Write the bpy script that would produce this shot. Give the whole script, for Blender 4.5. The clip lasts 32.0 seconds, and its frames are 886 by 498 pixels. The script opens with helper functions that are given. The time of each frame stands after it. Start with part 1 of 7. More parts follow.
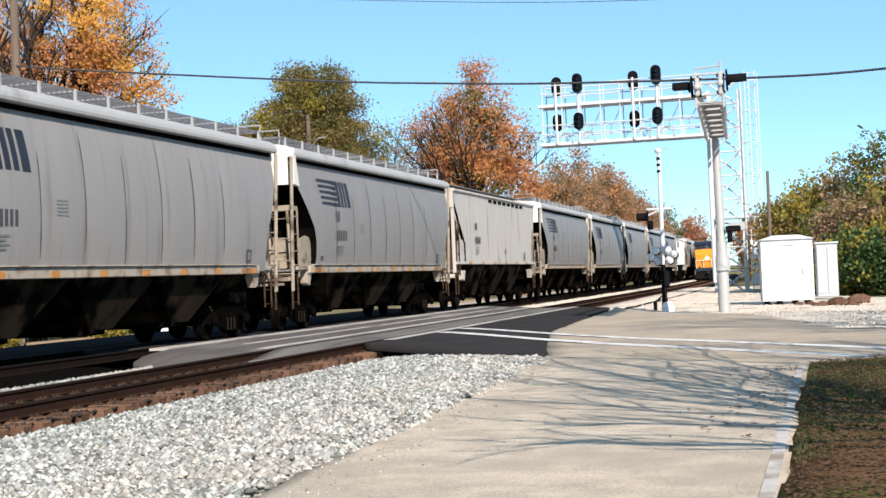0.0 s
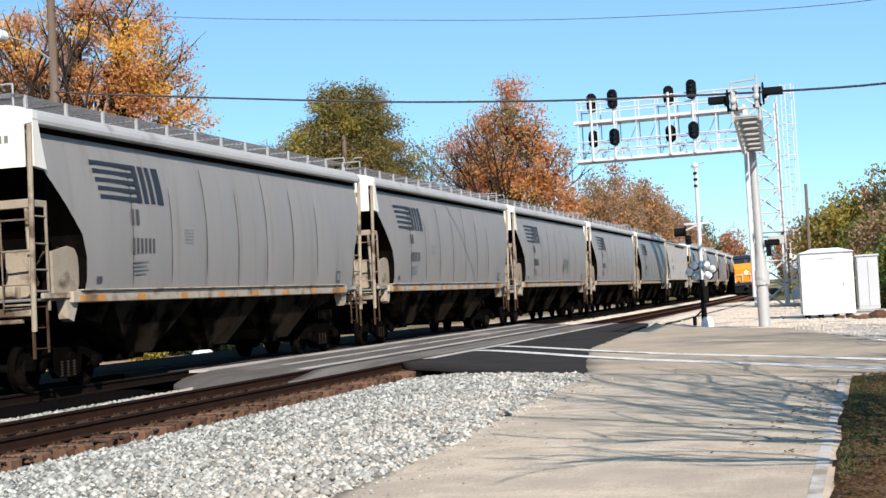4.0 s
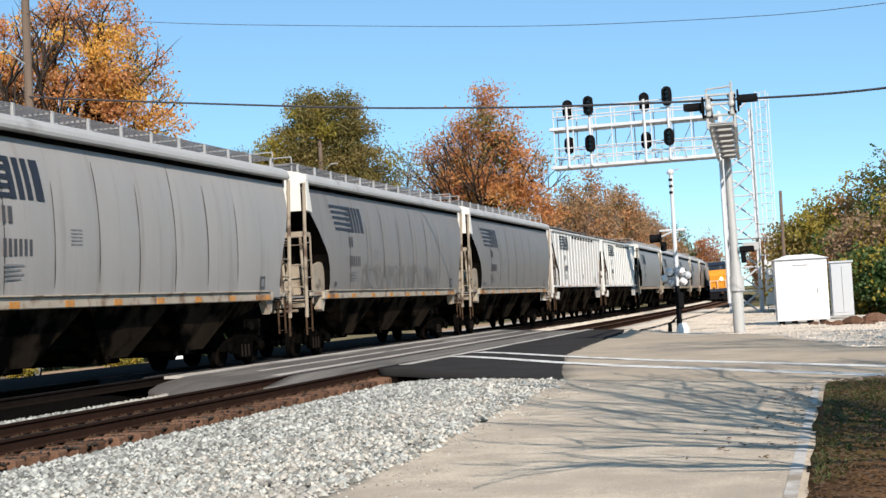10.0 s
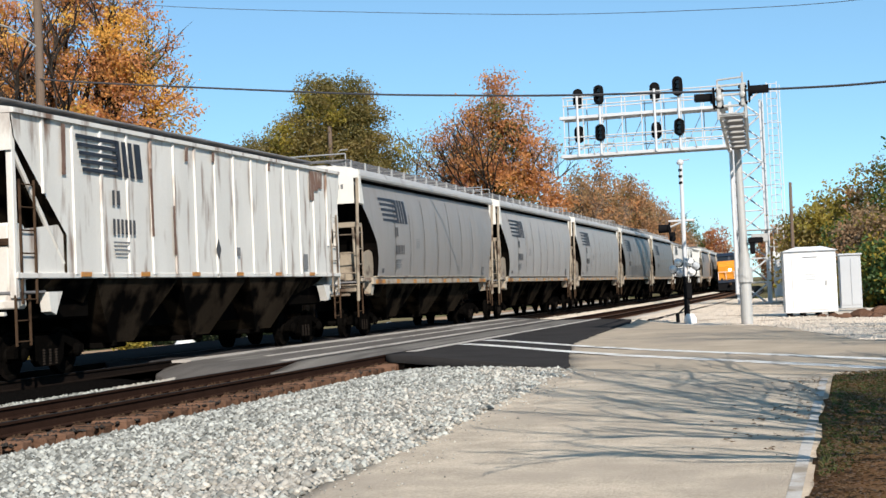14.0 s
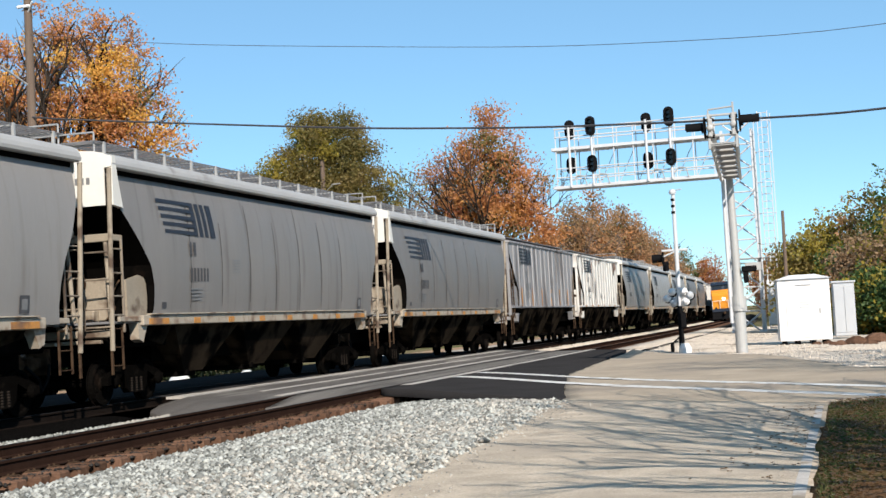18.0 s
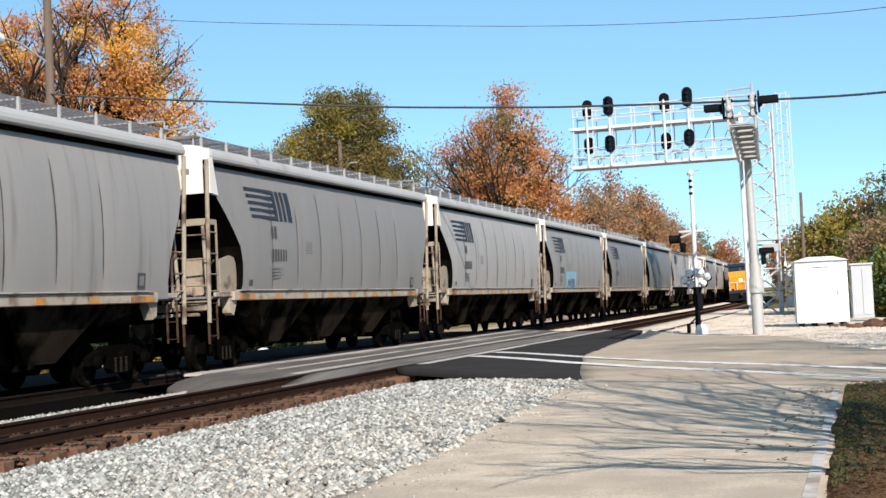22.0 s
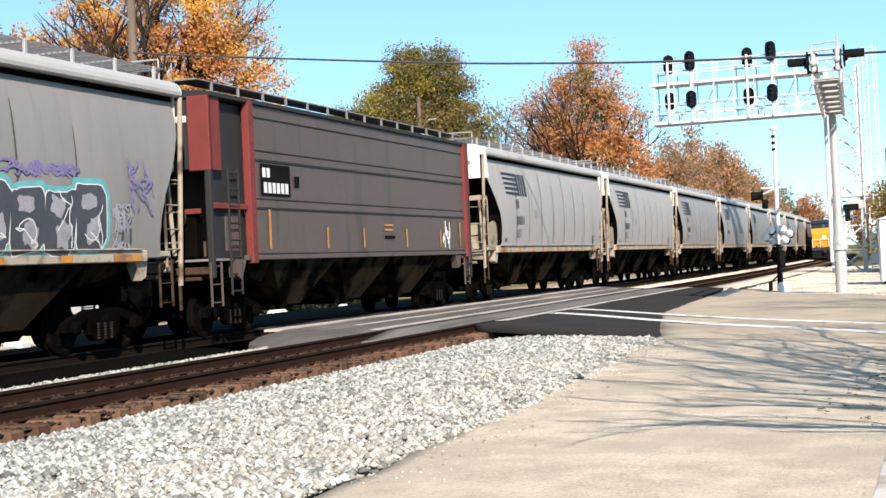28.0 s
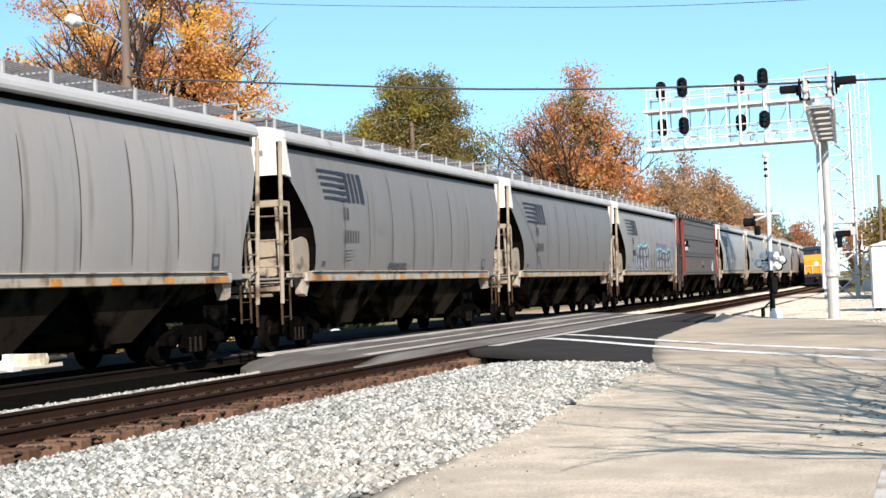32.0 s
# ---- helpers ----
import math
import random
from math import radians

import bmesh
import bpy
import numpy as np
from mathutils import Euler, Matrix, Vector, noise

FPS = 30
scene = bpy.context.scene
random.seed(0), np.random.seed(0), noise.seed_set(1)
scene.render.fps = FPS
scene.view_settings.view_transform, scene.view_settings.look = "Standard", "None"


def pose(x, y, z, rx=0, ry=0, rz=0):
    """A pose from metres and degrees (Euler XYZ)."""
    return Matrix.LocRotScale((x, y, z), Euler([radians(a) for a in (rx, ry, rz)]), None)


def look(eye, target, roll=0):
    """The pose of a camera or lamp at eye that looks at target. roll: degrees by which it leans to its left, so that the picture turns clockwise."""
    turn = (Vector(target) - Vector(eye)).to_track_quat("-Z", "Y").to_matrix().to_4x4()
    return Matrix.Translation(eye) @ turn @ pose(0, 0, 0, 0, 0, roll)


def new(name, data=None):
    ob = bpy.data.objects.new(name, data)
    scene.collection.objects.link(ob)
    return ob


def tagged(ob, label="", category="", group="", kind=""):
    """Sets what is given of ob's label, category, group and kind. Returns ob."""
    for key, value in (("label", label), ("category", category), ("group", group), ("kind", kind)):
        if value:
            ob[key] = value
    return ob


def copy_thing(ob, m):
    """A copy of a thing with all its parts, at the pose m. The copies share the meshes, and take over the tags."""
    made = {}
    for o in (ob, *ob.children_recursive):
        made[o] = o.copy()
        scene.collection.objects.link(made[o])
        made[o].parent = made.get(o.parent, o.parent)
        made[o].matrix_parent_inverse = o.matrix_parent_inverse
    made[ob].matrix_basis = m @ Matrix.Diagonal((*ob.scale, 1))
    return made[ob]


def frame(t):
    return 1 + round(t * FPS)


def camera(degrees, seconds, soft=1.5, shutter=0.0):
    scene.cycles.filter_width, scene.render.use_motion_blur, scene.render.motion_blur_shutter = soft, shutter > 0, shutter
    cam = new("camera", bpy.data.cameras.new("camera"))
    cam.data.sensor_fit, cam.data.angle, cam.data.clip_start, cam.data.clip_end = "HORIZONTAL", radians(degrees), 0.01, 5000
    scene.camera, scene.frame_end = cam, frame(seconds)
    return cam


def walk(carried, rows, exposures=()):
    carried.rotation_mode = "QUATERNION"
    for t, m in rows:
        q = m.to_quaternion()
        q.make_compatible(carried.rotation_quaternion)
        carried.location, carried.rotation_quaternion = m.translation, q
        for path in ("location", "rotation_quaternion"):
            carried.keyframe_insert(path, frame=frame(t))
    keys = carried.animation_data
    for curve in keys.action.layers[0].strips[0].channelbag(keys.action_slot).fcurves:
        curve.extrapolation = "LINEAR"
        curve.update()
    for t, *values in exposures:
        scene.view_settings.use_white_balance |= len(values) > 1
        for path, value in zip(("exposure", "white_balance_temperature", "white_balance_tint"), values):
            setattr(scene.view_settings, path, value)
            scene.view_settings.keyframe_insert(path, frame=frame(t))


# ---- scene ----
# camera: held by hand at one spot beside the frontage road, eye 1.4 m above the near rail
EYE = (0.0, 0.0, 1.404)
TURNS = [
    (0, 91.11, 2.42, 15.31), (0.5, 91.26, 2.64, 15.65), (1, 91.12, 2.71, 16.21), (1.5, 91.47, 2.76, 16.55),
    (2, 91.66, 3.12, 16.70), (2.5, 91.94, 3.48, 17.02), (4.5, 91.94, 3.10, 16.87), (5, 92.51, 2.97, 17.07),
    (5.5, 92.75, 2.97, 16.41), (6, 92.81, 3.29, 16.12), (6.5, 92.81, 2.83, 16.63), (7, 92.04, 2.67, 16.10),
    (7.5, 91.91, 2.43, 15.68), (8, 91.49, 2.31, 15.89), (8.5, 91.64, 2.55, 15.91), (9, 91.99, 2.50, 15.82),
    (9.5, 92.02, 2.97, 15.54), (10, 92.12, 3.17, 15.87), (10.5, 92.46, 3.25, 16.34), (11, 93.18, 3.27, 16.33),
    (11.5, 92.92, 2.65, 16.18), (12, 92.55, 2.78, 16.73), (12.5, 92.27, 2.72, 16.64), (13, 91.83, 2.38, 16.70),
    (13.5, 91.82, 2.36, 16.52), (14, 91.63, 2.45, 16.19), (14.5, 92.22, 2.38, 17.01), (16.5, 92.60, 2.60, 16.13),
    (17, 92.43, 2.54, 16.22), (17.5, 92.52, 2.57, 15.74), (18, 92.94, 3.20, 15.96), (18.5, 92.65, 2.93, 16.73),
    (19, 92.46, 3.13, 16.73), (19.5, 92.27, 2.69, 16.51), (20, 91.96, 2.54, 16.32), (20.5, 92.06, 2.68, 16.59),
    (21, 92.24, 2.84, 16.83), (21.5, 92.30, 2.57, 16.63), (22, 92.14, 2.77, 16.62), (22.5, 92.25, 2.83, 16.48),
    (23, 92.33, 2.54, 16.99), (23.5, 92.54, 2.45, 17.07), (24, 92.82, 3.05, 17.37), (24.5, 93.30, 2.68, 19.05),
    (26.5, 90.94, 2.69, 18.56), (27, 91.18, 2.54, 19.15), (27.5, 90.62, 2.40, 20.10), (28, 90.54, 2.67, 19.82),
    (28.5, 90.63, 2.67, 20.23), (29, 90.68, 2.38, 20.41), (29.5, 90.59, 2.25, 19.82), (30, 90.62, 2.53, 19.74),
    (30.5, 90.64, 2.69, 19.64), (31, 91.15, 2.49, 19.21), (31.5, 91.23, 2.46, 19.21), (32, 91.54, 2.46, 19.52),
]
cam = camera(34.8, 32.0, soft=1.5)
EXPOSURE = [(0.0, 0.73, 6550, 13), (2.5, 0.73, 6550, 13), (4.6, 0.61, 6500, 13), (5.2, 0.53, 6450, 13), (6.0, 0.27, 6250, 13), (7.5, 0.26, 6350, 14), (8.2, 0.33, 6400, 14), (9.0, 0.54, 6500, 12), (12.0, 0.52, 6650, 12),
            (14.0, 0.49, 6600, 11), (17.0, 0.47, 6600, 11), (21.0, 0.66, 6600, 13), (24.0, 0.58, 6550, 11), (26.6, 0.85, 6650, 13), (27.2, 0.85, 6650, 13), (28.0, 0.97, 6800, 14), (32.0, 0.95, 6650, 13)]
walk(cam, [(t, pose(*EYE, rx, ry, rz)) for t, rx, ry, rz in TURNS], EXPOSURE)

# ---- light ----
SUN_EL, SUN_AZ = 33.0, 150.0      # degrees; azimuth clockwise from +y
world = bpy.data.worlds.new("world")
scene.world = world
world.use_nodes = True
wn, wl = world.node_tree.nodes, world.node_tree.links
sky = wn.new("ShaderNodeTexSky")
sky.sky_type, sky.sun_disc = "NISHITA", False
sky.sun_elevation, sky.sun_rotation = radians(SUN_EL), radians(SUN_AZ)
sky.air_density, sky.dust_density, sky.ozone_density = 0.62, 0.0, 1.5
clear = wn.new("ShaderNodeVectorMath")
clear.operation = "MULTIPLY_ADD"      # evens the sky towards its mean blue
clear.inputs[1].default_value = (0.46, 0.61, 0.62)
clear.inputs[2].default_value = (0.80, 1.62, 2.42)
wl.new(sky.outputs[0], clear.inputs[0])
wl.new(clear.outputs[0], wn["Background"].inputs[0])
wn["Background"].inputs[1].default_value = 0.108
sun = new("sun", bpy.data.lights.new("sun", "SUN"))
sun.data.energy, sun.data.angle, sun.data.color = 5.0, radians(0.3), (1.0, 0.92, 0.82)
az, el = radians(SUN_AZ), radians(SUN_EL)
SUN_DIR = Vector((math.sin(az) * math.cos(el), math.cos(az) * math.cos(el), math.sin(el)))
sun.matrix_world = look(SUN_DIR * 80, (0, 0, 0))
scene.view_settings.exposure = 0.3


# ---- materials ----
def mat(name, base, rough=0.6, metal=0.0, vary=0.15, scale=4.0, bump=0.2, stain=None, stain_at=0.6, stain_scale=1.2,
        stretch=(1, 1, 1), rand=0.0, island=False, spec=0.5, fine=40.0):
    """A surface with grain at two scales, optional stains of a second colour and a spread from piece to piece."""
    m = bpy.data.materials.new(name)
    m.use_nodes = True
    n, l = m.node_tree.nodes, m.node_tree.links
    b = n["Principled BSDF"]
    b.inputs["Roughness"].default_value = rough
    b.inputs["Metallic"].default_value = metal
    b.inputs["Specular IOR Level"].default_value = spec
    co = n.new("ShaderNodeTexCoord")
    mp = n.new("ShaderNodeMapping")
    mp.inputs["Scale"].default_value = stretch
    l.new(co.outputs["Object"], mp.inputs[0])
    big = n.new("ShaderNodeTexNoise")
    big.inputs["Scale"].default_value, big.inputs["Detail"].default_value = scale, 5
    l.new(mp.outputs[0], big.inputs[0])
    fin = n.new("ShaderNodeTexNoise")
    fin.inputs["Scale"].default_value, fin.inputs["Detail"].default_value = fine, 3
    l.new(mp.outputs[0], fin.inputs[0])
    add = n.new("ShaderNodeMath")
    add.operation = "ADD"
    l.new(big.outputs[0], add.inputs[0])
    l.new(fin.outputs[0], add.inputs[1])
    mr = n.new("ShaderNodeMapRange")
    mr.inputs[1].default_value, mr.inputs[2].default_value = 0.6, 1.4
    mr.inputs[3].default_value, mr.inputs[4].default_value = 1 - vary, 1 + vary
    l.new(add.outputs[0], mr.inputs[0])
    value = mr.outputs[0]
    if rand:
        if island:
            src = n.new("ShaderNodeNewGeometry").outputs["Random Per Island"]
        else:
            src = n.new("ShaderNodeObjectInfo").outputs["Random"]
        r2 = n.new("ShaderNodeMapRange")
        r2.inputs[3].default_value, r2.inputs[4].default_value = 1 - rand, 1 + rand
        l.new(src, r2.inputs[0])
        mul = n.new("ShaderNodeMath")
        mul.operation = "MULTIPLY"
        l.new(value, mul.inputs[0])
        l.new(r2.outputs[0], mul.inputs[1])
        value = mul.outputs[0]
    tint = n.new("ShaderNodeVectorMath")
    tint.operation = "SCALE"
    tint.inputs[0].default_value = base
    l.new(value, tint.inputs["Scale"])
    colour = tint.outputs[0]
    if stain:
        st = n.new("ShaderNodeTexNoise")
        st.inputs["Scale"].default_value, st.inputs["Detail"].default_value = stain_scale, 6
        l.new(mp.outputs[0], st.inputs[0])
        sr = n.new("ShaderNodeMapRange")
        sr.inputs[1].default_value, sr.inputs[2].default_value = stain_at, stain_at + 0.14
        l.new(st.outputs[0], sr.inputs[0])
        mx = n.new("ShaderNodeMix")
        mx.data_type = "RGBA"
        l.new(sr.outputs[0], mx.inputs["Factor"])
        l.new(colour, mx.inputs["A"])
        mx.inputs["B"].default_value = (*stain, 1)
        colour = mx.outputs["Result"]
    l.new(colour, b.inputs["Base Color"])
    if bump:
        bp = n.new("ShaderNodeBump")
        bp.inputs["Strength"].default_value, bp.inputs["Distance"].default_value = bump, 0.02
        l.new(fin.outputs[0], bp.inputs["Height"])
        l.new(bp.outputs[0], b.inputs["Normal"])
    return m


def leafy(name, colours, rough=0.6):
    """Leaves: each island takes one of a few colours, and lets some light through."""
    m = bpy.data.materials.new(name)
    m.use_nodes = True
    n, l = m.node_tree.nodes, m.node_tree.links
    b = n["Principled BSDF"]
    b.inputs["Roughness"].default_value = rough
    geo = n.new("ShaderNodeNewGeometry")
    ramp = n.new("ShaderNodeValToRGB")
    ramp.color_ramp.interpolation = "LINEAR"
    while len(ramp.color_ramp.elements) < len(colours):
        ramp.color_ramp.elements.new(0.5)
    for k, c in enumerate(colours):
        ramp.color_ramp.elements[k].position = k / max(1, len(colours) - 1)
        ramp.color_ramp.elements[k].color = (*c, 1)
    co = n.new("ShaderNodeTexCoord")
    clump = n.new("ShaderNodeTexNoise")
    clump.inputs["Scale"].default_value, clump.inputs["Detail"].default_value = 0.55, 3
    l.new(co.outputs["Object"], clump.inputs[0])
    wide = n.new("ShaderNodeMapRange")
    wide.inputs[1].default_value, wide.inputs[2].default_value = 0.30, 0.70
    l.new(clump.outputs[0], wide.inputs[0])
    pick = n.new("ShaderNodeMix")
    pick.inputs["Factor"].default_value = 0.36
    l.new(wide.outputs[0], pick.inputs["A"])
    l.new(geo.outputs["Random Per Island"], pick.inputs["B"])
    l.new(pick.outputs["Result"], ramp.inputs[0])
    l.new(ramp.outputs[0], b.inputs["Base Color"])
    tr = n.new("ShaderNodeBsdfTranslucent")
    l.new(ramp.outputs[0], tr.inputs[0])
    mix = n.new("ShaderNodeMixShader")
    mix.inputs[0].default_value = 0.4
    l.new(b.outputs[0], mix.inputs[1])
    l.new(tr.outputs[0], mix.inputs[2])
    l.new(mix.outputs[0], n["Material Output"].inputs[0])
    return m


STREAK = (1.0, 2.6, 0.22)
M_GREY = mat("grey_car_paint", (0.2244, 0.2112, 0.1989), 0.5, vary=0.07, scale=0.9, bump=0.05, stain=(0.185, 0.168, 0.152), stain_at=0.55, stain_scale=1.3, stretch=STREAK, rand=0.12, fine=25)
M_GREYDARK = mat("dark_toned_car_paint", (0.155, 0.145, 0.136), 0.5, vary=0.08, scale=0.9, bump=0.05, stain=(0.12, 0.108, 0.098), stain_at=0.55, stain_scale=1.3, stretch=STREAK, rand=0.12, fine=25)
M_GREYPALE = mat("pale_toned_car_paint", (0.275, 0.262, 0.248), 0.5, vary=0.07, scale=0.9, bump=0.05, stain=(0.23, 0.212, 0.195), stain_at=0.55, stain_scale=1.3, stretch=STREAK, rand=0.12, fine=25)
M_ROOF = mat("grey_roof_paint", (0.3456, 0.3408, 0.3312), 0.55, vary=0.12, scale=0.8, bump=0.05, stain=(0.192, 0.1728, 0.1536), stain_at=0.62)
M_SILL = mat("sill_paint", (0.335, 0.288, 0.226), 0.6, vary=0.2, scale=1.5, stain=(0.168, 0.104, 0.064), stain_at=0.50, stain_scale=2.5)
M_CREAM = mat("cream_end_paint", (0.2808, 0.2376, 0.18), 0.65, vary=0.22, scale=2.0, stain=(0.0792, 0.0504, 0.0324), stain_at=0.50, stain_scale=2.0)
M_WHITE_END = mat("white_end_paint", (0.624, 0.608, 0.56), 0.55, vary=0.06, scale=2.0)
# grime, with the deep shade under the cars put into its near black
M_SHADE_GRIME = mat("grimy_shaded_steel", (0.004, 0.0036, 0.0032), 0.85, vary=0.35, scale=2.0, stain=(0.0112, 0.008, 0.0064), stain_at=0.58, stain_scale=2.2, spec=0.0)
# grimy brown; the black patches put shade into the bay sheets
M_HOPPER = mat("grimy_shaded_hopper_paint", (0.026, 0.0195, 0.0135), 0.8, vary=0.35, scale=1.2, stain=(0.003, 0.0028, 0.0026), stain_at=0.45, stain_scale=1.4, spec=0.0)
M_RUSTY = mat("rusty_steel", (0.06, 0.0384, 0.0248), 0.85, vary=0.35, scale=3.0, stain=(0.028, 0.0176, 0.0128), stain_at=0.52, stain_scale=3.0, spec=0.0)
M_LADDER = mat("dull_tan_steel", (0.216, 0.176, 0.132), 0.7, vary=0.3, scale=3, stain=(0.048, 0.032, 0.0224), stain_at=0.50)
# dusty grime, coloured down to near black for the shade beside the wheels
M_TRUCK = mat("dusty_shaded_casting", (0.003, 0.0027, 0.0024), 0.85, vary=0.4, scale=3.0, stain=(0.012, 0.0095, 0.0075), stain_at=0.60, stain_scale=3.0, spec=0.0)
M_DUSTY = mat("dust_caked_casting", (0.030, 0.024, 0.020), 0.9, vary=0.35, scale=5.0, stain=(0.02, 0.0152, 0.012), stain_at=0.50, stain_scale=5.0, spec=0.0)
M_SEAM = mat("dirt_in_a_seam", (0.06, 0.055, 0.05), 0.7, vary=0.4, scale=3.0)
M_SPRAYPALE = mat("slate_spray_paint", (0.045, 0.048, 0.058), 0.5, vary=0.3, scale=4)
M_LITTER = mat("leaf_littered_pavement", (0.336, 0.224, 0.144), 0.95, vary=0.3, scale=1.2, stain=(0.24, 0.208, 0.16), stain_at=0.52, spec=0.0)
M_TREAD = mat("wheel_tread_steel", (0.36, 0.352, 0.344), 0.3, 0.9, vary=0.15)
M_GRATE = mat("galvanised_grating", (0.20, 0.20, 0.205), 0.6, 0.3, vary=0.15, scale=3, spec=0.0)
M_POST = mat("galvanised_post", (0.36, 0.36, 0.352), 0.5, 0.3, vary=0.12)
M_BLUE = mat("navy_lettering_paint", (0.0112, 0.0128, 0.0208), 0.55, vary=0.25, scale=5)
M_INK = mat("black_stencil_paint", (0.048, 0.048, 0.052), 0.6, vary=0.3, scale=9)
M_STENCIL = mat("faded_stencil_paint", (0.16, 0.16, 0.16), 0.6, vary=0.25, scale=9)
M_YELLOW = mat("yellow_reflector", (0.416, 0.176, 0.028), 0.4, vary=0.3, scale=3, stain=(0.136, 0.068, 0.036), stain_at=0.52, stain_scale=1.4)
M_RIBWHITE = mat("white_ribbed_paint", (0.608, 0.6, 0.568), 0.5, vary=0.07, scale=1.0, bump=0.06, stain=(0.336, 0.288, 0.24), stain_at=0.62, stain_scale=1.0, stretch=STREAK)
M_RIBPALE = mat("pale_grey_ribbed_paint", (0.51, 0.50, 0.475), 0.55, vary=0.10, scale=1.0, bump=0.06, stain=(0.288, 0.256, 0.216), stain_at=0.60, stain_scale=1.0, stretch=STREAK)
M_RIBRUSTY = mat("white_paint_with_rust", (0.592, 0.576, 0.536), 0.55, vary=0.10, scale=1.0, bump=0.08, stain=(0.17, 0.10, 0.065), stain_at=0.545, stain_scale=1.3, stretch=(1, 2.2, 0.4))
M_RIBDARK = mat("weathered_grey_ribbed_paint", (0.24, 0.236, 0.24), 0.6, vary=0.28, scale=0.8, bump=0.08, stain=(0.096, 0.084, 0.08), stain_at=0.52, stain_scale=1.0, stretch=(1, 2.4, 0.2))
M_RUSTSTREAK = mat("brown_rust", (0.15, 0.085, 0.06), 0.85, vary=0.4, scale=4.0, stain=(0.36, 0.31, 0.27), stain_at=0.55, stain_scale=5.0, stretch=(1, 3, 0.5))
M_PLAIN = mat("dirty_white_smooth_paint", (0.432, 0.4, 0.36), 0.6, vary=0.12, scale=1.0, stain=(0.224, 0.144, 0.096), stain_at=0.60, stain_scale=1.0, stretch=STREAK)
M_DARKCAR = mat("dark_brown_grey_paint", (0.080, 0.057, 0.047), 0.5, vary=0.2, scale=0.8, stain=(0.041, 0.033, 0.029), stain_at=0.57, stain_scale=0.8, stretch=STREAK)
M_DARKROOF = mat("charcoal_paint", (0.010, 0.0095, 0.0095), 0.75, vary=0.2)
M_RED = mat("faded_red_paint", (0.135, 0.018, 0.015), 0.8, vary=0.2, scale=3)
M_TEAL = mat("teal_spray_paint", (0.096, 0.336, 0.352), 0.5, vary=0.3, scale=3)
M_SPRAYBLUE = mat("light_blue_spray_paint", (0.176, 0.336, 0.448), 0.5, vary=0.3, scale=2.5)
M_SPRAYGREY = mat("grey_spray_paint", (0.27, 0.265, 0.29), 0.5, vary=0.3, scale=4)
M_SPRAYVIOLET = mat("violet_spray_paint", (0.16, 0.136, 0.272), 0.5, vary=0.35, scale=6)
M_SPRAYTEAL = mat("dark_green_spray_paint", (0.105, 0.125, 0.112), 0.5, vary=0.3, scale=4)
M_FADED = mat("faded_grey_spray_paint", (0.135, 0.130, 0.124), 0.6, vary=0.3, scale=4)
M_SPRAYWHITE = mat("white_spray_paint", (0.6, 0.6, 0.6), 0.5, vary=0.1)

M_RAIL = mat("rusted_rail_steel", (0.027, 0.015, 0.011), 0.75, vary=0.25, scale=3, fine=60, spec=0.0)
# darker copy of the rail steel, for the dark at the far track
M_RUSTDARK = mat("shade_darkened_rail_steel", (0.012, 0.009, 0.0075), 0.8, vary=0.3, scale=3, fine=60, spec=0.0)
M_RAILTOP = mat("worn_rail_head", (0.0224, 0.0208, 0.0208), 0.5, 0.3, vary=0.2, spec=0.0)
M_TIE = mat("weathered_timber_tie", (0.124, 0.0704, 0.0464), 0.9, vary=0.35, scale=3, stretch=(0.4, 3, 3), bump=0.6, rand=0.3, stain=(0.056, 0.04, 0.032), stain_at=0.55, spec=0.0)
M_ROAD = mat("sun_bleached_pavement", (0.458, 0.388, 0.305), 0.9, vary=0.34, scale=2.2, bump=0.9, stain=(0.3753, 0.3192, 0.255), stain_at=0.50, stain_scale=0.35, fine=45, spec=0.0)
M_GREYROAD = mat("worn_grey_pavement", (0.3642, 0.3049, 0.2354), 0.9, vary=0.22, scale=0.9, bump=0.6, stain=(0.2795, 0.239, 0.1955), stain_at=0.52, stain_scale=0.35, fine=45, spec=0.0)
M_ASPHALT = mat("dark_asphalt", (0.0368, 0.0352, 0.0352), 0.9, vary=0.2, scale=1.0, bump=0.4, fine=60, spec=0.0)
M_CONCRETE = mat("pale_crossing_strip", (0.37, 0.345, 0.315), 0.85, vary=0.25, scale=0.6, stain=(0.16, 0.15, 0.14), stain_at=0.56, stain_scale=0.6, stretch=(2.5, 0.4, 1), spec=0.0)
M_WORN = mat("worn_grey_asphalt", (0.105, 0.098, 0.092), 0.9, vary=0.3, scale=0.8, bump=0.4, stain=(0.20, 0.188, 0.172), stain_at=0.53, stain_scale=0.5, stretch=(3, 0.4, 1), fine=60, spec=0.0)
M_PANEL = mat("worn_crossing_panel", (0.145, 0.136, 0.126), 0.9, vary=0.3, scale=0.8, bump=0.4, stain=(0.09, 0.085, 0.08), stain_at=0.52, stain_scale=0.5, stretch=(3, 0.3, 1), fine=60, spec=0.0)
M_EDGE = mat("faded_edge_paint", (0.448, 0.424, 0.392), 0.8, vary=0.2, scale=3.0, stain=(0.264, 0.224, 0.176), stain_at=0.47, stain_scale=2.0, spec=0.0)
M_LINE = mat("white_road_paint", (0.592, 0.584, 0.56), 0.7, vary=0.12, scale=2.0, stain=(0.32, 0.28, 0.232), stain_at=0.52, stain_scale=3, spec=0.0)
M_STONE = mat("ballast_stone", (0.288, 0.295, 0.272), 0.85, vary=0.12, scale=1.0, rand=0.64, island=True, stain=(0.3571, 0.3274, 0.2864), stain_at=0.57, stain_scale=0.35, bump=0, spec=0.0)
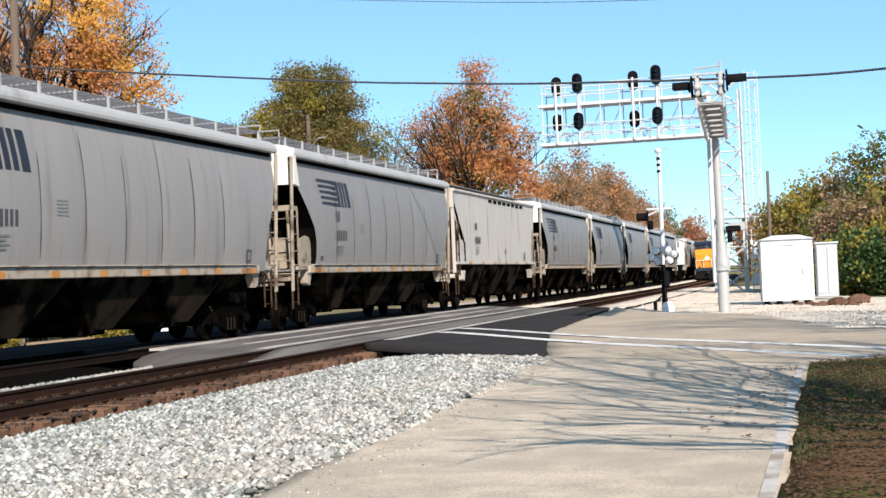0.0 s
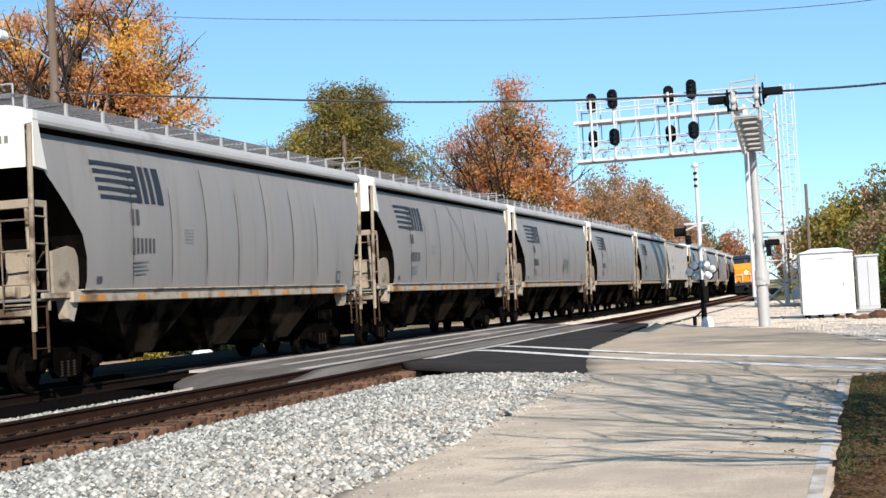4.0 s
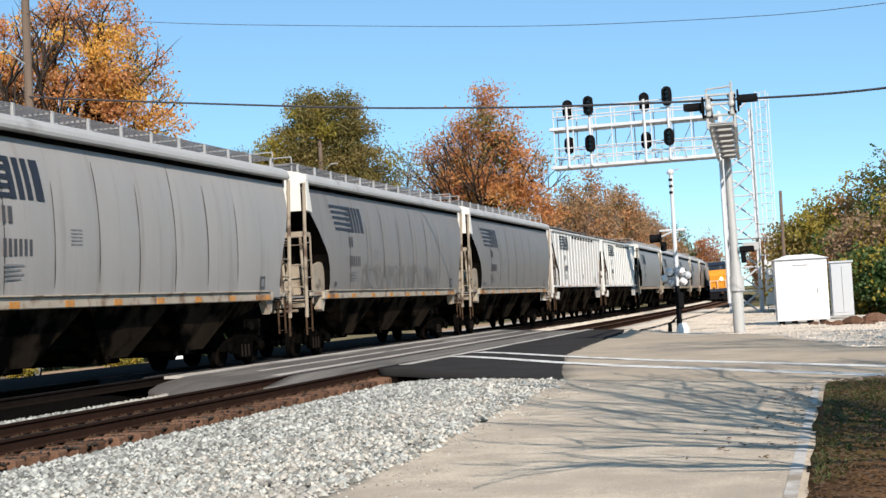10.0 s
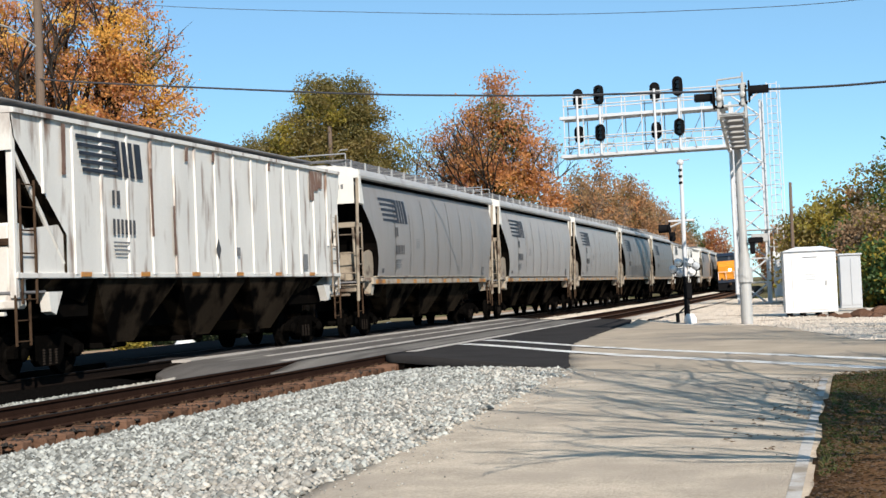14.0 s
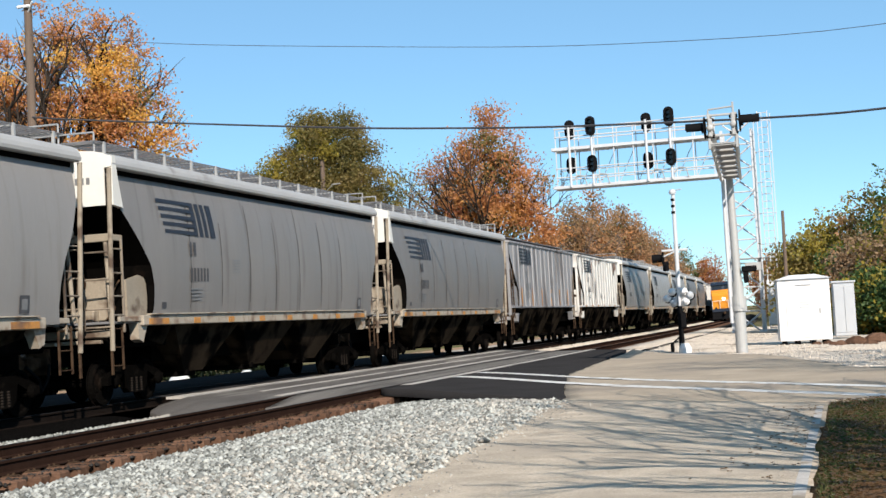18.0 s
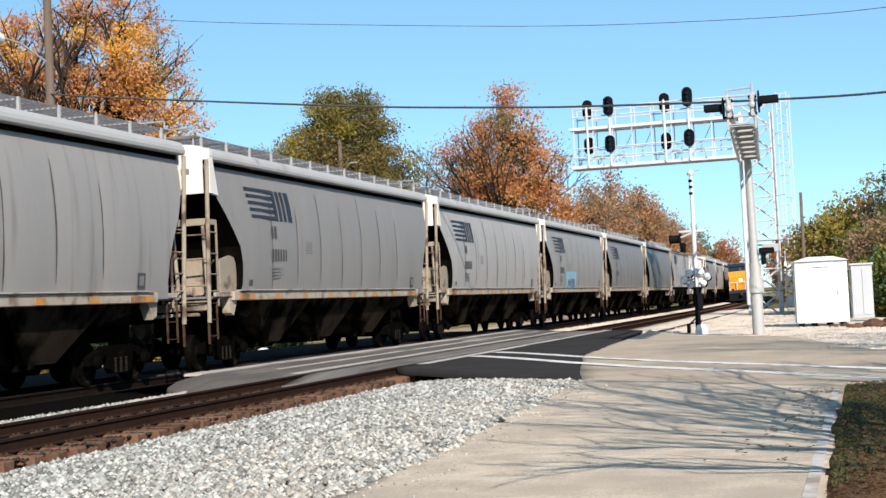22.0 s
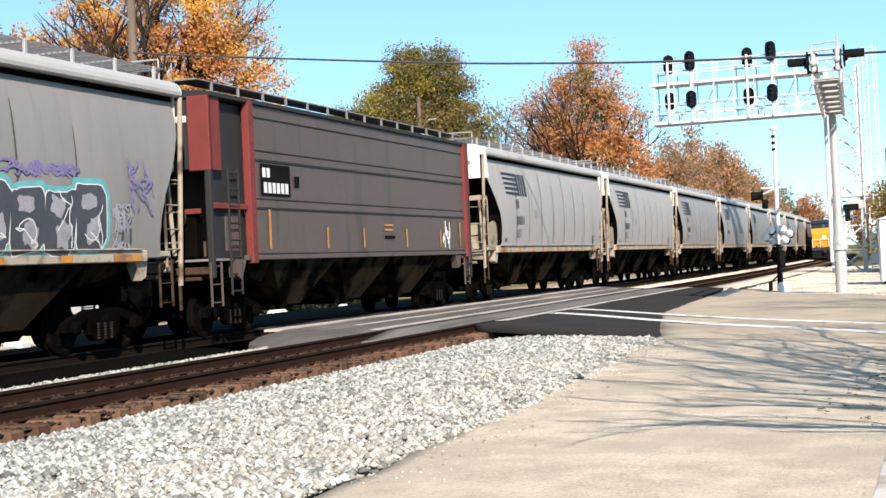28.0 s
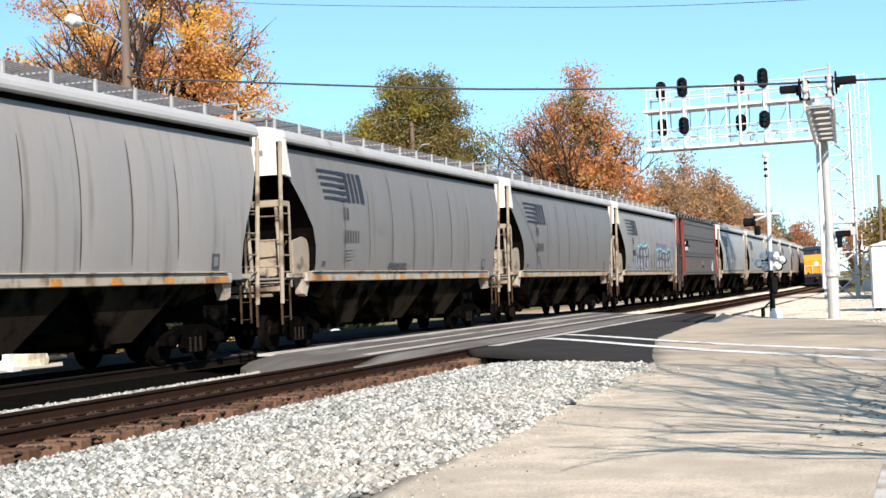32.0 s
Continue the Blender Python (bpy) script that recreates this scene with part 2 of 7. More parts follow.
M_STONETAN = mat("cream_ballast_stone", (0.356, 0.337, 0.296), 0.85, vary=0.12, scale=1.0, rand=0.5, island=True, bump=0, spec=0.0)
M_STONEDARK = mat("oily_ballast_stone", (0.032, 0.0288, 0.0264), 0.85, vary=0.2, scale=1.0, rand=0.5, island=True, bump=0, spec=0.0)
# oily ballast, with the shade under the train put into its black
M_OILY_SHADE = mat("oily_shaded_ballast", (0.0056, 0.0052, 0.0048), 0.9, vary=0.4, scale=14, bump=0.9, fine=70, spec=0.0)
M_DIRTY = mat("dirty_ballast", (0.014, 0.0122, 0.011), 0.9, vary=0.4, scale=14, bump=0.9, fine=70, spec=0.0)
M_BALLAST = mat("ballast_bed", (0.05, 0.048, 0.045), 0.95, vary=0.35, scale=16, bump=0.9, fine=70, spec=0.0)
# near-black ground colour that deepens the shadow behind the train
M_TRAIN_SHADE = mat("train_shaded_ground", (0.024, 0.022, 0.020), 0.95, vary=0.35, scale=2.5, bump=0.8, stain=(0.045, 0.038, 0.028), stain_at=0.58, stain_scale=1.0, fine=25, spec=0.0)
M_ROCK = mat("cream_limestone", (0.52, 0.47, 0.37), 0.9, vary=0.3, scale=3.0, bump=0.8, stain=(0.36, 0.31, 0.22), stain_at=0.52, stain_scale=2.0, fine=18, spec=0.0)
M_GRAVEL = mat("pale_gravel", (0.54, 0.475, 0.40), 0.95, vary=0.15, scale=0.8, bump=0.8, fine=30, stain=(0.32, 0.28, 0.232), stain_at=0.54, stain_scale=0.6, spec=0.0)
M_GROUND = mat("dry_grass_ground", (0.168, 0.14, 0.08), 0.95, vary=0.3, scale=0.25, bump=0.8, stain=(0.08, 0.096, 0.036), stain_at=0.50, stain_scale=0.12, fine=12, spec=0.0)
M_VERGE = mat("grass_verge_soil", (0.125, 0.072, 0.04), 0.95, vary=0.35, scale=1.5, bump=0.8, stain=(0.055, 0.075, 0.022), stain_at=0.50, stain_scale=0.5, spec=0.0)
M_BLADE = leafy("grass_blades", [(0.034, 0.064, 0.015), (0.052, 0.09, 0.021), (0.095, 0.10, 0.03), (0.15, 0.105, 0.05)])
M_FALLEN = leafy("fallen_leaves", [(0.1232, 0.056, 0.0224), (0.168, 0.0952, 0.0336), (0.0896, 0.0448, 0.0196)])

M_ALU = mat("aluminium_paint", (0.528, 0.536, 0.544), 0.45, 0.15, vary=0.06, scale=2)
M_MASTGREY = mat("galvanised_mast", (0.384, 0.384, 0.372), 0.5, 0.2, vary=0.10, scale=1.0, stain=(0.28, 0.264, 0.24), stain_at=0.62)
M_WHITEBOX = mat("white_enamel", (0.672, 0.672, 0.664), 0.4, vary=0.03, scale=1.5)
M_GREYBOX = mat("grey_enamel", (0.4, 0.416, 0.432), 0.45, vary=0.06, scale=1.5)
M_BLACK = mat("matt_black_paint", (0.0096, 0.0096, 0.0104), 0.6, vary=0.2, spec=0.0)
M_LENS = mat("signal_glass", (0.024, 0.024, 0.024), 0.12, vary=0.1)
M_ORANGE = mat("locomotive_orange", (0.62, 0.235, 0.016), 0.4, vary=0.08, scale=1)
M_LOCOBLUE = mat("locomotive_navy", (0.012, 0.018, 0.032), 0.4, vary=0.2, scale=1)
M_GLASS = mat("dark_window_glass", (0.016, 0.02, 0.024), 0.08, vary=0.05)
M_LAMP = bpy.data.materials.new("lit_headlamp")
M_LAMP.use_nodes = True
M_LAMP.node_tree.nodes["Principled BSDF"].inputs["Emission Color"].default_value = (1.0, 0.85, 0.5, 1)
M_LAMP.node_tree.nodes["Principled BSDF"].inputs["Emission Strength"].default_value = 3.0
M_POLE = mat("weathered_pole_timber", (0.14, 0.105, 0.082), 0.9, vary=0.25, scale=2, stretch=(3, 3, 0.3), bump=0.4, spec=0.0)
M_WIRE = mat("cable_sheath", (0.04, 0.04, 0.044), 0.6, vary=0.1)
M_BARK = mat("tree_bark", (0.045, 0.036, 0.03), 0.95, vary=0.3, scale=2.5, stretch=(3, 3, 0.5), bump=0.8, spec=0.0)
M_TWIG = mat("bare_twigs", (0.128, 0.104, 0.092), 0.95, vary=0.2, spec=0.0)
M_LEAF_MAPLE = leafy("maple_leaves", [(0.48, 0.18, 0.065), (0.58, 0.24, 0.07), (0.44, 0.20, 0.09), (0.64, 0.31, 0.08), (0.40, 0.21, 0.085)])
M_LEAF_GOLD = leafy("golden_leaves", [(0.7244, 0.4427, 0.08048), (0.6975, 0.3621, 0.07377), (0.5633, 0.3756, 0.08048)])
M_LEAF_OLIVE = leafy("olive_leaves", [(0.09715, 0.09384, 0.02592), (0.1501, 0.1265, 0.03456), (0.2208, 0.1632, 0.04752), (0.212, 0.1306, 0.05184)])
M_LEAF_RED = leafy("rust_red_leaves", [(0.4, 0.1, 0.04), (0.5, 0.17, 0.05), (0.38, 0.14, 0.08), (0.52, 0.24, 0.06), (0.24, 0.17, 0.06)])
M_LEAF_BROWN = leafy("brown_brush_leaves", [(0.3264, 0.1632, 0.0768), (0.4032, 0.2112, 0.096), (0.2688, 0.1632, 0.0768), (0.2112, 0.1728, 0.0672)])
M_LEAF_YELLOWGREEN = leafy("yellow_green_leaves", [(0.128, 0.144, 0.024), (0.24, 0.208, 0.032), (0.352, 0.256, 0.036), (0.072, 0.104, 0.02)])
M_LEAF_GREEN = leafy("dark_green_leaves", [(0.032, 0.068, 0.016), (0.056, 0.104, 0.024), (0.096, 0.136, 0.028)])
# leaves near black, so that the added hedge stays dark in the sun
M_LEAF_DARK = leafy("near_black_leaves", [(0.012, 0.024, 0.008), (0.02, 0.036, 0.012), (0.03, 0.045, 0.015)])
M_LEAF_DRY = leafy("dry_tan_leaves", [(0.256, 0.16, 0.08), (0.32, 0.216, 0.12), (0.208, 0.12, 0.064)])


# ---- mesh builder ----
class Shape:
    """Collects simple solids into one mesh."""

    def grating(self, x0, x1, y0, y1, z, thick, nx, ny, bar):
        """A flat grid of crossing bars, all in one piece."""
        def lines(a, b, n):
            out = []
            for k in range(n):
                c = a + (b - a) * k / (n - 1)
                out += [(c - bar / 2), (c + bar / 2)]
            return out
        xs, ys = lines(x0, x1, nx), lines(y0, y1, ny)
        w = len(xs)
        vs = [(x, y, z + h) for h in (0.0, thick) for y in ys for x in xs]
        top = w * len(ys)
        solid = {(i, j) for i in range(w - 1) for j in range(len(ys) - 1) if i % 2 == 0 or j % 2 == 0}
        fs = []
        for i, j in solid:
            q = [j * w + i, j * w + i + 1, (j + 1) * w + i + 1, (j + 1) * w + i]
            fs += [tuple(q[::-1]), tuple(k + top for k in q)]
            for di, dj, a, b in ((0, -1, 0, 1), (1, 0, 1, 2), (0, 1, 2, 3), (-1, 0, 3, 0)):
                if (i + di, j + dj) not in solid:
                    fs.append((q[a], q[b], q[b] + top, q[a] + top))
        return self.add(vs, fs)

    def __init__(self):
        self.v, self.f = [], []

    def add(self, verts, faces):
        o = len(self.v)
        self.v += [tuple(p) for p in verts]
        self.f += [tuple(i + o for i in face) for face in faces]
        return self

    def box(self, c, s, bev=0.0, m=None):
        h = [a / 2 for a in s]
        bev = min(bev, *(a * 0.45 for a in h)) if bev else 0
        m = m or Matrix.Identity(4)
        c = Vector(c)
        sg = [(i, j, k) for i in (-1, 1) for j in (-1, 1) for k in (-1, 1)]
        if not bev:
            vs = [m @ (c + Vector((q[0] * h[0], q[1] * h[1], q[2] * h[2]))) for q in sg]
            fs = [(0, 1, 3, 2), (4, 6, 7, 5), (0, 4, 5, 1), (2, 3, 7, 6), (0, 2, 6, 4), (1, 5, 7, 3)]
            return self.add(vs, fs)
        vs, idx = [], {}
        for q in sg:
            for a in range(3):
                p = [q[b] * (h[b] - (0 if b == a else bev)) for b in range(3)]
                idx[q, a] = len(vs)
                vs.append(m @ (c + Vector(p)))
        fs = []
        for a in range(3):
            b, d = (a + 1) % 3, (a + 2) % 3
            for s_ in (-1, 1):
                ring = []
                for sb, sd in ((-1, -1), (1, -1), (1, 1), (-1, 1)):
                    q = [0, 0, 0]
                    q[a], q[b], q[d] = s_, sb, sd
                    ring.append(idx[tuple(q), a])
                fs.append(tuple(ring if s_ > 0 else ring[::-1]))
            for sb in (-1, 1):
                for sd in (-1, 1):
                    lo, hi = [0, 0, 0], [0, 0, 0]
                    lo[a], hi[a], lo[b], hi[b], lo[d], hi[d] = -1, 1, sb, sb, sd, sd
                    lo, hi = tuple(lo), tuple(hi)
                    ring = [idx[lo, b], idx[hi, b], idx[hi, d], idx[lo, d]]
                    fs.append(tuple(ring if sb * sd < 0 else ring[::-1]))
        for q in sg:
            ring = [idx[q, 0], idx[q, 1], idx[q, 2]]
            fs.append(tuple(ring if q[0] * q[1] * q[2] > 0 else ring[::-1]))
        return self.add(vs, fs)

    def tube(self, p, q, r, r2=None, n=8):
        p, q = Vector(p), Vector(q)
        r2 = r if r2 is None else r2
        d = (q - p).normalized()
        u = d.orthogonal().normalized()
        w = d.cross(u)
        vs = []
        for c, rad in ((p, r), (q, r2)):
            for k in range(n):
                a = 2 * math.pi * k / n
                vs.append(c + (u * math.cos(a) + w * math.sin(a)) * rad)
        fs = [(k, (k + 1) % n, n + (k + 1) % n, n + k) for k in range(n)]
        fs += [tuple(range(n - 1, -1, -1)), tuple(range(n, 2 * n))]
        return self.add(vs, fs)

    def pipe(self, pts, r, n=6):
        for a, b in zip(pts, pts[1:]):
            self.tube(a, b, r, n=n)
        return self

    def prism(self, outline, axis, lo, hi):
        """Extrudes a 2D outline (the two other axes, in cyclic order) along an axis."""
        k = len(outline)
        vs = []
        for t in (lo, hi):
            for a, b in outline:
                p = [0, 0, 0]
                p[axis], p[(axis + 1) % 3], p[(axis + 2) % 3] = t, a, b
                vs.append(p)
        fs = [tuple(range(k - 1, -1, -1)), tuple(range(k, 2 * k))]
        fs += [(i, (i + 1) % k, k + (i + 1) % k, k + i) for i in range(k)]
        return self.add(vs, fs)

    def lathe(self, c, axis, profile, n=20):
        """Turns (along, radius) pairs round an axis through c."""
        vs, fs = [], []
        b, d = (axis + 1) % 3, (axis + 2) % 3
        for t, r in profile:
            for k in range(n):
                a = 2 * math.pi * k / n
                p = list(c)
                p[axis] += t
                p[b] += r * math.cos(a)
                p[d] += r * math.sin(a)
                vs.append(p)
        for j in range(len(profile) - 1):
            for k in range(n):
                fs.append((j * n + k, j * n + (k + 1) % n, (j + 1) * n + (k + 1) % n, (j + 1) * n + k))
        fs.append(tuple(range(n - 1, -1, -1)))
        fs.append(tuple(range((len(profile) - 1) * n, len(profile) * n)))
        return self.add(vs, fs)

    def sweep(self, section, path):
        """Carries a closed (across, up) section along a path of (x, y, z) that runs roughly along y."""
        k = len(section)
        vs, fs = [], []
        for i, p in enumerate(path):
            a, b = Vector(path[max(0, i - 1)]), Vector(path[min(len(path) - 1, i + 1)])
            d = (b - a).normalized()
            side = Vector((d.y, -d.x, 0)).normalized()
            for u, w in section:
                vs.append(Vector(p) + side * u + Vector((0, 0, w)))
        for i in range(len(path) - 1):
            for j in range(k):
                fs.append((i * k + j, (i + 1) * k + j, (i + 1) * k + (j + 1) % k, i * k + (j + 1) % k))
        fs.append(tuple(range(k)))
        fs.append(tuple((len(path) - 1) * k + j for j in range(k - 1, -1, -1)))
        return self.add(vs, fs)

    def mesh(self, name, material, fix=True, smooth=False):
        me = bpy.data.meshes.new(name)
        me.from_pydata([tuple(p) for p in self.v], [], self.f)
        if fix:
            bm = bmesh.new()
            bm.from_mesh(me)
            bmesh.ops.recalc_face_normals(bm, faces=bm.faces)
            bm.to_mesh(me)
            bm.free()
        if smooth:
            me.polygons.foreach_set("use_smooth", [True] * len(me.polygons))
        me.materials.append(material)
        return me


def part(name, shape, material, parent=None, label="", fix=True, smooth=False, at=None):
    """Links a shape (or a ready mesh) as one mesh object under a thing or a part."""
    me = shape.mesh(name, material, fix, smooth) if isinstance(shape, Shape) else shape
    ob = new(name, me)
    if parent:
        ob.parent = parent
    if at is not None:
        ob.matrix_basis = at
    if label:
        ob["label"] = label
    return ob


def thing(name, label, category, group="", kind="", at=None):
    ob = new(name)
    ob.empty_display_size = 0.2
    if at is not None:
        ob.matrix_basis = at
    return tagged(ob, label, category, group, kind)


def raw_mesh(name, verts, faces, material):
    """A mesh from numpy arrays, all faces with the same count of corners."""
    me = bpy.data.meshes.new(name)
    verts, faces = np.asarray(verts, dtype=np.float32), np.asarray(faces, dtype=np.int32)
    n, k = faces.shape
    me.vertices.add(len(verts))
    me.vertices.foreach_set("co", verts.ravel())
    me.loops.add(n * k)
    me.loops.foreach_set("vertex_index", faces.ravel())
    me.polygons.add(n)
    me.polygons.foreach_set("loop_start", np.arange(0, n * k, k, dtype=np.int32))
    me.polygons.foreach_set("loop_total", np.full(n, k, dtype=np.int32))
    me.update(calc_edges=True)
    me.materials.append(material)
    return me


# ---- plan of the line ----
NEAR_X, FAR_X = -10.88, -14.80     # track centres where the line is straight
BEND_Y, BEND = 15.08, 0.00027      # past this the line bends gently to the left
FAR_UP = 0.15                      # the far track lies a little higher
SPEED = 13.6                       # metres per second, the train runs away along +y


def line_x(s):
    return -BEND * max(0.0, s - BEND_Y) ** 2 / 2


def line_z(s):
    return -0.0023 * max(0.0, s - 30.0)


def line_turn(s):
    return math.degrees(BEND * max(0.0, s - BEND_Y))


def on_line(s, x, up=0.0):
    grade = -0.132 if s > 30 else 0.0
    return pose(x + line_x(s), s, line_z(s) + up, grade, 0, line_turn(s))


def ground_z(x, y):
    """Height of the open ground beside the line."""
    t = min(1.0, max(0.0, (y - 40.0) / 14.0))
    t = t * t * (3 - 2 * t)
    low = -0.12 - 0.16 * t
    far = -0.002 * max(0.0, y - 60)
    return low + far


# ---- ground, roads, ballast ----
def piecewise(x, pts):
    if x <= pts[0][0]:
        return pts[0][1]
    for (a, b), (c, d) in zip(pts, pts[1:]):
        if x <= c:
            return b + (d - b) * (x - a) / (c - a)
    return pts[-1][1]


def build_ground():
    xs = [-3000, -900, -300, -120, -80, -60, -45, -35, -28, -24, -21, -19, -18, -17.6, -4.6, -4.2, -3, -2, -1, 0, 1, 2, 4, 7, 12, 20, 35, 60, 120, 300, 900, 3000]
    ys = [-3000, -900, -480, -200, -80, -30, -10, 0, 5, 10, 15, 20, 25, 30, 35, 40, 44, 48, 52, 56, 60, 70, 80, 100, 120, 140, 170, 200, 240, 300, 450, 900, 3000]
    vs, fs = [], []
    for y in ys:
        sh = line_x(min(y, 320))
        for x in xs:
            trench = -17.7 < x < -4.5
            if trench:
                z = -0.62 + line_z(min(y, 400))
            else:
                z = ground_z(x, min(y, 400)) - 0.05 + (0.03 * noise.noise((x * 0.3, y * 0.3, 0)) if abs(x) < 100 else 0)
            vs.append((x + (sh if -40 < x < 5 else 0), y, z))
    w = len(xs)
    for j in range(len(ys) - 1):
        for i in range(w - 1):
            fs.append((j * w + i, j * w + i + 1, (j + 1) * w + i + 1, (j + 1) * w + i))
    me = raw_mesh("ground", vs, fs, M_GROUND)
    tagged(new("ground", me), "dry autumn grass and bare soil around the railway", "ground", kind="structure")


def road_left(y):
    base = piecewise(y, [(-40, -4.0), (10, -4.05), (13.5, -4.32), (17.7, -4.6), (25, -5.05), (31.4, -6.2), (34.2, -6.7), (40, -7.1), (53, -8.0), (57, -8.4)])
    return base + 0.10 * noise.noise((0, y * 0.9, 3)) + 0.06 * noise.noise((0, y * 3.1, 8))


def far_edge(y):
    return piecewise(y, [(30.5, 30.0), (31.2, 4.0), (32.5, 0.1), (45.6, -2.95), (49.9, -5.3), (55, -7.9), (57, -8.4)]) + 0.12 * noise.noise((4, y * 0.8, 3))


def seam_y(x):
    return 21.7 - (x + 0.46) * 0.72 + 0.2 * noise.noise((x * 1.4, 0, 5))


def slab(name, rows, material, label, category="road", thick=0.05, lift=0.0, steps=24, high=None):
    """A thin paved sheet from rows (y, x left, x right) that follows the ground."""
    vs, fs = [], []
    for y, a, b in rows:
        for k in range(steps + 1):
            x = a + (b - a) * k / steps
            yy = y(x) if callable(y) else y
            vs.append((x, yy, (high(x, yy) if high else ground_z(x, yy) + 0.02) + lift))
    n, w = len(rows), steps + 1
    for j in range(n - 1):
        for i in range(steps):
            fs.append((j * w + i, j * w + i + 1, (j + 1) * w + i + 1, (j + 1) * w + i))
    o = len(vs)
    rim = [i for i in range(w)] + [j * w + w - 1 for j in range(1, n)] + [(n - 1) * w + i for i in range(w - 2, -1, -1)] + [j * w for j in range(n - 2, 0, -1)]
    vs += [(vs[i][0], vs[i][1], vs[i][2] - thick) for i in rim]
    for k in range(len(rim)):
        k2 = (k + 1) % len(rim)
        fs.append((rim[k], o + k, o + k2, rim[k2]))
    me = raw_mesh(name, vs, fs, material)
    return tagged(new(name, me), label, category, kind="structure")


def track_rise(x, y):
    """The crossing road climbs to the rails."""
    g = ground_z(x, y) + 0.02
    d = x - line_x(y)
    t = min(1.0, max(0.0, (-5.0 - d) / 4.5))
    top = -0.012 + line_z(y)
    if d < -11.7:
        top += FAR_UP * min(1.0, (-11.7 - d) / 2.2)
    return g + (top - g) * t * t * (3 - 2 * t) if d > -9.6 else top


def build_roads():
    rows = []
    y = -40.0
    while y < 16:
        rows.append((y, road_left(y), -0.36 + 0.03 * noise.noise((7, y, 1))))
        y += 0.5 if y > 5 else 3
    for k in range(13):
        f = k / 12
        rows.append(((lambda f: (lambda x: 16 + (seam_y(x) - 16) * f))(f), road_left(16 + 8 * f), -0.36))
    slab("road_frontage", rows, M_ROAD, "sun-bleached tan pavement of the road beside the tracks")
    rows = []
    for k in range(60):
        y = 25.0 + (56.5 - 25.0) * k / 59
        if k == 0:
            for f in range(9):
                t = f / 8
                rows.append(((lambda t: (lambda x: (seam_y(max(-5.05, min(-0.46, x))) if x < -0.3 else 22.2) * (1 - t) + (25.3 - 0.03 * x) * t))(t), -5.05, 12.0 + 13 * t))
        if y > 25.6:
            rows.append((y, road_left(y), max(road_left(y) + 0.05, min(25.0, far_edge(y)))))
    slab("road_crossing", rows, M_GREYROAD, "worn grey pavement of the road that crosses the tracks", high=track_rise, steps=60)
    # white paint
    def stripe(name, pts, width, label, paint=M_LINE):
        vs, fs = [], []
        for i, (x, y) in enumerate(pts):
            a, b = pts[max(0, i - 1)], pts[min(len(pts) - 1, i + 1)]
            d = Vector((b[0] - a[0], b[1] - a[1])).normalized()
            nrm = Vector((-d.y, d.x)) * width / 2
            wob = 0.008 * noise.noise((x * 2, y * 2, 6))
            for s_ in (-1, 1):
                q = (x + nrm.x * s_ + wob, y + nrm.y * s_)
                vs.append((*q, 0))
        vs = [(x, y, max(track_rise(x, y) if y > 22 else -9, ground_z(x, y) + 0.02, asphalt_top(x, y)) + 0.006) for x, y, _ in vs]
        for i in range(len(pts) - 1):
            fs.append((2 * i, 2 * i + 1, 2 * i + 3, 2 * i + 2))
        sh = Shape().add(vs, [f[::-1] for f in fs])
        ob = part(name, sh, paint, fix=False)
        tagged(ob, label, "road marking", kind="structure")
    def straight(a, b, n=40):
        return [(a[0] + (b[0] - a[0]) * k / n, a[1] + (b[1] - a[1]) * k / n) for k in range(n + 1)]
    stripe("trim_edge_line", straight((-0.45, 2.0), (-0.47, 20.9)), 0.10, "worn white edge line along the frontage road", M_EDGE)
    stripe("trim_line_1", straight((-9.6, 36.9), (3.2, 21.9)), 0.36, "white line painted across the crossing road")
    stripe("trim_line_2", straight((-9.6, 34.7), (1.5, 21.5)), 0.40, "white line painted across the crossing road")


def asphalt_top(x, y):
    d = x - line_x(y)
    if d < -4.9 and 24 < y < 57:
        return track_rise(x, y) + 0.012
    return -9


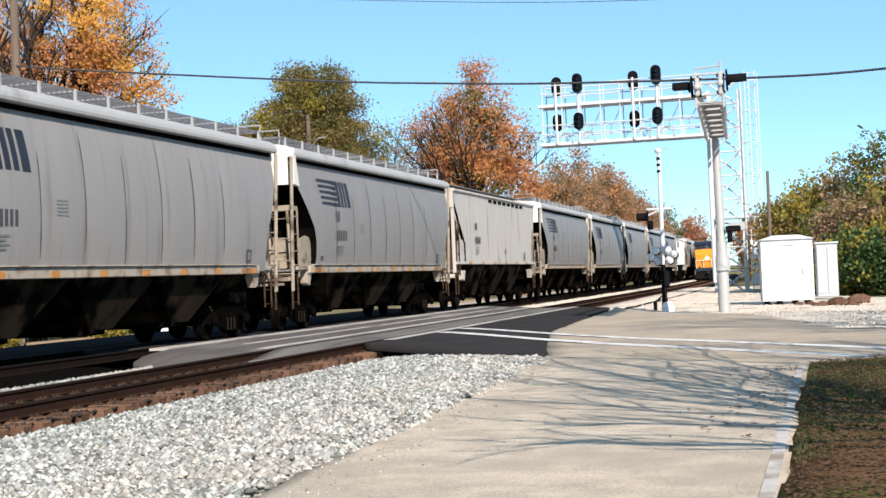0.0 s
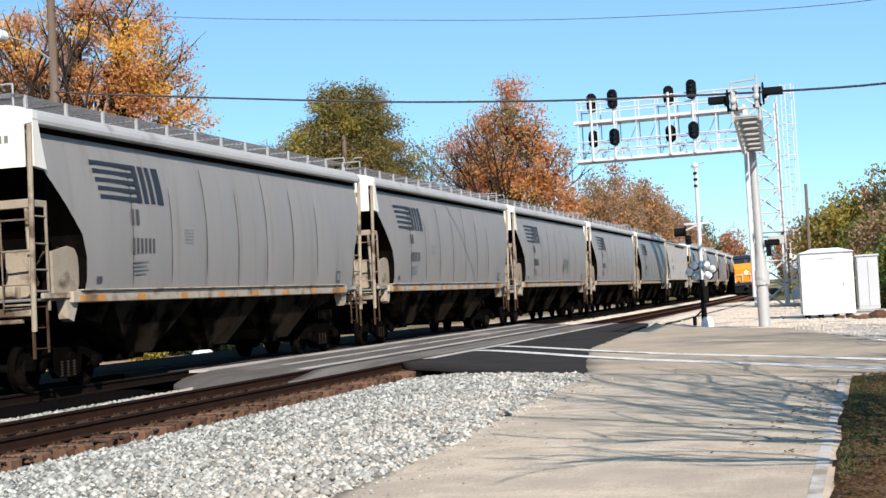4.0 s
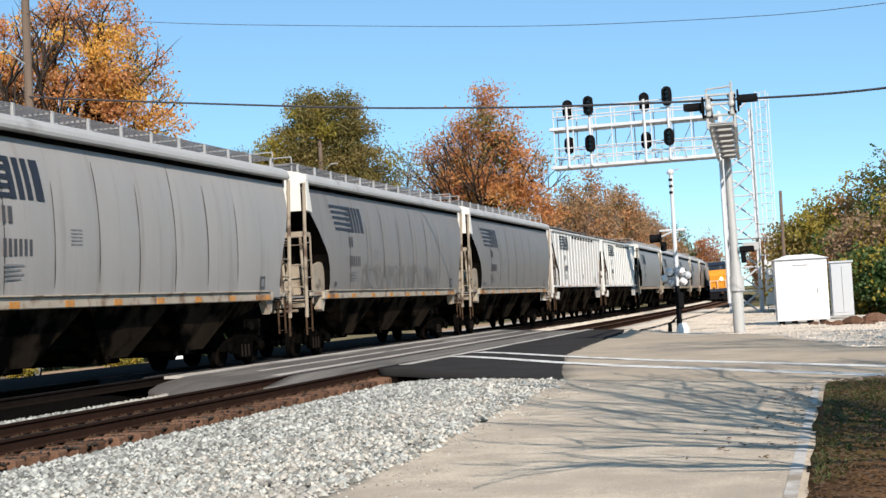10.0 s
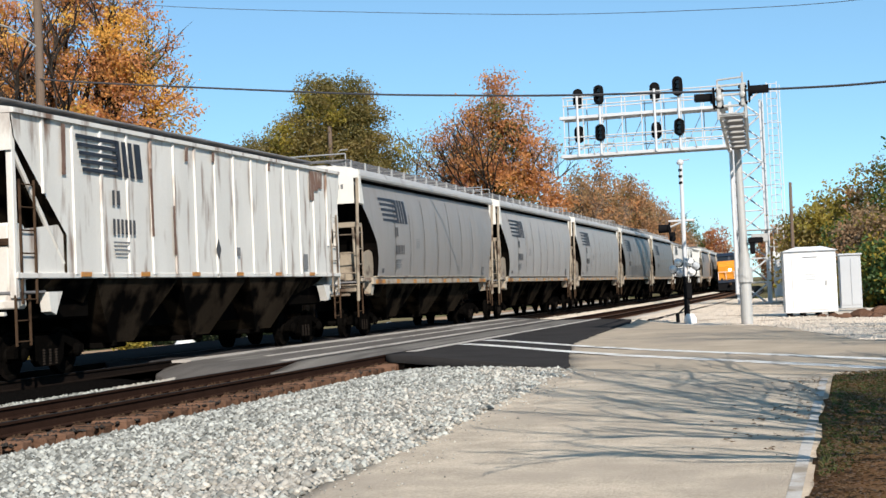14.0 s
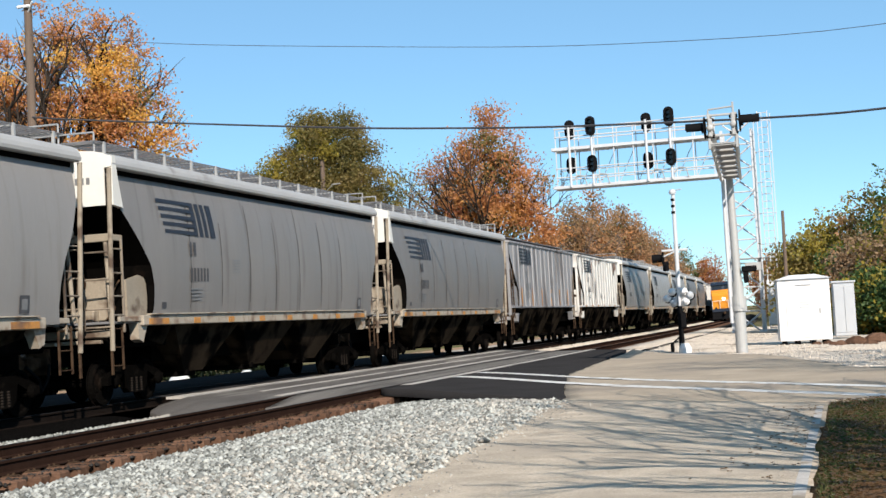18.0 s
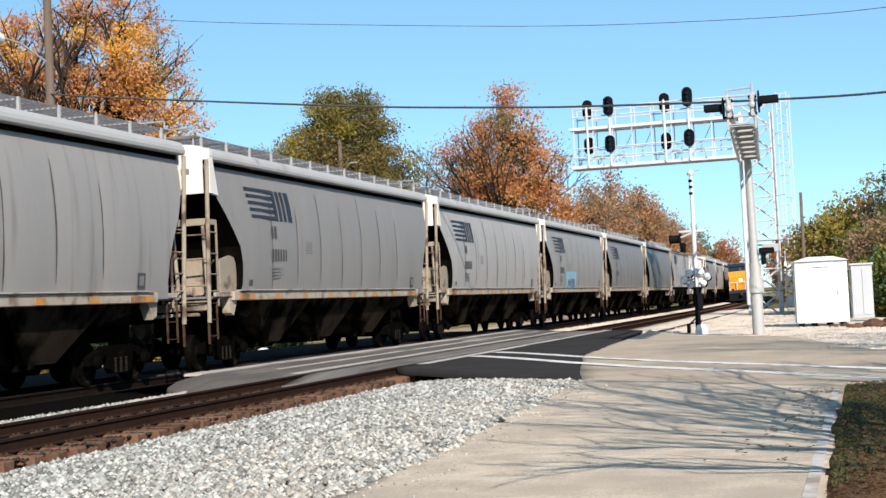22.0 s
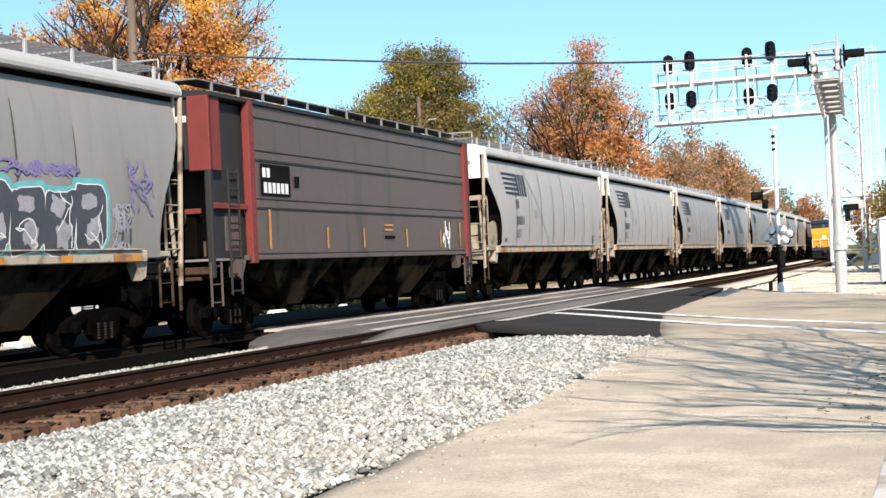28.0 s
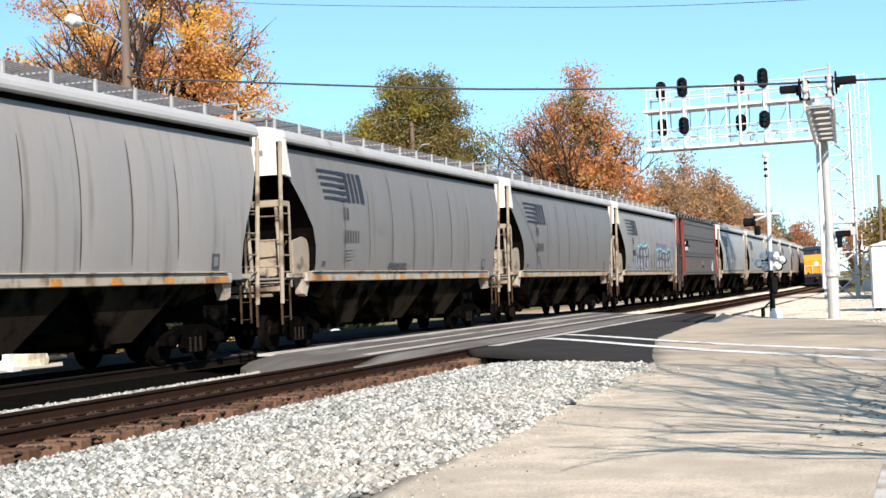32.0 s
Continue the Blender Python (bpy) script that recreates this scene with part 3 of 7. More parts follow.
def build_crossing():
    def near(x):
        d = x
        return piecewise(d, [(-19, 27.5), (-14.0, 27.0), (-13.3, 25.2), (-12.2, 24.0), (-11.6, 26.8), (-11.0, 28.0), (-10.2, 30.1), (-5.0, 24.9)]) + 0.10 * noise.noise((d * 2, 0, 1))
    def far(x):
        return piecewise(x, [(-19, 60.0), (-12, 58.0), (-8.2, 55.5), (-7.6, 46.0), (-6.7, 34.2), (-6.15, 31.4), (-5.6, 28.2), (-5.05, 25.3)]) + 0.12 * noise.noise((x * 2, 2, 1))
    spans = [(-19.0, -15.62), (-15.47, -14.13), (-13.98, -11.70), (-11.55, -10.21), (-10.06, -5.0)]
    for a, b in spans:
        paving = M_PANEL if -12 < a < -11 else M_WORN if -14 < a < -13 else M_ASPHALT
        vs, fs = [], []
        nx, ny = max(4, int((b - a) / 0.25)), 40
        for j in range(ny + 1):
            for i in range(nx + 1):
                x = a + (b - a) * i / nx
                y = near(x) + (max(far(x), near(x) + 0.2) - near(x)) * (j / ny) ** 1.6
                xx = x + line_x(y) * (1 if x < -9 else (x + 5) / -4)
                worn = 0.16 * max(0.0, 1 - (y - near(x)) / 1.6) if x > -14.0 and x < -10.1 else 0.0
                vs.append((xx, y, track_rise(xx, y) + 0.012 - worn))
        w = nx + 1
        for j in range(ny):
            for i in range(nx):
                fs.append((j * w + i, j * w + i + 1, (j + 1) * w + i + 1, (j + 1) * w + i))
        n0 = len(vs)
        rim = list(range(w)) + [j * w + nx for j in range(1, ny + 1)] + [ny * w + i for i in range(nx - 1, -1, -1)] + [j * w for j in range(ny - 1, 0, -1)]
        vs += [(vs[i][0], vs[i][1], vs[i][2] - 0.17) for i in rim]
        for k in range(len(rim)):
            k2 = (k + 1) % len(rim)
            fs.append((rim[k], n0 + k, n0 + k2, rim[k2]))
        tagged(new("pavement_crossing", raw_mesh("pavement_crossing", vs, fs, paving)), {M_PANEL: "pale worn paving between the near rails of the crossing", M_WORN: "grey worn asphalt between the two tracks"}.get(paving, "dark asphalt of the level crossing"), "crossing", kind="structure")
    # pale worn strips along the rails
    for x, wd, y0, y1 in ((-9.84, 0.30, 31.2, 57), (-11.90, 0.28, 28.4, 57), (-12.75, 0.16, 29.5, 57), (-13.70, 0.46, 27.2, 57)):
        path = [(x + line_x(y), y, track_rise(x + line_x(y), y) + 0.014) for y in np.linspace(y0, y1, 36)]
        sh = Shape().sweep([(-wd / 2, -0.05), (wd / 2, -0.05), (wd / 2, 0.004), (-wd / 2, 0.004)], path)
        tagged(part("trim_crossing", sh, M_CONCRETE), "pale concrete strip along a rail of the crossing", "crossing strip", kind="structure")


def build_ballast():
    sec = [(-18.3, -0.62), (-17.2, -0.26), (-16.4, -0.06), (-13.2, -0.06), (-12.5, -0.18), (-12.0, -0.24), (-9.55, -0.33), (-8.2, -0.225), (-6.4, -0.155), (-4.25, -0.125), (-3.9, -0.5)]
    ys = list(np.linspace(-480, 0, 13)) + list(np.arange(4, 64, 1.0)) + list(np.linspace(66, 330, 45))
    vs, fs = [], []
    for y in ys:
        for k, (x, z) in enumerate(sec):
            cut = 0.0
            if 24 < y < 57:
                cut = -0.22
            wob = 0.03 * noise.noise((x * 1.3, y * 1.1, 0))
            xx = x
            if k >= 9 and y > 45:
                xx = x - 3.6 * min(1, (y - 45) / 12)
            if k in (7, 8) and y > 45:
                xx = x - 1.2 * min(1, (y - 45) / 12)
            vs.append((xx + line_x(y), y, z + line_z(y) + wob + cut))
    w = len(sec)
    for j in range(len(ys) - 1):
        for i in range(w - 1):
            fs.append((j * w + i, j * w + i + 1, (j + 1) * w + i + 1, (j + 1) * w + i))
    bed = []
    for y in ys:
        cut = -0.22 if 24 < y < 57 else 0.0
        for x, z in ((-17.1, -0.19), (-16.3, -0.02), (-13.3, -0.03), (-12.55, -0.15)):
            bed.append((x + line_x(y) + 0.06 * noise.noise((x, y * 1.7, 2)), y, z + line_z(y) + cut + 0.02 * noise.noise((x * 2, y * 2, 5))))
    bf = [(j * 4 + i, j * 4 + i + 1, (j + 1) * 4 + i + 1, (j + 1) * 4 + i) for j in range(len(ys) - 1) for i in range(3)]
    tagged(new("ground_oily_bed", raw_mesh("ground_oily_bed", bed, bf, M_OILY_SHADE)), "oily ballast under the far track, black with the train's shade", "ballast", kind="structure")
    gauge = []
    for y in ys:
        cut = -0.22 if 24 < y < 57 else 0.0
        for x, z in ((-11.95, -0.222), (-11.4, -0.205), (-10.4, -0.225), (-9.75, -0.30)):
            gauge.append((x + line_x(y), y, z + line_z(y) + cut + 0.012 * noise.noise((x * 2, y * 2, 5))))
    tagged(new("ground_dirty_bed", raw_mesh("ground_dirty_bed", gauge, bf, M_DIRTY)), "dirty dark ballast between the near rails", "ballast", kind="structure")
    tagged(new("ground_ballast", raw_mesh("ground_ballast", vs, fs, M_BALLAST)), "grey crushed-stone ballast bed of the two tracks", "ballast", kind="structure")


def stones(name, count, place, size, material, label):
    """Loose stones: jittered eight-faced lumps, joined."""
    rng = np.random.RandomState(hash_seed(name))
    base = np.array([(1, 0, 0), (0, 1, 0), (-1, 0, 0), (0, -1, 0), (0, 0, 1), (0, 0, -1)], float)
    tri = np.array([(0, 1, 4), (1, 2, 4), (2, 3, 4), (3, 0, 4), (1, 0, 5), (2, 1, 5), (3, 2, 5), (0, 3, 5)])
    pos = place(rng, count)
    n = len(pos)
    v = np.repeat(base[None], n, 0) * (0.7 + 0.6 * rng.rand(n, 6, 1))
    v[:, :4, 2] += 0.5 * (rng.rand(n, 4) - 0.5)
    a = rng.rand(n) * 6.28
    c, s_ = np.cos(a), np.sin(a)
    x = v[:, :, 0] * c[:, None] - v[:, :, 1] * s_[:, None]
    y = v[:, :, 0] * s_[:, None] + v[:, :, 1] * c[:, None]
    r = size * (0.55 + 0.9 * rng.rand(n) ** 1.5)
    out = np.stack([x * r[:, None], y * r[:, None] * 0.85, v[:, :, 2] * r[:, None] * 0.65], 2) + pos[:, None, :]
    faces = (tri[None] + 6 * np.arange(n)[:, None, None]).reshape(-1, 3)
    return tagged(new(name, raw_mesh(name, out.reshape(-1, 3), faces, material)), label, "ballast stones", kind="stuff")


def hash_seed(name):
    return sum((k + 3) * ord(c) for k, c in enumerate(name)) % 99991


def build_stones():
    def shoulder(rng, n):
        y = 8.0 + 20.5 * rng.rand(n) ** 1.25
        x = -9.46 + 5.35 * rng.rand(n)
        lim = np.array([road_left(v) + 0.10 + 0.10 * u for v, u in zip(y, rng.randn(n))])
        keep = (x < lim) & ((y < 24.4) | (y < 24.9 + (-5 - x) * 1.0 - 0.15))
        x, y = x[keep], y[keep]
        z = np.interp(x, (-9.75, -8.2, -6.4, -4.25, -4.0), (-0.34, -0.225, -0.155, -0.12, -0.105)) + 0.012 * rng.randn(len(x)) + 0.012
        return np.stack([x, y, z], 1)
    def creamy(rng, n):
        p = shoulder(rng, n)
        t = np.array([noise.noise((a * 0.5, b * 0.25, 17)) for a, b in p[:, :2]])
        keep = (p[:, 0] + 6.4 + 1.6 * t + 0.5 * rng.randn(len(p)) > 0) & (rng.rand(len(p)) < 0.6)
        p = p[keep]
        p[:, 2] += 0.008
        return p
    stones("cream_stones", 52000, creamy, 0.038, M_STONETAN, "cream and tan crushed stones towards the road")
    def lumps(rng, n):
        p = shoulder(rng, n)
        return p[rng.rand(len(p)) < 0.5]
    stones("larger_stones", 9000, lumps, 0.055, M_STONE, "larger pale stones strewn on the ballast")
    stones("ballast_stones", 44000, shoulder, 0.041, M_STONE, "pale blue-grey and cream crushed stones beside the track")
    def between(rng, n):
        y = 10 + 16.5 * rng.rand(n)
        x = -12.62 + 0.50 * rng.rand(n)
        z = np.interp(x, (-13.4, -13.0, -12.4, -12.1), (-0.02, -0.06, -0.15, -0.19)) + 0.03
        return np.stack([x, y, z], 1)
    stones("ballast_stones_between", 7000, between, 0.036, M_STONE, "pale crushed stones between the two tracks")
    def gauge(rng, n):
        y = 9 + 19 * rng.rand(n)
        x = np.where(rng.rand(n) < 0.6, -11.5 + 1.25 * rng.rand(n), -9.95 + 0.35 * rng.rand(n))
        return np.stack([x, y, -0.225 + 0.02 * rng.rand(n)], 1)
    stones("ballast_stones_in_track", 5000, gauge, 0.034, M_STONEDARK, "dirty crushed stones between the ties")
    def beyond(rng, n):
        y = 54 + 60 * rng.rand(n)
        x = -8.8 + 5.5 * rng.rand(n)
        x = x + np.array([line_x(v) for v in y])
        z = np.array([gravel_top(a, b) for a, b in zip(x, y)])
        return np.stack([x, y, z - 0.02], 1)
    stones("gravel_stones", 9000, beyond, 0.04, M_GRAVEL, "pale gravel stones around the signal mast")
    def middle(rng, n):
        y = 57.5 + 120 * rng.rand(n) ** 1.3
        x = -13.1 + 0.95 * rng.rand(n)
        return np.stack([x + np.array([line_x(v) for v in y]), y, np.interp(x, (-13.2, -12.6, -12.0), (-0.05, -0.10, -0.20)) + np.array([line_z(v) for v in y]) + 0.02], 1)
    stones("middle_stones", 9000, middle, 0.06, M_GRAVEL, "pale crushed stones between the tracks beyond the crossing")
    def apron(rng, n):
        y = 33 + 27 * rng.rand(n)
        x = -4.5 + 10 * rng.rand(n)
        keep = np.array([a > far_edge(b) + 0.1 for a, b in zip(x, y)])
        x, y = x[keep], y[keep]
        return np.stack([x, y, np.array([ground_z(a, b) for a, b in zip(x, y)])], 1)
    stones("apron_stones", 9000, apron, 0.035, M_GRAVEL, "pale gravel stones in front of the bungalow")
    def strays(rng, n):
        y = 9 + 15 * rng.rand(n)
        x = np.array([road_left(v) for v in y]) + np.abs(rng.randn(n)) * 0.35
        return np.stack([x, y, np.full(n, -0.095)], 1)
    stones("stray_stones", 500, strays, 0.015, M_STONETAN, "stray stones on the edge of the pavement")


def gravel_top(x, y):
    """The gravel climbs gently to the ballast of the near track."""
    g = ground_z(x, y) + 0.02
    t = min(1.0, max(0.0, (-5.2 - (x - line_x(y))) / 4.2))
    return g + (line_z(y) - 0.11 - g) * t * t * (3 - 2 * t)


def build_gravel_pad():
    rows = []
    for k in range(50):
        y = 44 + (112 - 44) * k / 49
        a = -9.6 + line_x(y) + 0.2 * noise.noise((1, y * 0.6, 0))
        b = piecewise(y, [(44, 9.0), (58, 8.0), (66, 1.0), (80, -2.0), (112, -4.5)]) + 0.8 * noise.noise((9, y * 0.3, 0))
        rows.append((y, a, b))
    side = [(y, far_edge(y) + 0.04, 14.0) for y in np.linspace(33.0, 44.6, 24)]
    slab("ground_gravel_side", side, M_GRAVEL, "pale gravel beside the crossing road", "gravel", lift=-0.022)
    slab("ground_gravel", rows, M_GRAVEL, "pale gravel apron round the signal masts", "gravel", lift=-0.028, high=gravel_top)


RAIL = [(-0.075, -0.18), (0.075, -0.18), (0.075, -0.168), (0.012, -0.15), (0.012, -0.045), (0.037, -0.035), (0.037, -0.004),
        (-0.037, -0.004), (-0.037, -0.035), (-0.012, -0.045), (-0.012, -0.15), (-0.075, -0.168)]


def build_track(name, x0, up, label):
    tr = tagged(new(name), label, "railway track", kind="structure")
    for sx in (-0.755, 0.755):
        ys = [-480, -200, -60, 0, 8] + list(np.arange(12, 60, 3.0)) + list(np.arange(60, 300, 6.0))
        path = [(x0 + sx + line_x(y), y, line_z(y) + up) for y in ys]
        rail = part("rail", Shape().sweep(RAIL, path), M_RAIL if x0 > -12 else M_RUSTDARK, tr, "rust-brown steel rail")
        part("rail_head", Shape().sweep([(-0.035, -0.0045), (0.035, -0.0045), (0.033, 0.0), (-0.033, 0.0)], path), M_RAILTOP, rail, "dark worn running surface")
    shapes = []
    for k in range(4):
        sh = Shape().box((0, 0, -0.09), (2.68, 0.225 + 0.012 * k, 0.18), 0.012 + 0.004 * k)
        shapes.append(sh.mesh("tie", M_TIE if x0 > -12 else M_OILY_SHADE))
    plate = Shape()
    for sx in (-0.755, 0.755):
        plate.box((sx, 0, 0.006), (0.36, 0.19, 0.016), 0.004)
        for dx in (-0.11, 0.11):
            for dy in (-0.06, 0.06):
                plate.box((sx + dx, dy, 0.024), (0.028, 0.028, 0.03), 0.005)
    plate = plate.mesh("tie_plate", M_RUSTY)
    rng = random.Random(5)
    y = 6.0
    while y < (31.0 if x0 > -12 else 24.5):
        m = pose(x0 + line_x(y) + rng.uniform(-0.05, 0.05), y, up - 0.182 + line_z(y) - rng.uniform(0, 0.012), 0, 0, rng.uniform(-1.2, 1.2))
        tie = part("tie", rng.choice(shapes), None, tr, at=m)
        if x0 > -12:
            part("tie_plate", plate, None, tie, "rusty tie plate with spikes")
        y += 0.516
    rest = Shape()
    y = 55.0
    while y < 190:
        rest.box((x0 + line_x(y), y, up - 0.27 + line_z(y)), (2.6, 0.23, 0.18))
        y += 0.55
    tagged(part("ties_far", rest, M_TIE, tr, "weathered timber ties", fix=False), kind="stuff")


def build_verge():
    rows = []
    for k in range(40):
        y = -6 + (21.6 + 6) * k / 39
        rows.append((y, -0.395 + 0.05 * noise.noise((2, y * 2, 0)), 14.0))
    slab("ground_verge", rows, M_VERGE, "soil of the grass verge", "verge", high=lambda x, y: ground_z(x, y) + 0.012 + 0.03 * noise.noise((x, y, 2)) + 0.05 * min(1, max(0, x + 0.2)), steps=30)
    rng = np.random.RandomState(3)
    n = 30000
    y = 7 + 14.6 * rng.rand(n)
    x = -0.30 + 2.6 * rng.rand(n) ** 1.4
    patch = np.array([noise.noise((a * 0.9, b * 0.5, 11)) for a, b in zip(x, y)])
    keep = patch + 0.25 * rng.rand(n) + np.clip((y - 14.0) * 0.12, -0.55, 0.45) > 0.05
    x, y = x[keep], y[keep]
    n = len(x)
    z = np.array([ground_z(a, b) + 0.012 + 0.03 * noise.noise((a, b, 2)) + 0.05 * min(1, max(0, a + 0.2)) for a, b in zip(x, y)]) - 0.01
    h = 0.03 + 0.06 * rng.rand(n)
    a = rng.rand(n) * 6.28
    w = 0.008
    dx, dy = np.cos(a) * w, np.sin(a) * w
    lx, ly = rng.randn(n) * 0.04, rng.randn(n) * 0.04
    v = np.stack([np.stack([x - dx, y - dy, z], 1), np.stack([x + dx, y + dy, z], 1), np.stack([x + lx, y + ly, z + h], 1)], 1)
    tagged(new("grass", raw_mesh("grass", v.reshape(-1, 3), np.arange(3 * n).reshape(-1, 3), M_BLADE)), "green and straw-coloured grass on the verge", "grass", kind="stuff")
    n = 7500
    y = 8 + 13.5 * rng.rand(n)
    x = -0.34 + 2.3 * rng.rand(n)
    x[:150] = -0.5 - np.abs(rng.randn(150)) * 0.4
    y[:150] = 12 + 9 * rng.rand(150)
    z = np.array([ground_z(p, q) + 0.035 + (0.06 * min(1, max(0, p + 0.2)) + 0.03 if p > -0.28 else 0) for p, q in zip(x, y)])
    a = rng.rand(n) * 6.28
    r = 0.015 + 0.02 * rng.rand(n)
    c, s_ = np.cos(a) * r, np.sin(a) * r
    v = np.stack([np.stack([x - c, y - s_, z], 1), np.stack([x + s_, y - c, z + 0.012], 1), np.stack([x + c, y + s_, z + 0.004], 1), np.stack([x - s_, y + c, z + 0.014], 1)], 1)
    tagged(new("fallen_leaves", raw_mesh("fallen_leaves", v.reshape(-1, 3), np.arange(4 * n).reshape(-1, 4), M_FALLEN)), "dry brown leaves fallen on the verge", "leaves", kind="stuff")


build_ground()
build_roads()
build_crossing()
build_ballast()
build_gravel_pad()
build_verge()


# ---- the train ----
BODY = 7.82          # half length of a car body
RISE = 4.50          # eave above the rail
SILL = 1.44


def ladder(x, y, z0, z1, width, along, rungs, r=0.022):
    """Two stiles and rungs; 'along' 0: rungs run across the car, 1: along it."""
    sh = Shape()
    d = (width / 2, 0) if along == 0 else (0, width / 2)
    for s_ in (-1, 1):
        sh.box((x + d[0] * s_, y + d[1] * s_, (z0 + z1) / 2), (0.042, 0.042, z1 - z0), 0.008)
    for k in range(rungs):
        z = z0 + 0.08 + (z1 - z0 - 0.16) * k / max(1, rungs - 1)
        sh.tube((x - d[0], y - d[1], z), (x + d[0], y + d[1], z), r, n=6)
    return sh


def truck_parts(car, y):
    truck = part("truck", Shape().box((0, 0, 0.52), (2.0, 0.36, 0.26), 0.04).box((0, 0, 0.70), (0.5, 0.5, 0.16), 0.03), M_SHADE_GRIME, car, "grimy, shade-dark cast-steel four-wheel truck", at=pose(0, y, 0))
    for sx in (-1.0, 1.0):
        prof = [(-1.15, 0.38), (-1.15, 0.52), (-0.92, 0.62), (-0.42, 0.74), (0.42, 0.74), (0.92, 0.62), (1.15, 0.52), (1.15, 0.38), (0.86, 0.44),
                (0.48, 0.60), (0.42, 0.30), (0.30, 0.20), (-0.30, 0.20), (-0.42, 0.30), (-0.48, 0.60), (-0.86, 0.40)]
        fr = part("side_frame", Shape().prism(prof, 0, sx - 0.07, sx + 0.07), M_TRUCK, truck, "dusty cast-steel side frame, shade in its near black")
        for dy in (-0.89, 0.89):
            fr2 = Shape().lathe((sx + (0.07 if sx > 0 else -0.07), dy, 0.44), 0, [(-0.04, 0.10), (0.0, 0.13), (0.05, 0.12), (0.09, 0.07)], 12)
            part("axle_box", fr2, M_TRUCK, fr, "grimy, shade-dark bearing end cap")
        spr = Shape()
        for dy in (-0.2, 0.0, 0.2):
            coil = [(0.0, 0.06)]
            for c in range(6):
                coil += [(0.008 + 0.048 * c, 0.086), (0.030 + 0.048 * c, 0.086), (0.040 + 0.048 * c, 0.066)]
            spr.lathe((sx, dy, 0.22), 2, coil, 10)
        part("spring", spr, M_DUSTY, truck, "dusty coil springs")
    for dy in (-0.89, 0.89):
        sh = Shape().tube((-1.05, 0, 0), (1.05, 0, 0), 0.08, n=10)
        for sx in (-1, 1):
            sh.lathe((sx * 0.755, 0, 0), 0, [(-0.055 * sx, 0.445), (-0.03 * sx, 0.45), (-0.028 * sx, 0.42), (0.07 * sx, 0.415), (0.07 * sx, 0.36), (0.035 * sx, 0.33), (0.04 * sx, 0.14), (0.09 * sx, 0.12)], 24)
            for a in range(3):
                an = a * 2.094
                sh.tube((sx * 0.755 + sx * 0.03, 0.24 * math.cos(an), 0.24 * math.sin(an)), (sx * 0.755 + sx * 0.055, 0.24 * math.cos(an), 0.24 * math.sin(an)), 0.05, n=8)
        ws = part("wheelset", sh, M_SHADE_GRIME, truck, "dark steel wheelset", at=pose(0, dy, 0.42))
        ws["front"] = 1 if dy > 0 else 0
    return truck


def common_parts(car, m_sill, m_end, dark=False, lift=0.0):
    """Underframe, couplers, trucks and end gear that all the hopper cars have."""
    part("centre_sill", Shape().box((0, 0, 0.95), (0.55, 15.9, 0.36), 0.02), M_SHADE_GRIME, car)
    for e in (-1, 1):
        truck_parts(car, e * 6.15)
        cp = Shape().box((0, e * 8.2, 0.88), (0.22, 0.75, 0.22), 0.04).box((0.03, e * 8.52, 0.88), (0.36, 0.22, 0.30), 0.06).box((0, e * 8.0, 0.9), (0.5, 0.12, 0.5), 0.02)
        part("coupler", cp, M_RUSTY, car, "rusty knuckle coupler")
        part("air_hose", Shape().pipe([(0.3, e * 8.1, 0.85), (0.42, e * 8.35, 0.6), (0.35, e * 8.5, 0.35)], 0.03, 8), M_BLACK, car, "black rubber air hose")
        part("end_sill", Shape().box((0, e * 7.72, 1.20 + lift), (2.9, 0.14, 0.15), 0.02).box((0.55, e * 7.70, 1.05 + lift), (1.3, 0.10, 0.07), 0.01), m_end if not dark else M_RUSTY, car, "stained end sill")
        # dark filler that closes the view over the truck, added as shade
        part("bolster", Shape().box((0, e * 6.15, 1.16 + lift), (2.3, 2.5, 0.50), 0.04), M_SHADE_GRIME, car, "near-black filler block at the body bolster over the truck")
        pl = Shape().box((0, e * 7.3, 1.40 + lift), (2.9, 0.95, 0.05), 0.01)
        part("end_platform", pl, M_GRATE, car, "dark grating platform")
        for sx in (-1, 1):
            br = Shape().prism([(e * 6.42, 1.40 + lift), (e * 6.86, 1.40 + lift), (e * 6.80, 1.06 + lift), (e * 6.64, 1.00 + lift), (e * 6.58, 1.12 + lift)], 0, sx * 1.32, sx * 1.52)
            part("bolster_bracket", br, m_sill, car, "pale bolster end bracket")
            st = ladder(sx * 1.455, e * 7.57, 0.50 + lift, 1.36 + lift, 0.42, 1, 3, 0.014)
            part("sill_step", st, M_RUSTY if not dark else M_DARKCAR, car, "bent steel sill step")
    br = Shape().lathe((0.75, -7.88, 2.35), 1, [(-0.02, 0.27), (0.02, 0.27), (0.02, 0.22), (-0.02, 0.22)], 20)
    br.tube((0.53, -7.88, 2.35), (0.97, -7.88, 2.35), 0.02).tube((0.75, -7.88, 2.13), (0.75, -7.88, 2.57), 0.02).tube((0.75, -7.88, 2.35), (0.75, -7.5, 2.35), 0.03)
    part("brake_wheel", br, M_RUSTY, car, "rusty spoked brake wheel")


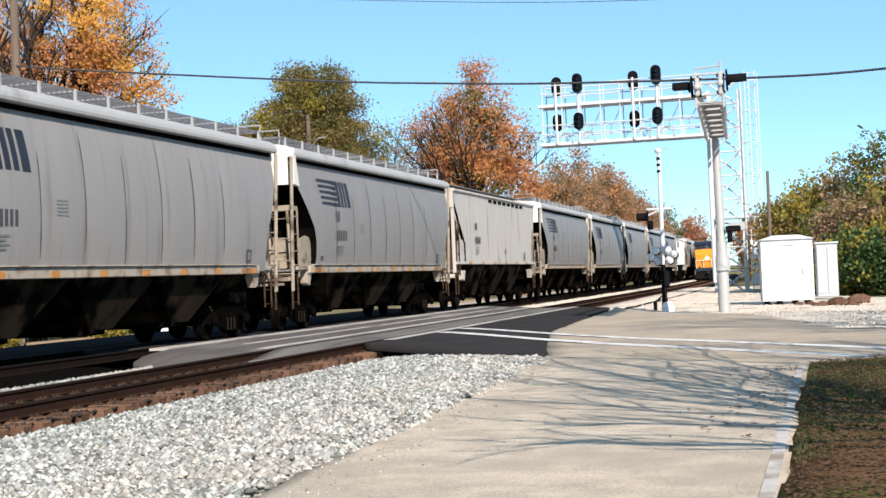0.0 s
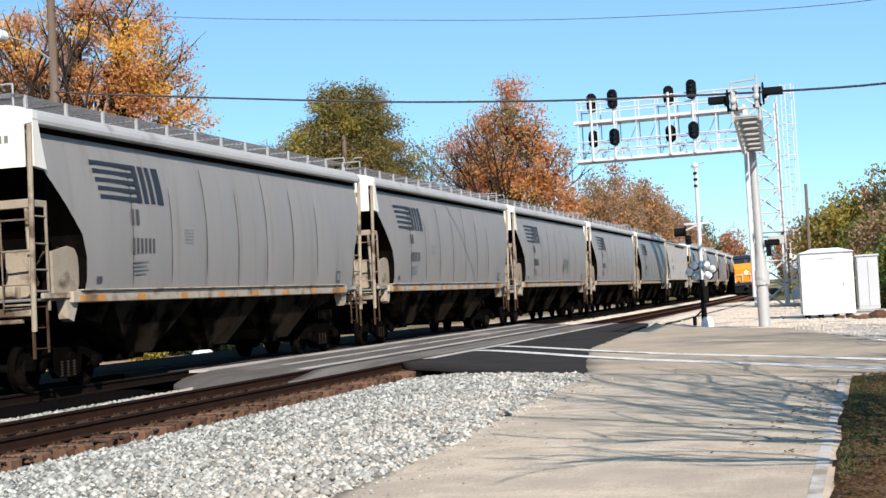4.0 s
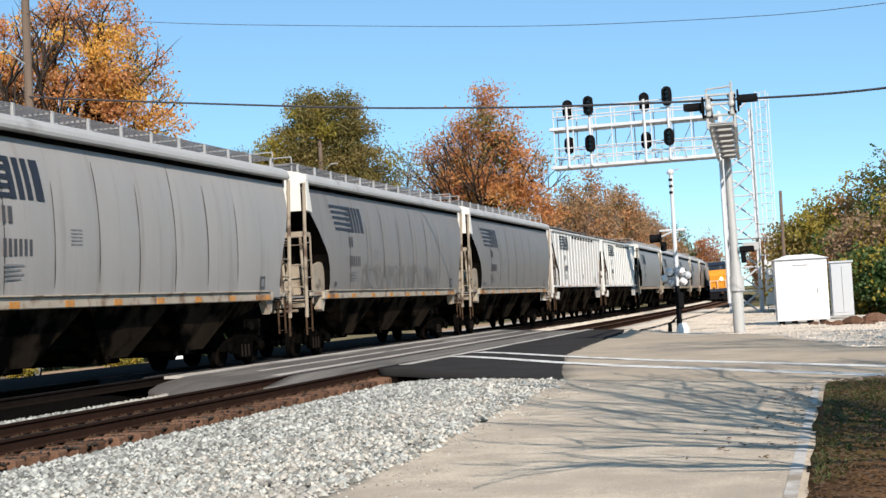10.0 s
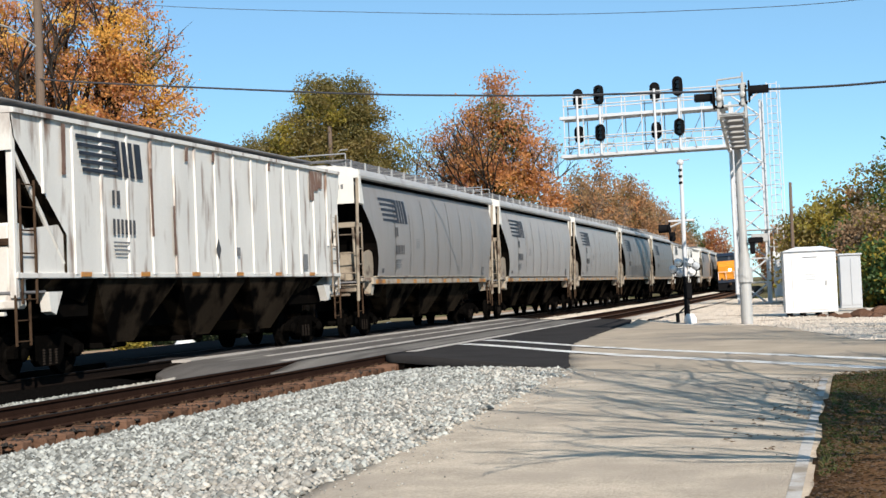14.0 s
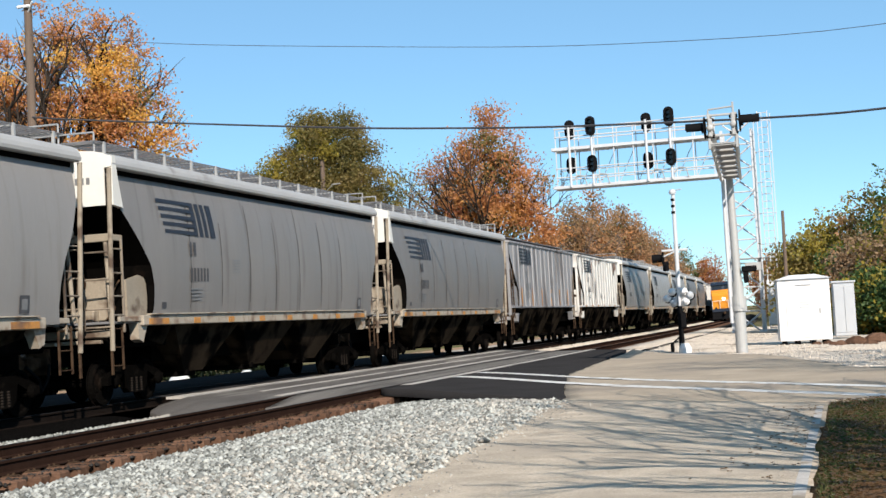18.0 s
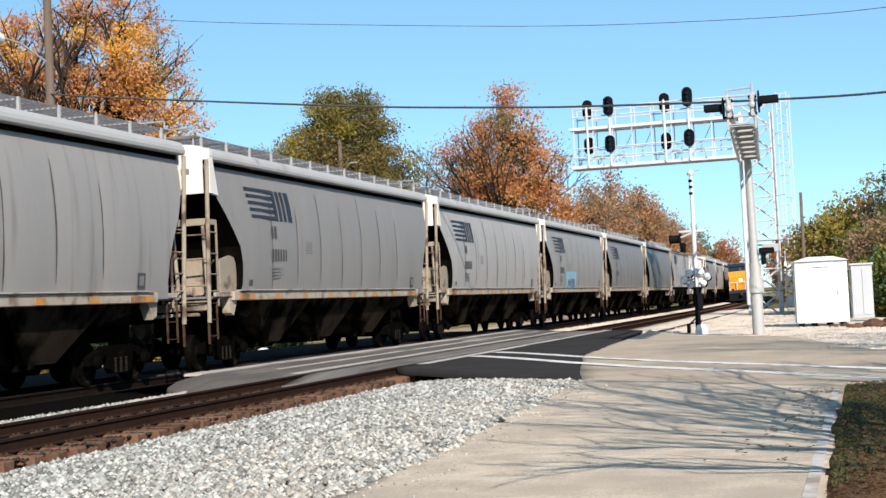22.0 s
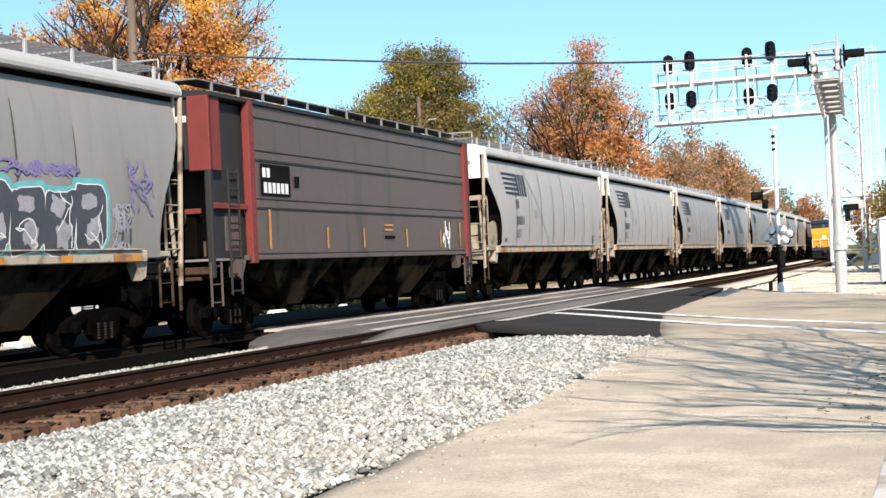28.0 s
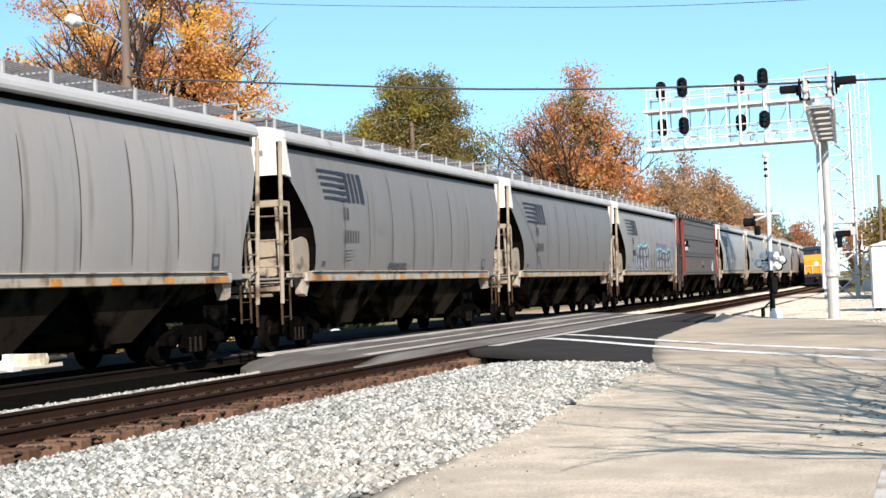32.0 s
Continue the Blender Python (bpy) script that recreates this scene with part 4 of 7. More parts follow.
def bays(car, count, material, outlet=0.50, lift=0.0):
    """Discharge hoppers that narrow towards their outlet gates, round a core coloured near black for the shade there.
    """
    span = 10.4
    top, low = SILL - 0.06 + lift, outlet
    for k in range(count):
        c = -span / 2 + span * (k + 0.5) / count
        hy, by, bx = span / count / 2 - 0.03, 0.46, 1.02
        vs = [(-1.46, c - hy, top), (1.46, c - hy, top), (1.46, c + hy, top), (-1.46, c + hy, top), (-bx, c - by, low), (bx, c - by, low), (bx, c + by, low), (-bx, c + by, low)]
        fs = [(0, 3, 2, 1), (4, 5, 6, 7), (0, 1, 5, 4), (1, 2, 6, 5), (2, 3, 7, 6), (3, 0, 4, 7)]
        bay = part("hopper_bay", Shape().add(vs, fs), material, car, "grimy brown discharge hopper with black patches for shade")
        part("outlet_gate", Shape().box((0, c, low - 0.05), (1.7, 0.96, 0.12), 0.02).tube((-1.05, c - 0.3, low), (1.05, c - 0.3, low), 0.03).box((0.98, c - 0.3, low), (0.12, 0.16, 0.16), 0.02), M_SHADE_GRIME, bay, "grimy, shade-dark sliding outlet gate")
    part("underframe", Shape().box((0, 0, 0.98), (1.5, span - 0.8, 0.46), 0.03), M_SHADE_GRIME, car, "near-black core added for the shade between the bays")
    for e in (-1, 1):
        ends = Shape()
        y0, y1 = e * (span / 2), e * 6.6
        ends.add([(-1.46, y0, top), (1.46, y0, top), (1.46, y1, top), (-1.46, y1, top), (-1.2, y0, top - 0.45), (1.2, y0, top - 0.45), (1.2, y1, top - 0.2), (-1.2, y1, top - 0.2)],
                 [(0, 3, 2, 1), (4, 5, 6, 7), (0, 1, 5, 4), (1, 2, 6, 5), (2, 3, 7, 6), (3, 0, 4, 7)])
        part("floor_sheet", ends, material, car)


def marks(car, x, cells, material, name, label, lean=0.0):
    """Painted patches on a side at x: cells of (y0, y1, z0, z1) as thin plates."""
    for y0, y1, z0, z1 in cells:
        n = max(1, round((z1 - z0) / 0.12))
        vs = []
        for k in range(n + 1):
            z, dy = z0 + (z1 - z0) * k / n, lean * k / n
            vs += [(x(z), y0 + dy, z), (x(z), y1 + dy, z)]
        part(name, Shape().add(vs, [(2 * k, 2 * k + 1, 2 * k + 3, 2 * k + 2) for k in range(n)]), material, car, label, fix=False)


def slanted(car, x, y0, y1, z0, z1, lean, material, name, label):
    """A painted patch whose sides lean, following the bulge of the side."""
    n = max(2, round((z1 - z0) / 0.10))
    vs = []
    for k in range(n + 1):
        z, dy = z0 + (z1 - z0) * k / n, lean * k / n
        vs += [(x(z), y0 + dy, z), (x(z), y1 + dy, z)]
    part(name, Shape().add(vs, [(2 * k, 2 * k + 1, 2 * k + 3, 2 * k + 2) for k in range(n)]), material, car, label, fix=False)


def logo(car, side, y, z, long=1.0, tall=1.0):
    """The owner's mark: five bars staggered at the left and plain slanted blocks, 2.7 m long and 0.76 m high at unit size."""
    for n in range(5):
        zz = z + (0.05 + n * 0.168) * tall
        left = 0.055 * (4 - n)
        marks(car, side, [(y + left * long, y + 1.60 * long, zz - 0.042 * tall, zz + 0.042 * tall)], M_BLUE, "logo_bar", "dark blue painted bar")
    up = z + 0.76 * tall
    for a, b in ((1.58, 1.76), (1.84, 2.02), (2.10, 2.27), (2.36, 2.62)):
        slanted(car, side, y + a * long, y + b * long, z - 0.01, up, -0.10 * long, M_BLUE, "logo_block", "dark blue slanted block")


def mark_bars(car, side, y, z, material=None):
    """Owner's initials, number and small stencils as plain bars."""
    material = material or M_INK
    marks(car, side, [(y + 0.17 * k, y + 0.17 * k + d, z, z + 0.28) for k, d in ((0, 0.10), (1, 0.13))], material, "mark_bar", "dark painted bar")
    for k in range(6):
        marks(car, side, [(y + 0.155 * k, y + 0.155 * k + 0.095, z - 0.54, z - 0.26)], material, "mark_bar", "dark painted bar")
    for k in range(4):
        marks(car, side, [(y + 0.02 * k, y + 0.62 - 0.09 * (k % 2), z - 0.72 - 0.075 * k, z - 0.685 - 0.075 * k)], M_STENCIL, "stencil_bar", "faded stencil bar")


LIFT = 0.18          # the bulging cars carry their side sills this much higher


def round_side(z):
    """Half width of the bulging body at a height."""
    t = (z - 2.82) / 1.62
    return 1.672 - 0.155 * t * t - (0.045 * max(0.0, t) ** 4)


def near_inset(z):
    return piecewise(z, [(1.58, 1.46), (1.9, 1.54), (2.3, 1.52), (2.7, 1.38), (3.2, 0.90), (3.8, 0.28), (4.2, 0.10), (4.5, 0.0)])


def far_inset(z):
    return piecewise(z, [(1.58, 0.78), (1.9, 0.84), (2.3, 0.80), (2.7, 0.66), (3.2, 0.36), (3.8, 0.10), (4.5, 0.0)])


FAR_END = BODY + 0.20


def body_end(e, z):
    return -(BODY - near_inset(z)) if e < 0 else FAR_END - far_inset(z)


ROOF_EDGE = [(1.44, 4.51), (1.60, 4.505), (1.645, 4.53), (1.655, 4.59), (1.63, 4.67), (1.57, 4.745), (1.46, 4.80), (1.25, 4.845), (0.85, 4.88), (0.3, 4.90)]


def round_hopper(paint, label):
    """Grey covered hopper with bulging sides."""
    car = thing("hopper_car", label, "railway car", "cars of the train")
    zs = [1.58, 1.66, 1.78, 1.9, 2.1, 2.3, 2.5, 2.7, 2.95, 3.2, 3.5, 3.8, 4.1, 4.3, 4.42]
    panels = 8
    vs, fs = [], []
    # upright side sheets, each bulging a little between its seams; the end sheets follow the curved end
    inner = 6.20
    fine = [None]
    for p_ in range(panels):
        for q in (0.0, 0.07, 0.28, 0.5, 0.72, 0.93):
            fine.append(-inner + 2 * inner * (p_ + q) / panels)
    fine += [inner, None]
    grid = {}
    for sx in (-1, 1):
        for j, z in enumerate(zs):
            for i, y in enumerate(fine):
                dish = 0.0 if y is None else (0.0, 0.007, 0.019, 0.024, 0.019, 0.007)[(i - 1) % 6]
                if y is None:
                    y = body_end(-1 if i == 0 else 1, z)
                grid[sx, j, i] = len(vs)
                vs.append((sx * (round_side(z) - 0.022 + dish * min(1, max(0, 4.4 - z) * 2)), y, z))
    m = len(fine)
    for sx in (-1, 1):
        for j in range(len(zs) - 1):
            for i in range(m - 1):
                q = [grid[sx, j, i], grid[sx, j, i + 1], grid[sx, j + 1, i + 1], grid[sx, j + 1, i]]
                fs.append(tuple(q if sx > 0 else q[::-1]))
    # black end sheets: the dark of the open car end is put into their colour
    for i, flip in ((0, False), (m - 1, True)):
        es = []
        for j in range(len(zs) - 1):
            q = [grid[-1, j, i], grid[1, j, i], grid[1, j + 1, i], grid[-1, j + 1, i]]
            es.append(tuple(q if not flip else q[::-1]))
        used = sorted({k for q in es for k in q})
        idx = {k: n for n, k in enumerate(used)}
        part("end_slope_sheet", Shape().add([vs[k] for k in used], [tuple(idx[k] for k in q) for q in es]), M_SHADE_GRIME, car, "end slope sheet, black for the dark open end", fix=False)
    part("body", Shape().add(vs, fs), paint, car, fix=False, smooth=True)
    # dirt-filled seams between the side sheets
    for k in range(1, panels):
        lo, hi = 1.66 + 0.10 * ((k * 5) % 4), 4.36 - 0.16 * ((k * 7) % 5)
        zz = [lo + (hi - lo) * j / 10 for j in range(11)]
        sv, sf = [], []
        for j, z in enumerate(zz):
            w = 0.024 * (0.3 if j in (0, 10) else 0.75 + 0.5 * noise.noise((k * 3.1, j * 0.7, 8)))
            y = -inner + 2 * inner * k / panels + 0.012 * noise.noise((k, j * 0.6, 3))
            sv += [(round_side(z) - 0.012, y - w, z), (round_side(z) - 0.012, y + w, z)]
        for j in range(10):
            sf.append((2 * j, 2 * j + 1, 2 * j + 3, 2 * j + 2))
        part("panel_seam", Shape().add(sv, sf), M_SEAM, car, "dark seam between side sheets", fix=False)
    # rounded overhanging roof edge; a near-black strip under it paints in its shade
    sec = ROOF_EDGE + [(-a, b) for a, b in ROOF_EDGE[::-1]]
    roof = part("roof", Shape().prism([(b, a) for a, b in sec], 1, -BODY - 0.02, FAR_END + 0.02), M_ROOF, car)
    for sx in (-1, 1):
        part("eave_recess", Shape().box((sx * 1.455, 0.1, 4.465), (0.06, 15.7, 0.10)), M_SHADE_GRIME, roof, "near-black strip for the shade under the roof edge")
    for k in range(5):
        part("roof_hatch", Shape().box((0, -5.6 + 2.8 * k, 4.95), (0.66, 2.72, 0.12), 0.03), M_ROOF, roof, "long trough hatch cover")
    # grating walkways on posts along both roof edges
    for sx in (-1, 1):
        bd = Shape().grating(min(sx * 0.5, sx * 1.29), max(sx * 0.5, sx * 1.29), -7.55, 7.75, 5.03, 0.022, 8, 25, 0.028)
        board = part("running_board", bd, M_GRATE, car, "galvanised grating walkway on posts")
        for k in range(13):
            y = -7.5 + 15.2 * k / 12
            post = Shape().box((sx * 1.31, y, 4.93), (0.05, 0.07, 0.26), 0.006).box((sx * 0.9, y, 5.02), (0.78, 0.05, 0.025))
            part("board_post", post, M_POST, board, "pale steel walkway post")
    for e in (-1, 1):
        ye = -BODY if e < 0 else FAR_END
        cw = Shape().grating(-1.3, 1.3, min(ye, ye - e * 0.5), max(ye, ye - e * 0.5), 5.034, 0.022, 5, 6, 0.028)
        part("cross_walk", cw, M_GRATE, car, "grating across the car end")
        rail = Shape()
        for x in (-1.25, 1.25):
            rail.tube((x, ye - e * 0.05, 4.82), (x, ye - e * 0.05, 5.22), 0.018, n=6)
        rail.tube((-1.25, ye - e * 0.05, 5.22), (1.25, ye - e * 0.05, 5.22), 0.018, n=6)
        part("end_handrail", rail, M_POST, car, "pale pipe rail over the car end")
        # white upper end sheet up to the roof line, and corner strips
        top = [(a, b) for a, b in ROOF_EDGE[2:]]
        outline = [(3.80, 1.49), (4.51, 1.49)] + [(b, a) for a, b in top] + [(b, -a) for a, b in top[::-1]] + [(4.51, -1.49), (3.80, -1.49)]
        part("end_panel", Shape().prism(outline, 1, ye + e * 0.022, ye + e * 0.05), M_WHITE_END, car, "white painted end sheet")
        for z, n in ((4.50, 2), (4.28, 6)):
            for k in range(n if e < 0 else 0):
                part("mark_bar", Shape().box((0.52 + 0.125 * k, ye + e * 0.052, z), (0.075, 0.006, 0.13)), M_STENCIL, car, "faded bar on the end sheet")
        for sx in (-1, 1):
            if e < 0:
                part("corner_strip", Shape().prism([(ye - e * 0.10, 4.74), (ye + e * 0.03, 4.74), (ye + e * 0.03, 3.80), (ye - e * 0.34, 3.76), (ye - e * 0.16, 4.40)], 0, sx * 1.56, sx * 1.652), M_WHITE_END, car, "white corner sheet")
            post = part("corner_post", Shape().tube((sx * 1.49, ye, 1.05), (sx * 1.60, ye + e * 0.06, 4.50), 0.047, n=10), M_CREAM, car, "cream pipe post at the car corner")
            part("post_foot", Shape().box((sx * 1.475, ye, 0.86), (0.04, 0.07, 0.54), 0.01), M_RUSTY, post, "dull tan stirrup")
            lad = Shape().box((sx * 1.50, ye - e * 0.47, 2.28), (0.045, 0.045, 1.78), 0.008)
            for z in (1.72, 2.08, 2.52, 2.98):
                lad.tube((sx * 1.50, ye - e * 0.47, z), (sx * 1.52, ye, z), 0.018, n=6)
            part("end_ladder", lad, M_LADDER, car, "dull tan side ladder")
            grab = Shape()
            for z in (1.50, 1.84, 2.40, 2.92):
                grab.tube((sx * 1.50, ye + e * 0.04, z), (sx * 0.98, ye + e * 0.08, z), 0.018, n=6)
            grab.box((sx * 0.98, ye + e * 0.08, 2.2), (0.018, 0.018, 1.5))
            part("grab_iron", grab, M_LADDER, car, "pale end grab irons")
            part("end_leg", Shape().tube((sx * 1.44, ye - e * 0.08, 1.6), (sx * 1.36, ye - e * 0.12, 3.16), 0.04, n=8), M_CREAM, car, "cream frame leg")
            if e > 0:
                continue
            plate = [(-6.40, 1.62), (-7.12, 1.62), (-7.14, 2.40), (-6.62, 2.50), (-6.42, 2.46), (-6.33, 2.34), (-6.30, 2.10), (-6.32, 1.84)]
            # the far-side plate is cream too; black puts its shade into the colour
            part("shear_plate", Shape().prism(plate, 0, sx * 1.40, sx * 1.46), M_CREAM if sx > 0 else M_SHADE_GRIME, car, "shear plate at the body end, cream near, black for shade on the far side")
        part("end_frame", Shape().box((0, ye - e * 0.10, 3.20), (2.9, 0.07, 0.15), 0.01).box((1.46, ye - e * 0.30, 3.20), (0.06, 0.5, 0.12), 0.01), M_CREAM, car, "cream cross frame")
        part("brake_cabinet", Shape().box((0.98, e * 7.36, 2.04), (0.55, 0.10, 0.82), 0.02).box((0.75, e * 7.5, 1.72), (0.5, 0.25, 0.25), 0.03), M_CREAM if e < 0 else M_SHADE_GRIME, car, "air-brake plate and valves")
        hose = Shape().pipe([(1.35, e * 7.2, 2.4), (1.28, e * 7.45, 2.1), (1.40, e * 7.5, 1.85), (1.2, e * 7.6, 1.55), (0.6, e * 7.7, 1.50)], 0.022, 6)
        part("brake_pipe", hose, M_RUSTY, car, "bent rusty brake pipe")
        part("reservoir", Shape().lathe((-0.75, e * 7.4, 1.85), 0, [(-0.45, 0.10), (-0.40, 0.2), (0.40, 0.2), (0.45, 0.10)], 14), M_SHADE_GRIME, car, "grimy air reservoir")
    for sx in (-1, 1):
        part("side_sill", Shape().box((sx * 1.55, 0, 1.425 + LIFT), (0.10, 13.5, 0.20), 0.015), M_SILL, car)
        part("sill_ledge", Shape().box((sx * 1.58, 0, 1.545 + LIFT), (0.14, 13.0, 0.025), 0.008), M_SILL, car)
        part("sill_stringer", Shape().box((sx * 1.52, 0, 1.46 + LIFT), (0.06, 15.2, 0.10), 0.01), M_SILL, car)
    for k in range(8):
        wd = 0.85 if k in (0, 7) else 0.30
        part("reflector", Shape().box((1.605, -6.1 + 12.2 * k / 7, 1.40 + LIFT), (0.012, wd, 0.12), 0.003), M_YELLOW, car, "orange-yellow reflective strip")
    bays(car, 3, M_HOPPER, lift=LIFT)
    common_parts(car, M_SILL, M_CREAM, lift=LIFT)
    side = lambda z: round_side(z) + 0.008
    logo(car, side, -6.0, 3.36, 1.0, 0.92)
    mark_bars(car, side, -4.72, 2.94)
    marks(car, side, [(-6.0, -5.8, 1.84, 1.96), (5.9, 6.2, 1.78, 2.08)], M_INK, "stencil_box", "black stencil box")
    side2 = lambda z: round_side(z) + 0.012
    marks(car, side2, [(5.96, 6.14, 1.84, 2.02)], M_STENCIL, "stencil_box", "faded stencil box")
    for k in range(5):
        marks(car, side, [(-2.6, -2.2, 2.62 + 0.065 * k, 2.645 + 0.065 * k)], M_STENCIL, "stencil_bar", "faded stencil bar")
    return car


def flat_hopper(paint, label, ribs=15, deep=0.035, slots=False, smooth=False, dark_end=False, gold=False, named=True):
    """Ribbed covered hopper with flat sides and open slanting ends."""
    car = thing("hopper_car", label, "railway car", "cars of the train")
    hw = 1.50
    low = 1.80
    near = lambda z: piecewise(z, [(low, 1.62), (2.5, 1.62), (4.1, 0.08), (4.5, 0.0)])
    far = lambda z: piecewise(z, [(low, 0.95), (2.5, 0.95), (3.9, 0.08), (4.5, 0.0)])
    zs = [low, 2.1, 2.5, 2.9, 3.3, 3.7, 4.1, 4.2, 4.52]
    vs, fs, cols = [], [], 24
    g = {}
    for sx in (-1, 1):
        for j, z in enumerate(zs):
            y0, y1 = -BODY + near(z), BODY + 0.1 - far(z)
            for i in range(cols + 1):
                g[sx, j, i] = len(vs)
                bow = 0.012 * noise.noise((i * 0.7, z, sx))
                vs.append((sx * (hw + bow), y0 + (y1 - y0) * i / cols, z))
    for sx in (-1, 1):
        for j in range(len(zs) - 1):
            for i in range(cols):
                q = [g[sx, j, i], g[sx, j, i + 1], g[sx, j + 1, i + 1], g[sx, j + 1, i]]
                fs.append(tuple(q if sx > 0 else q[::-1]))
    # end sheets take the shade-darkened bay colour instead of the body paint
    for i, flip in ((0, False), (cols, True)):
        es = []
        for j in range(len(zs) - 1):
            q = [g[-1, j, i], g[1, j, i], g[1, j + 1, i], g[-1, j + 1, i]]
            es.append(tuple(q if not flip else q[::-1]))
        used = sorted({k for q in es for k in q})
        idx = {k: n for n, k in enumerate(used)}
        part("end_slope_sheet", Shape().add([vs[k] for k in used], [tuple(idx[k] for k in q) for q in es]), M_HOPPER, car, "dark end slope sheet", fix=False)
    for j, flip in ((0, True), (len(zs) - 1, False)):
        for i in range(cols):
            q = [g[-1, j, i], g[1, j, i], g[1, j, i + 1], g[-1, j, i + 1]]
            fs.append(tuple(q if not flip else q[::-1]))
    part("body", Shape().add(vs, fs), paint, car, fix=False)
    sec = [(1.50, 4.50), (1.57, 4.50), (1.57, 4.58), (0.9, 4.70), (0.3, 4.74), (-0.3, 4.74), (-0.9, 4.70), (-1.57, 4.58), (-1.57, 4.50), (-1.50, 4.50)]
    roof = part("roof", Shape().prism([(b, a) for a, b in sec], 1, -BODY - 0.02, BODY + 0.02), paint, car)
    for k in range(8):
        part("roof_hatch", Shape().lathe((0, -6.3 + 1.8 * k, 4.72), 2, [(0, 0.36), (0.10, 0.36), (0.14, 0.30)], 16), paint, roof, "round roof hatch")
    for e in (-1, 1):
        wk = part("running_board", Shape().box((e * 0.75, 0, 4.84), (0.5, 14.6, 0.03), 0.006), M_GRATE, roof, "grating walkway")
    if not smooth:
        for sx in (-1, 1):
            for k in range(ribs):
                y = -6.9 + 13.8 * k / (ribs - 1)
                room = BODY - abs(y)
                cut = 1.62 if y < 0 else 0.95
                lo = low if room > cut else 2.5 + (cut - room) * 1.6 / cut
                wide = 0.055 if k % 2 == 0 else 0.045
                sh = Shape().prism([(y - wide, sx * hw), (y - wide * 0.6, sx * (hw + deep)), (y + wide * 0.6, sx * (hw + deep)), (y + wide, sx * hw)][::1], 2, lo, 4.50)
                sh.v = [(p[1], p[0], p[2]) for p in sh.v]
                part("rib", sh, paint, car)
    if slots:
        for k in range(8):
            part("vent_slot", Shape().box((hw + 0.012, -1.6 + 0.92 * k, 4.36), (0.02, 0.6, 0.14), 0.004), M_BLACK, car, "dark slot under the eave")
    for e in (-1, 1):
        part("end_panel", Shape().box((0, e * (BODY + 0.012), 4.18), (2.98, 0.03, 0.62), 0.006), paint, car)
        for sx in (-1, 1):
            part("corner_post", Shape().box((sx * 1.42, e * 7.74, 2.95), (0.12, 0.12, 3.1), 0.015), paint, car)
            part("end_brace", Shape().tube((sx * 1.42, e * 7.70, 3.9), (sx * 1.42, e * 6.2, 2.0), 0.045, n=6), paint, car)
            part("end_ladder", ladder(sx * 1.49, e * 7.40, 1.30, 3.4, 0.44, 1, 6, 0.014), M_RUSTY if e < 0 else M_LADDER, car, "rusty side ladder")
            part("shear_plate", Shape().prism([(e * 6.1, 1.80), (e * 7.62, 1.80), (e * 7.62, 2.55), (e * 6.3, 2.68), (e * 6.1, 2.55)], 0, sx * 1.38, sx * 1.44), paint, car)
            part("side_sill", Shape().box((sx * 1.47, e * 3.9, 1.78), (0.09, 7.75, 0.10), 0.012), paint, car)
        part("end_frame", Shape().box((0, e * 7.74, 2.35), (2.9, 0.10, 0.12), 0.01), M_RUSTY, car)
        part("end_hood", Shape().box((0.1, e * 7.50, 1.95), (2.5, 0.5, 1.45), 0.05), paint if not dark_end else M_RUSTY, car, "boxed end over the air brake gear")
    n = 6
    for k in range(n):
        part("reflector", Shape().box((1.53, -5.6 + 11.2 * k / (n - 1), 1.80 if not gold else 2.2), (0.012, 0.36 if not gold else 0.10, 0.085 if not gold else 0.8), 0.003), M_YELLOW, car, "orange-yellow reflective strip")
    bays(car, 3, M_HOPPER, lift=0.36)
    common_parts(car, paint, paint, lift=0.1)
    side = lambda z: hw + deep + 0.007
    if named:
        logo(car, side, -5.85, 3.66, 0.95, 0.88)
    mark_bars(car, side, -4.6, 3.10, M_STENCIL if paint is M_RIBDARK else M_INK)
    if paint is M_RIBRUSTY:
        for y, tall in ((-6.35, 0.9), (5.6, 0.75), (5.9, 0.5), (6.2, 0.42), (-1.5, 0.3), (-0.2, 0.22), (2.9, 0.2)):
            slanted(car, side, y, y + (0.30 if y > 5 else 0.14), 4.46 - tall, 4.46, 0.03, M_RUSTSTREAK, "rust_patch", "brown rust patch under the eave")
        for y, z0, z1 in ((-3.05, 2.55, 3.9), (-2.1, 2.2, 3.2)):
            slanted(car, side, y, y + 0.10, z0, z1, -0.02, M_RUSTSTREAK, "rust_streak", "long brown rust streak")
        x = side(2.3)
        part("placard", Shape().add([(x, -0.13, 2.34), (x, 0.0, 2.10), (x, 0.13, 2.34), (x, 0.0, 2.58)], [(0, 1, 2, 3)]), M_INK, car, "black diamond placard", fix=False)
    marks(car, side, [(5.0, 5.3, 1.92, 2.3), (0.95, 1.15, 2.2, 2.4)], M_STENCIL, "stencil_box", "grey stencil panel")
    return car


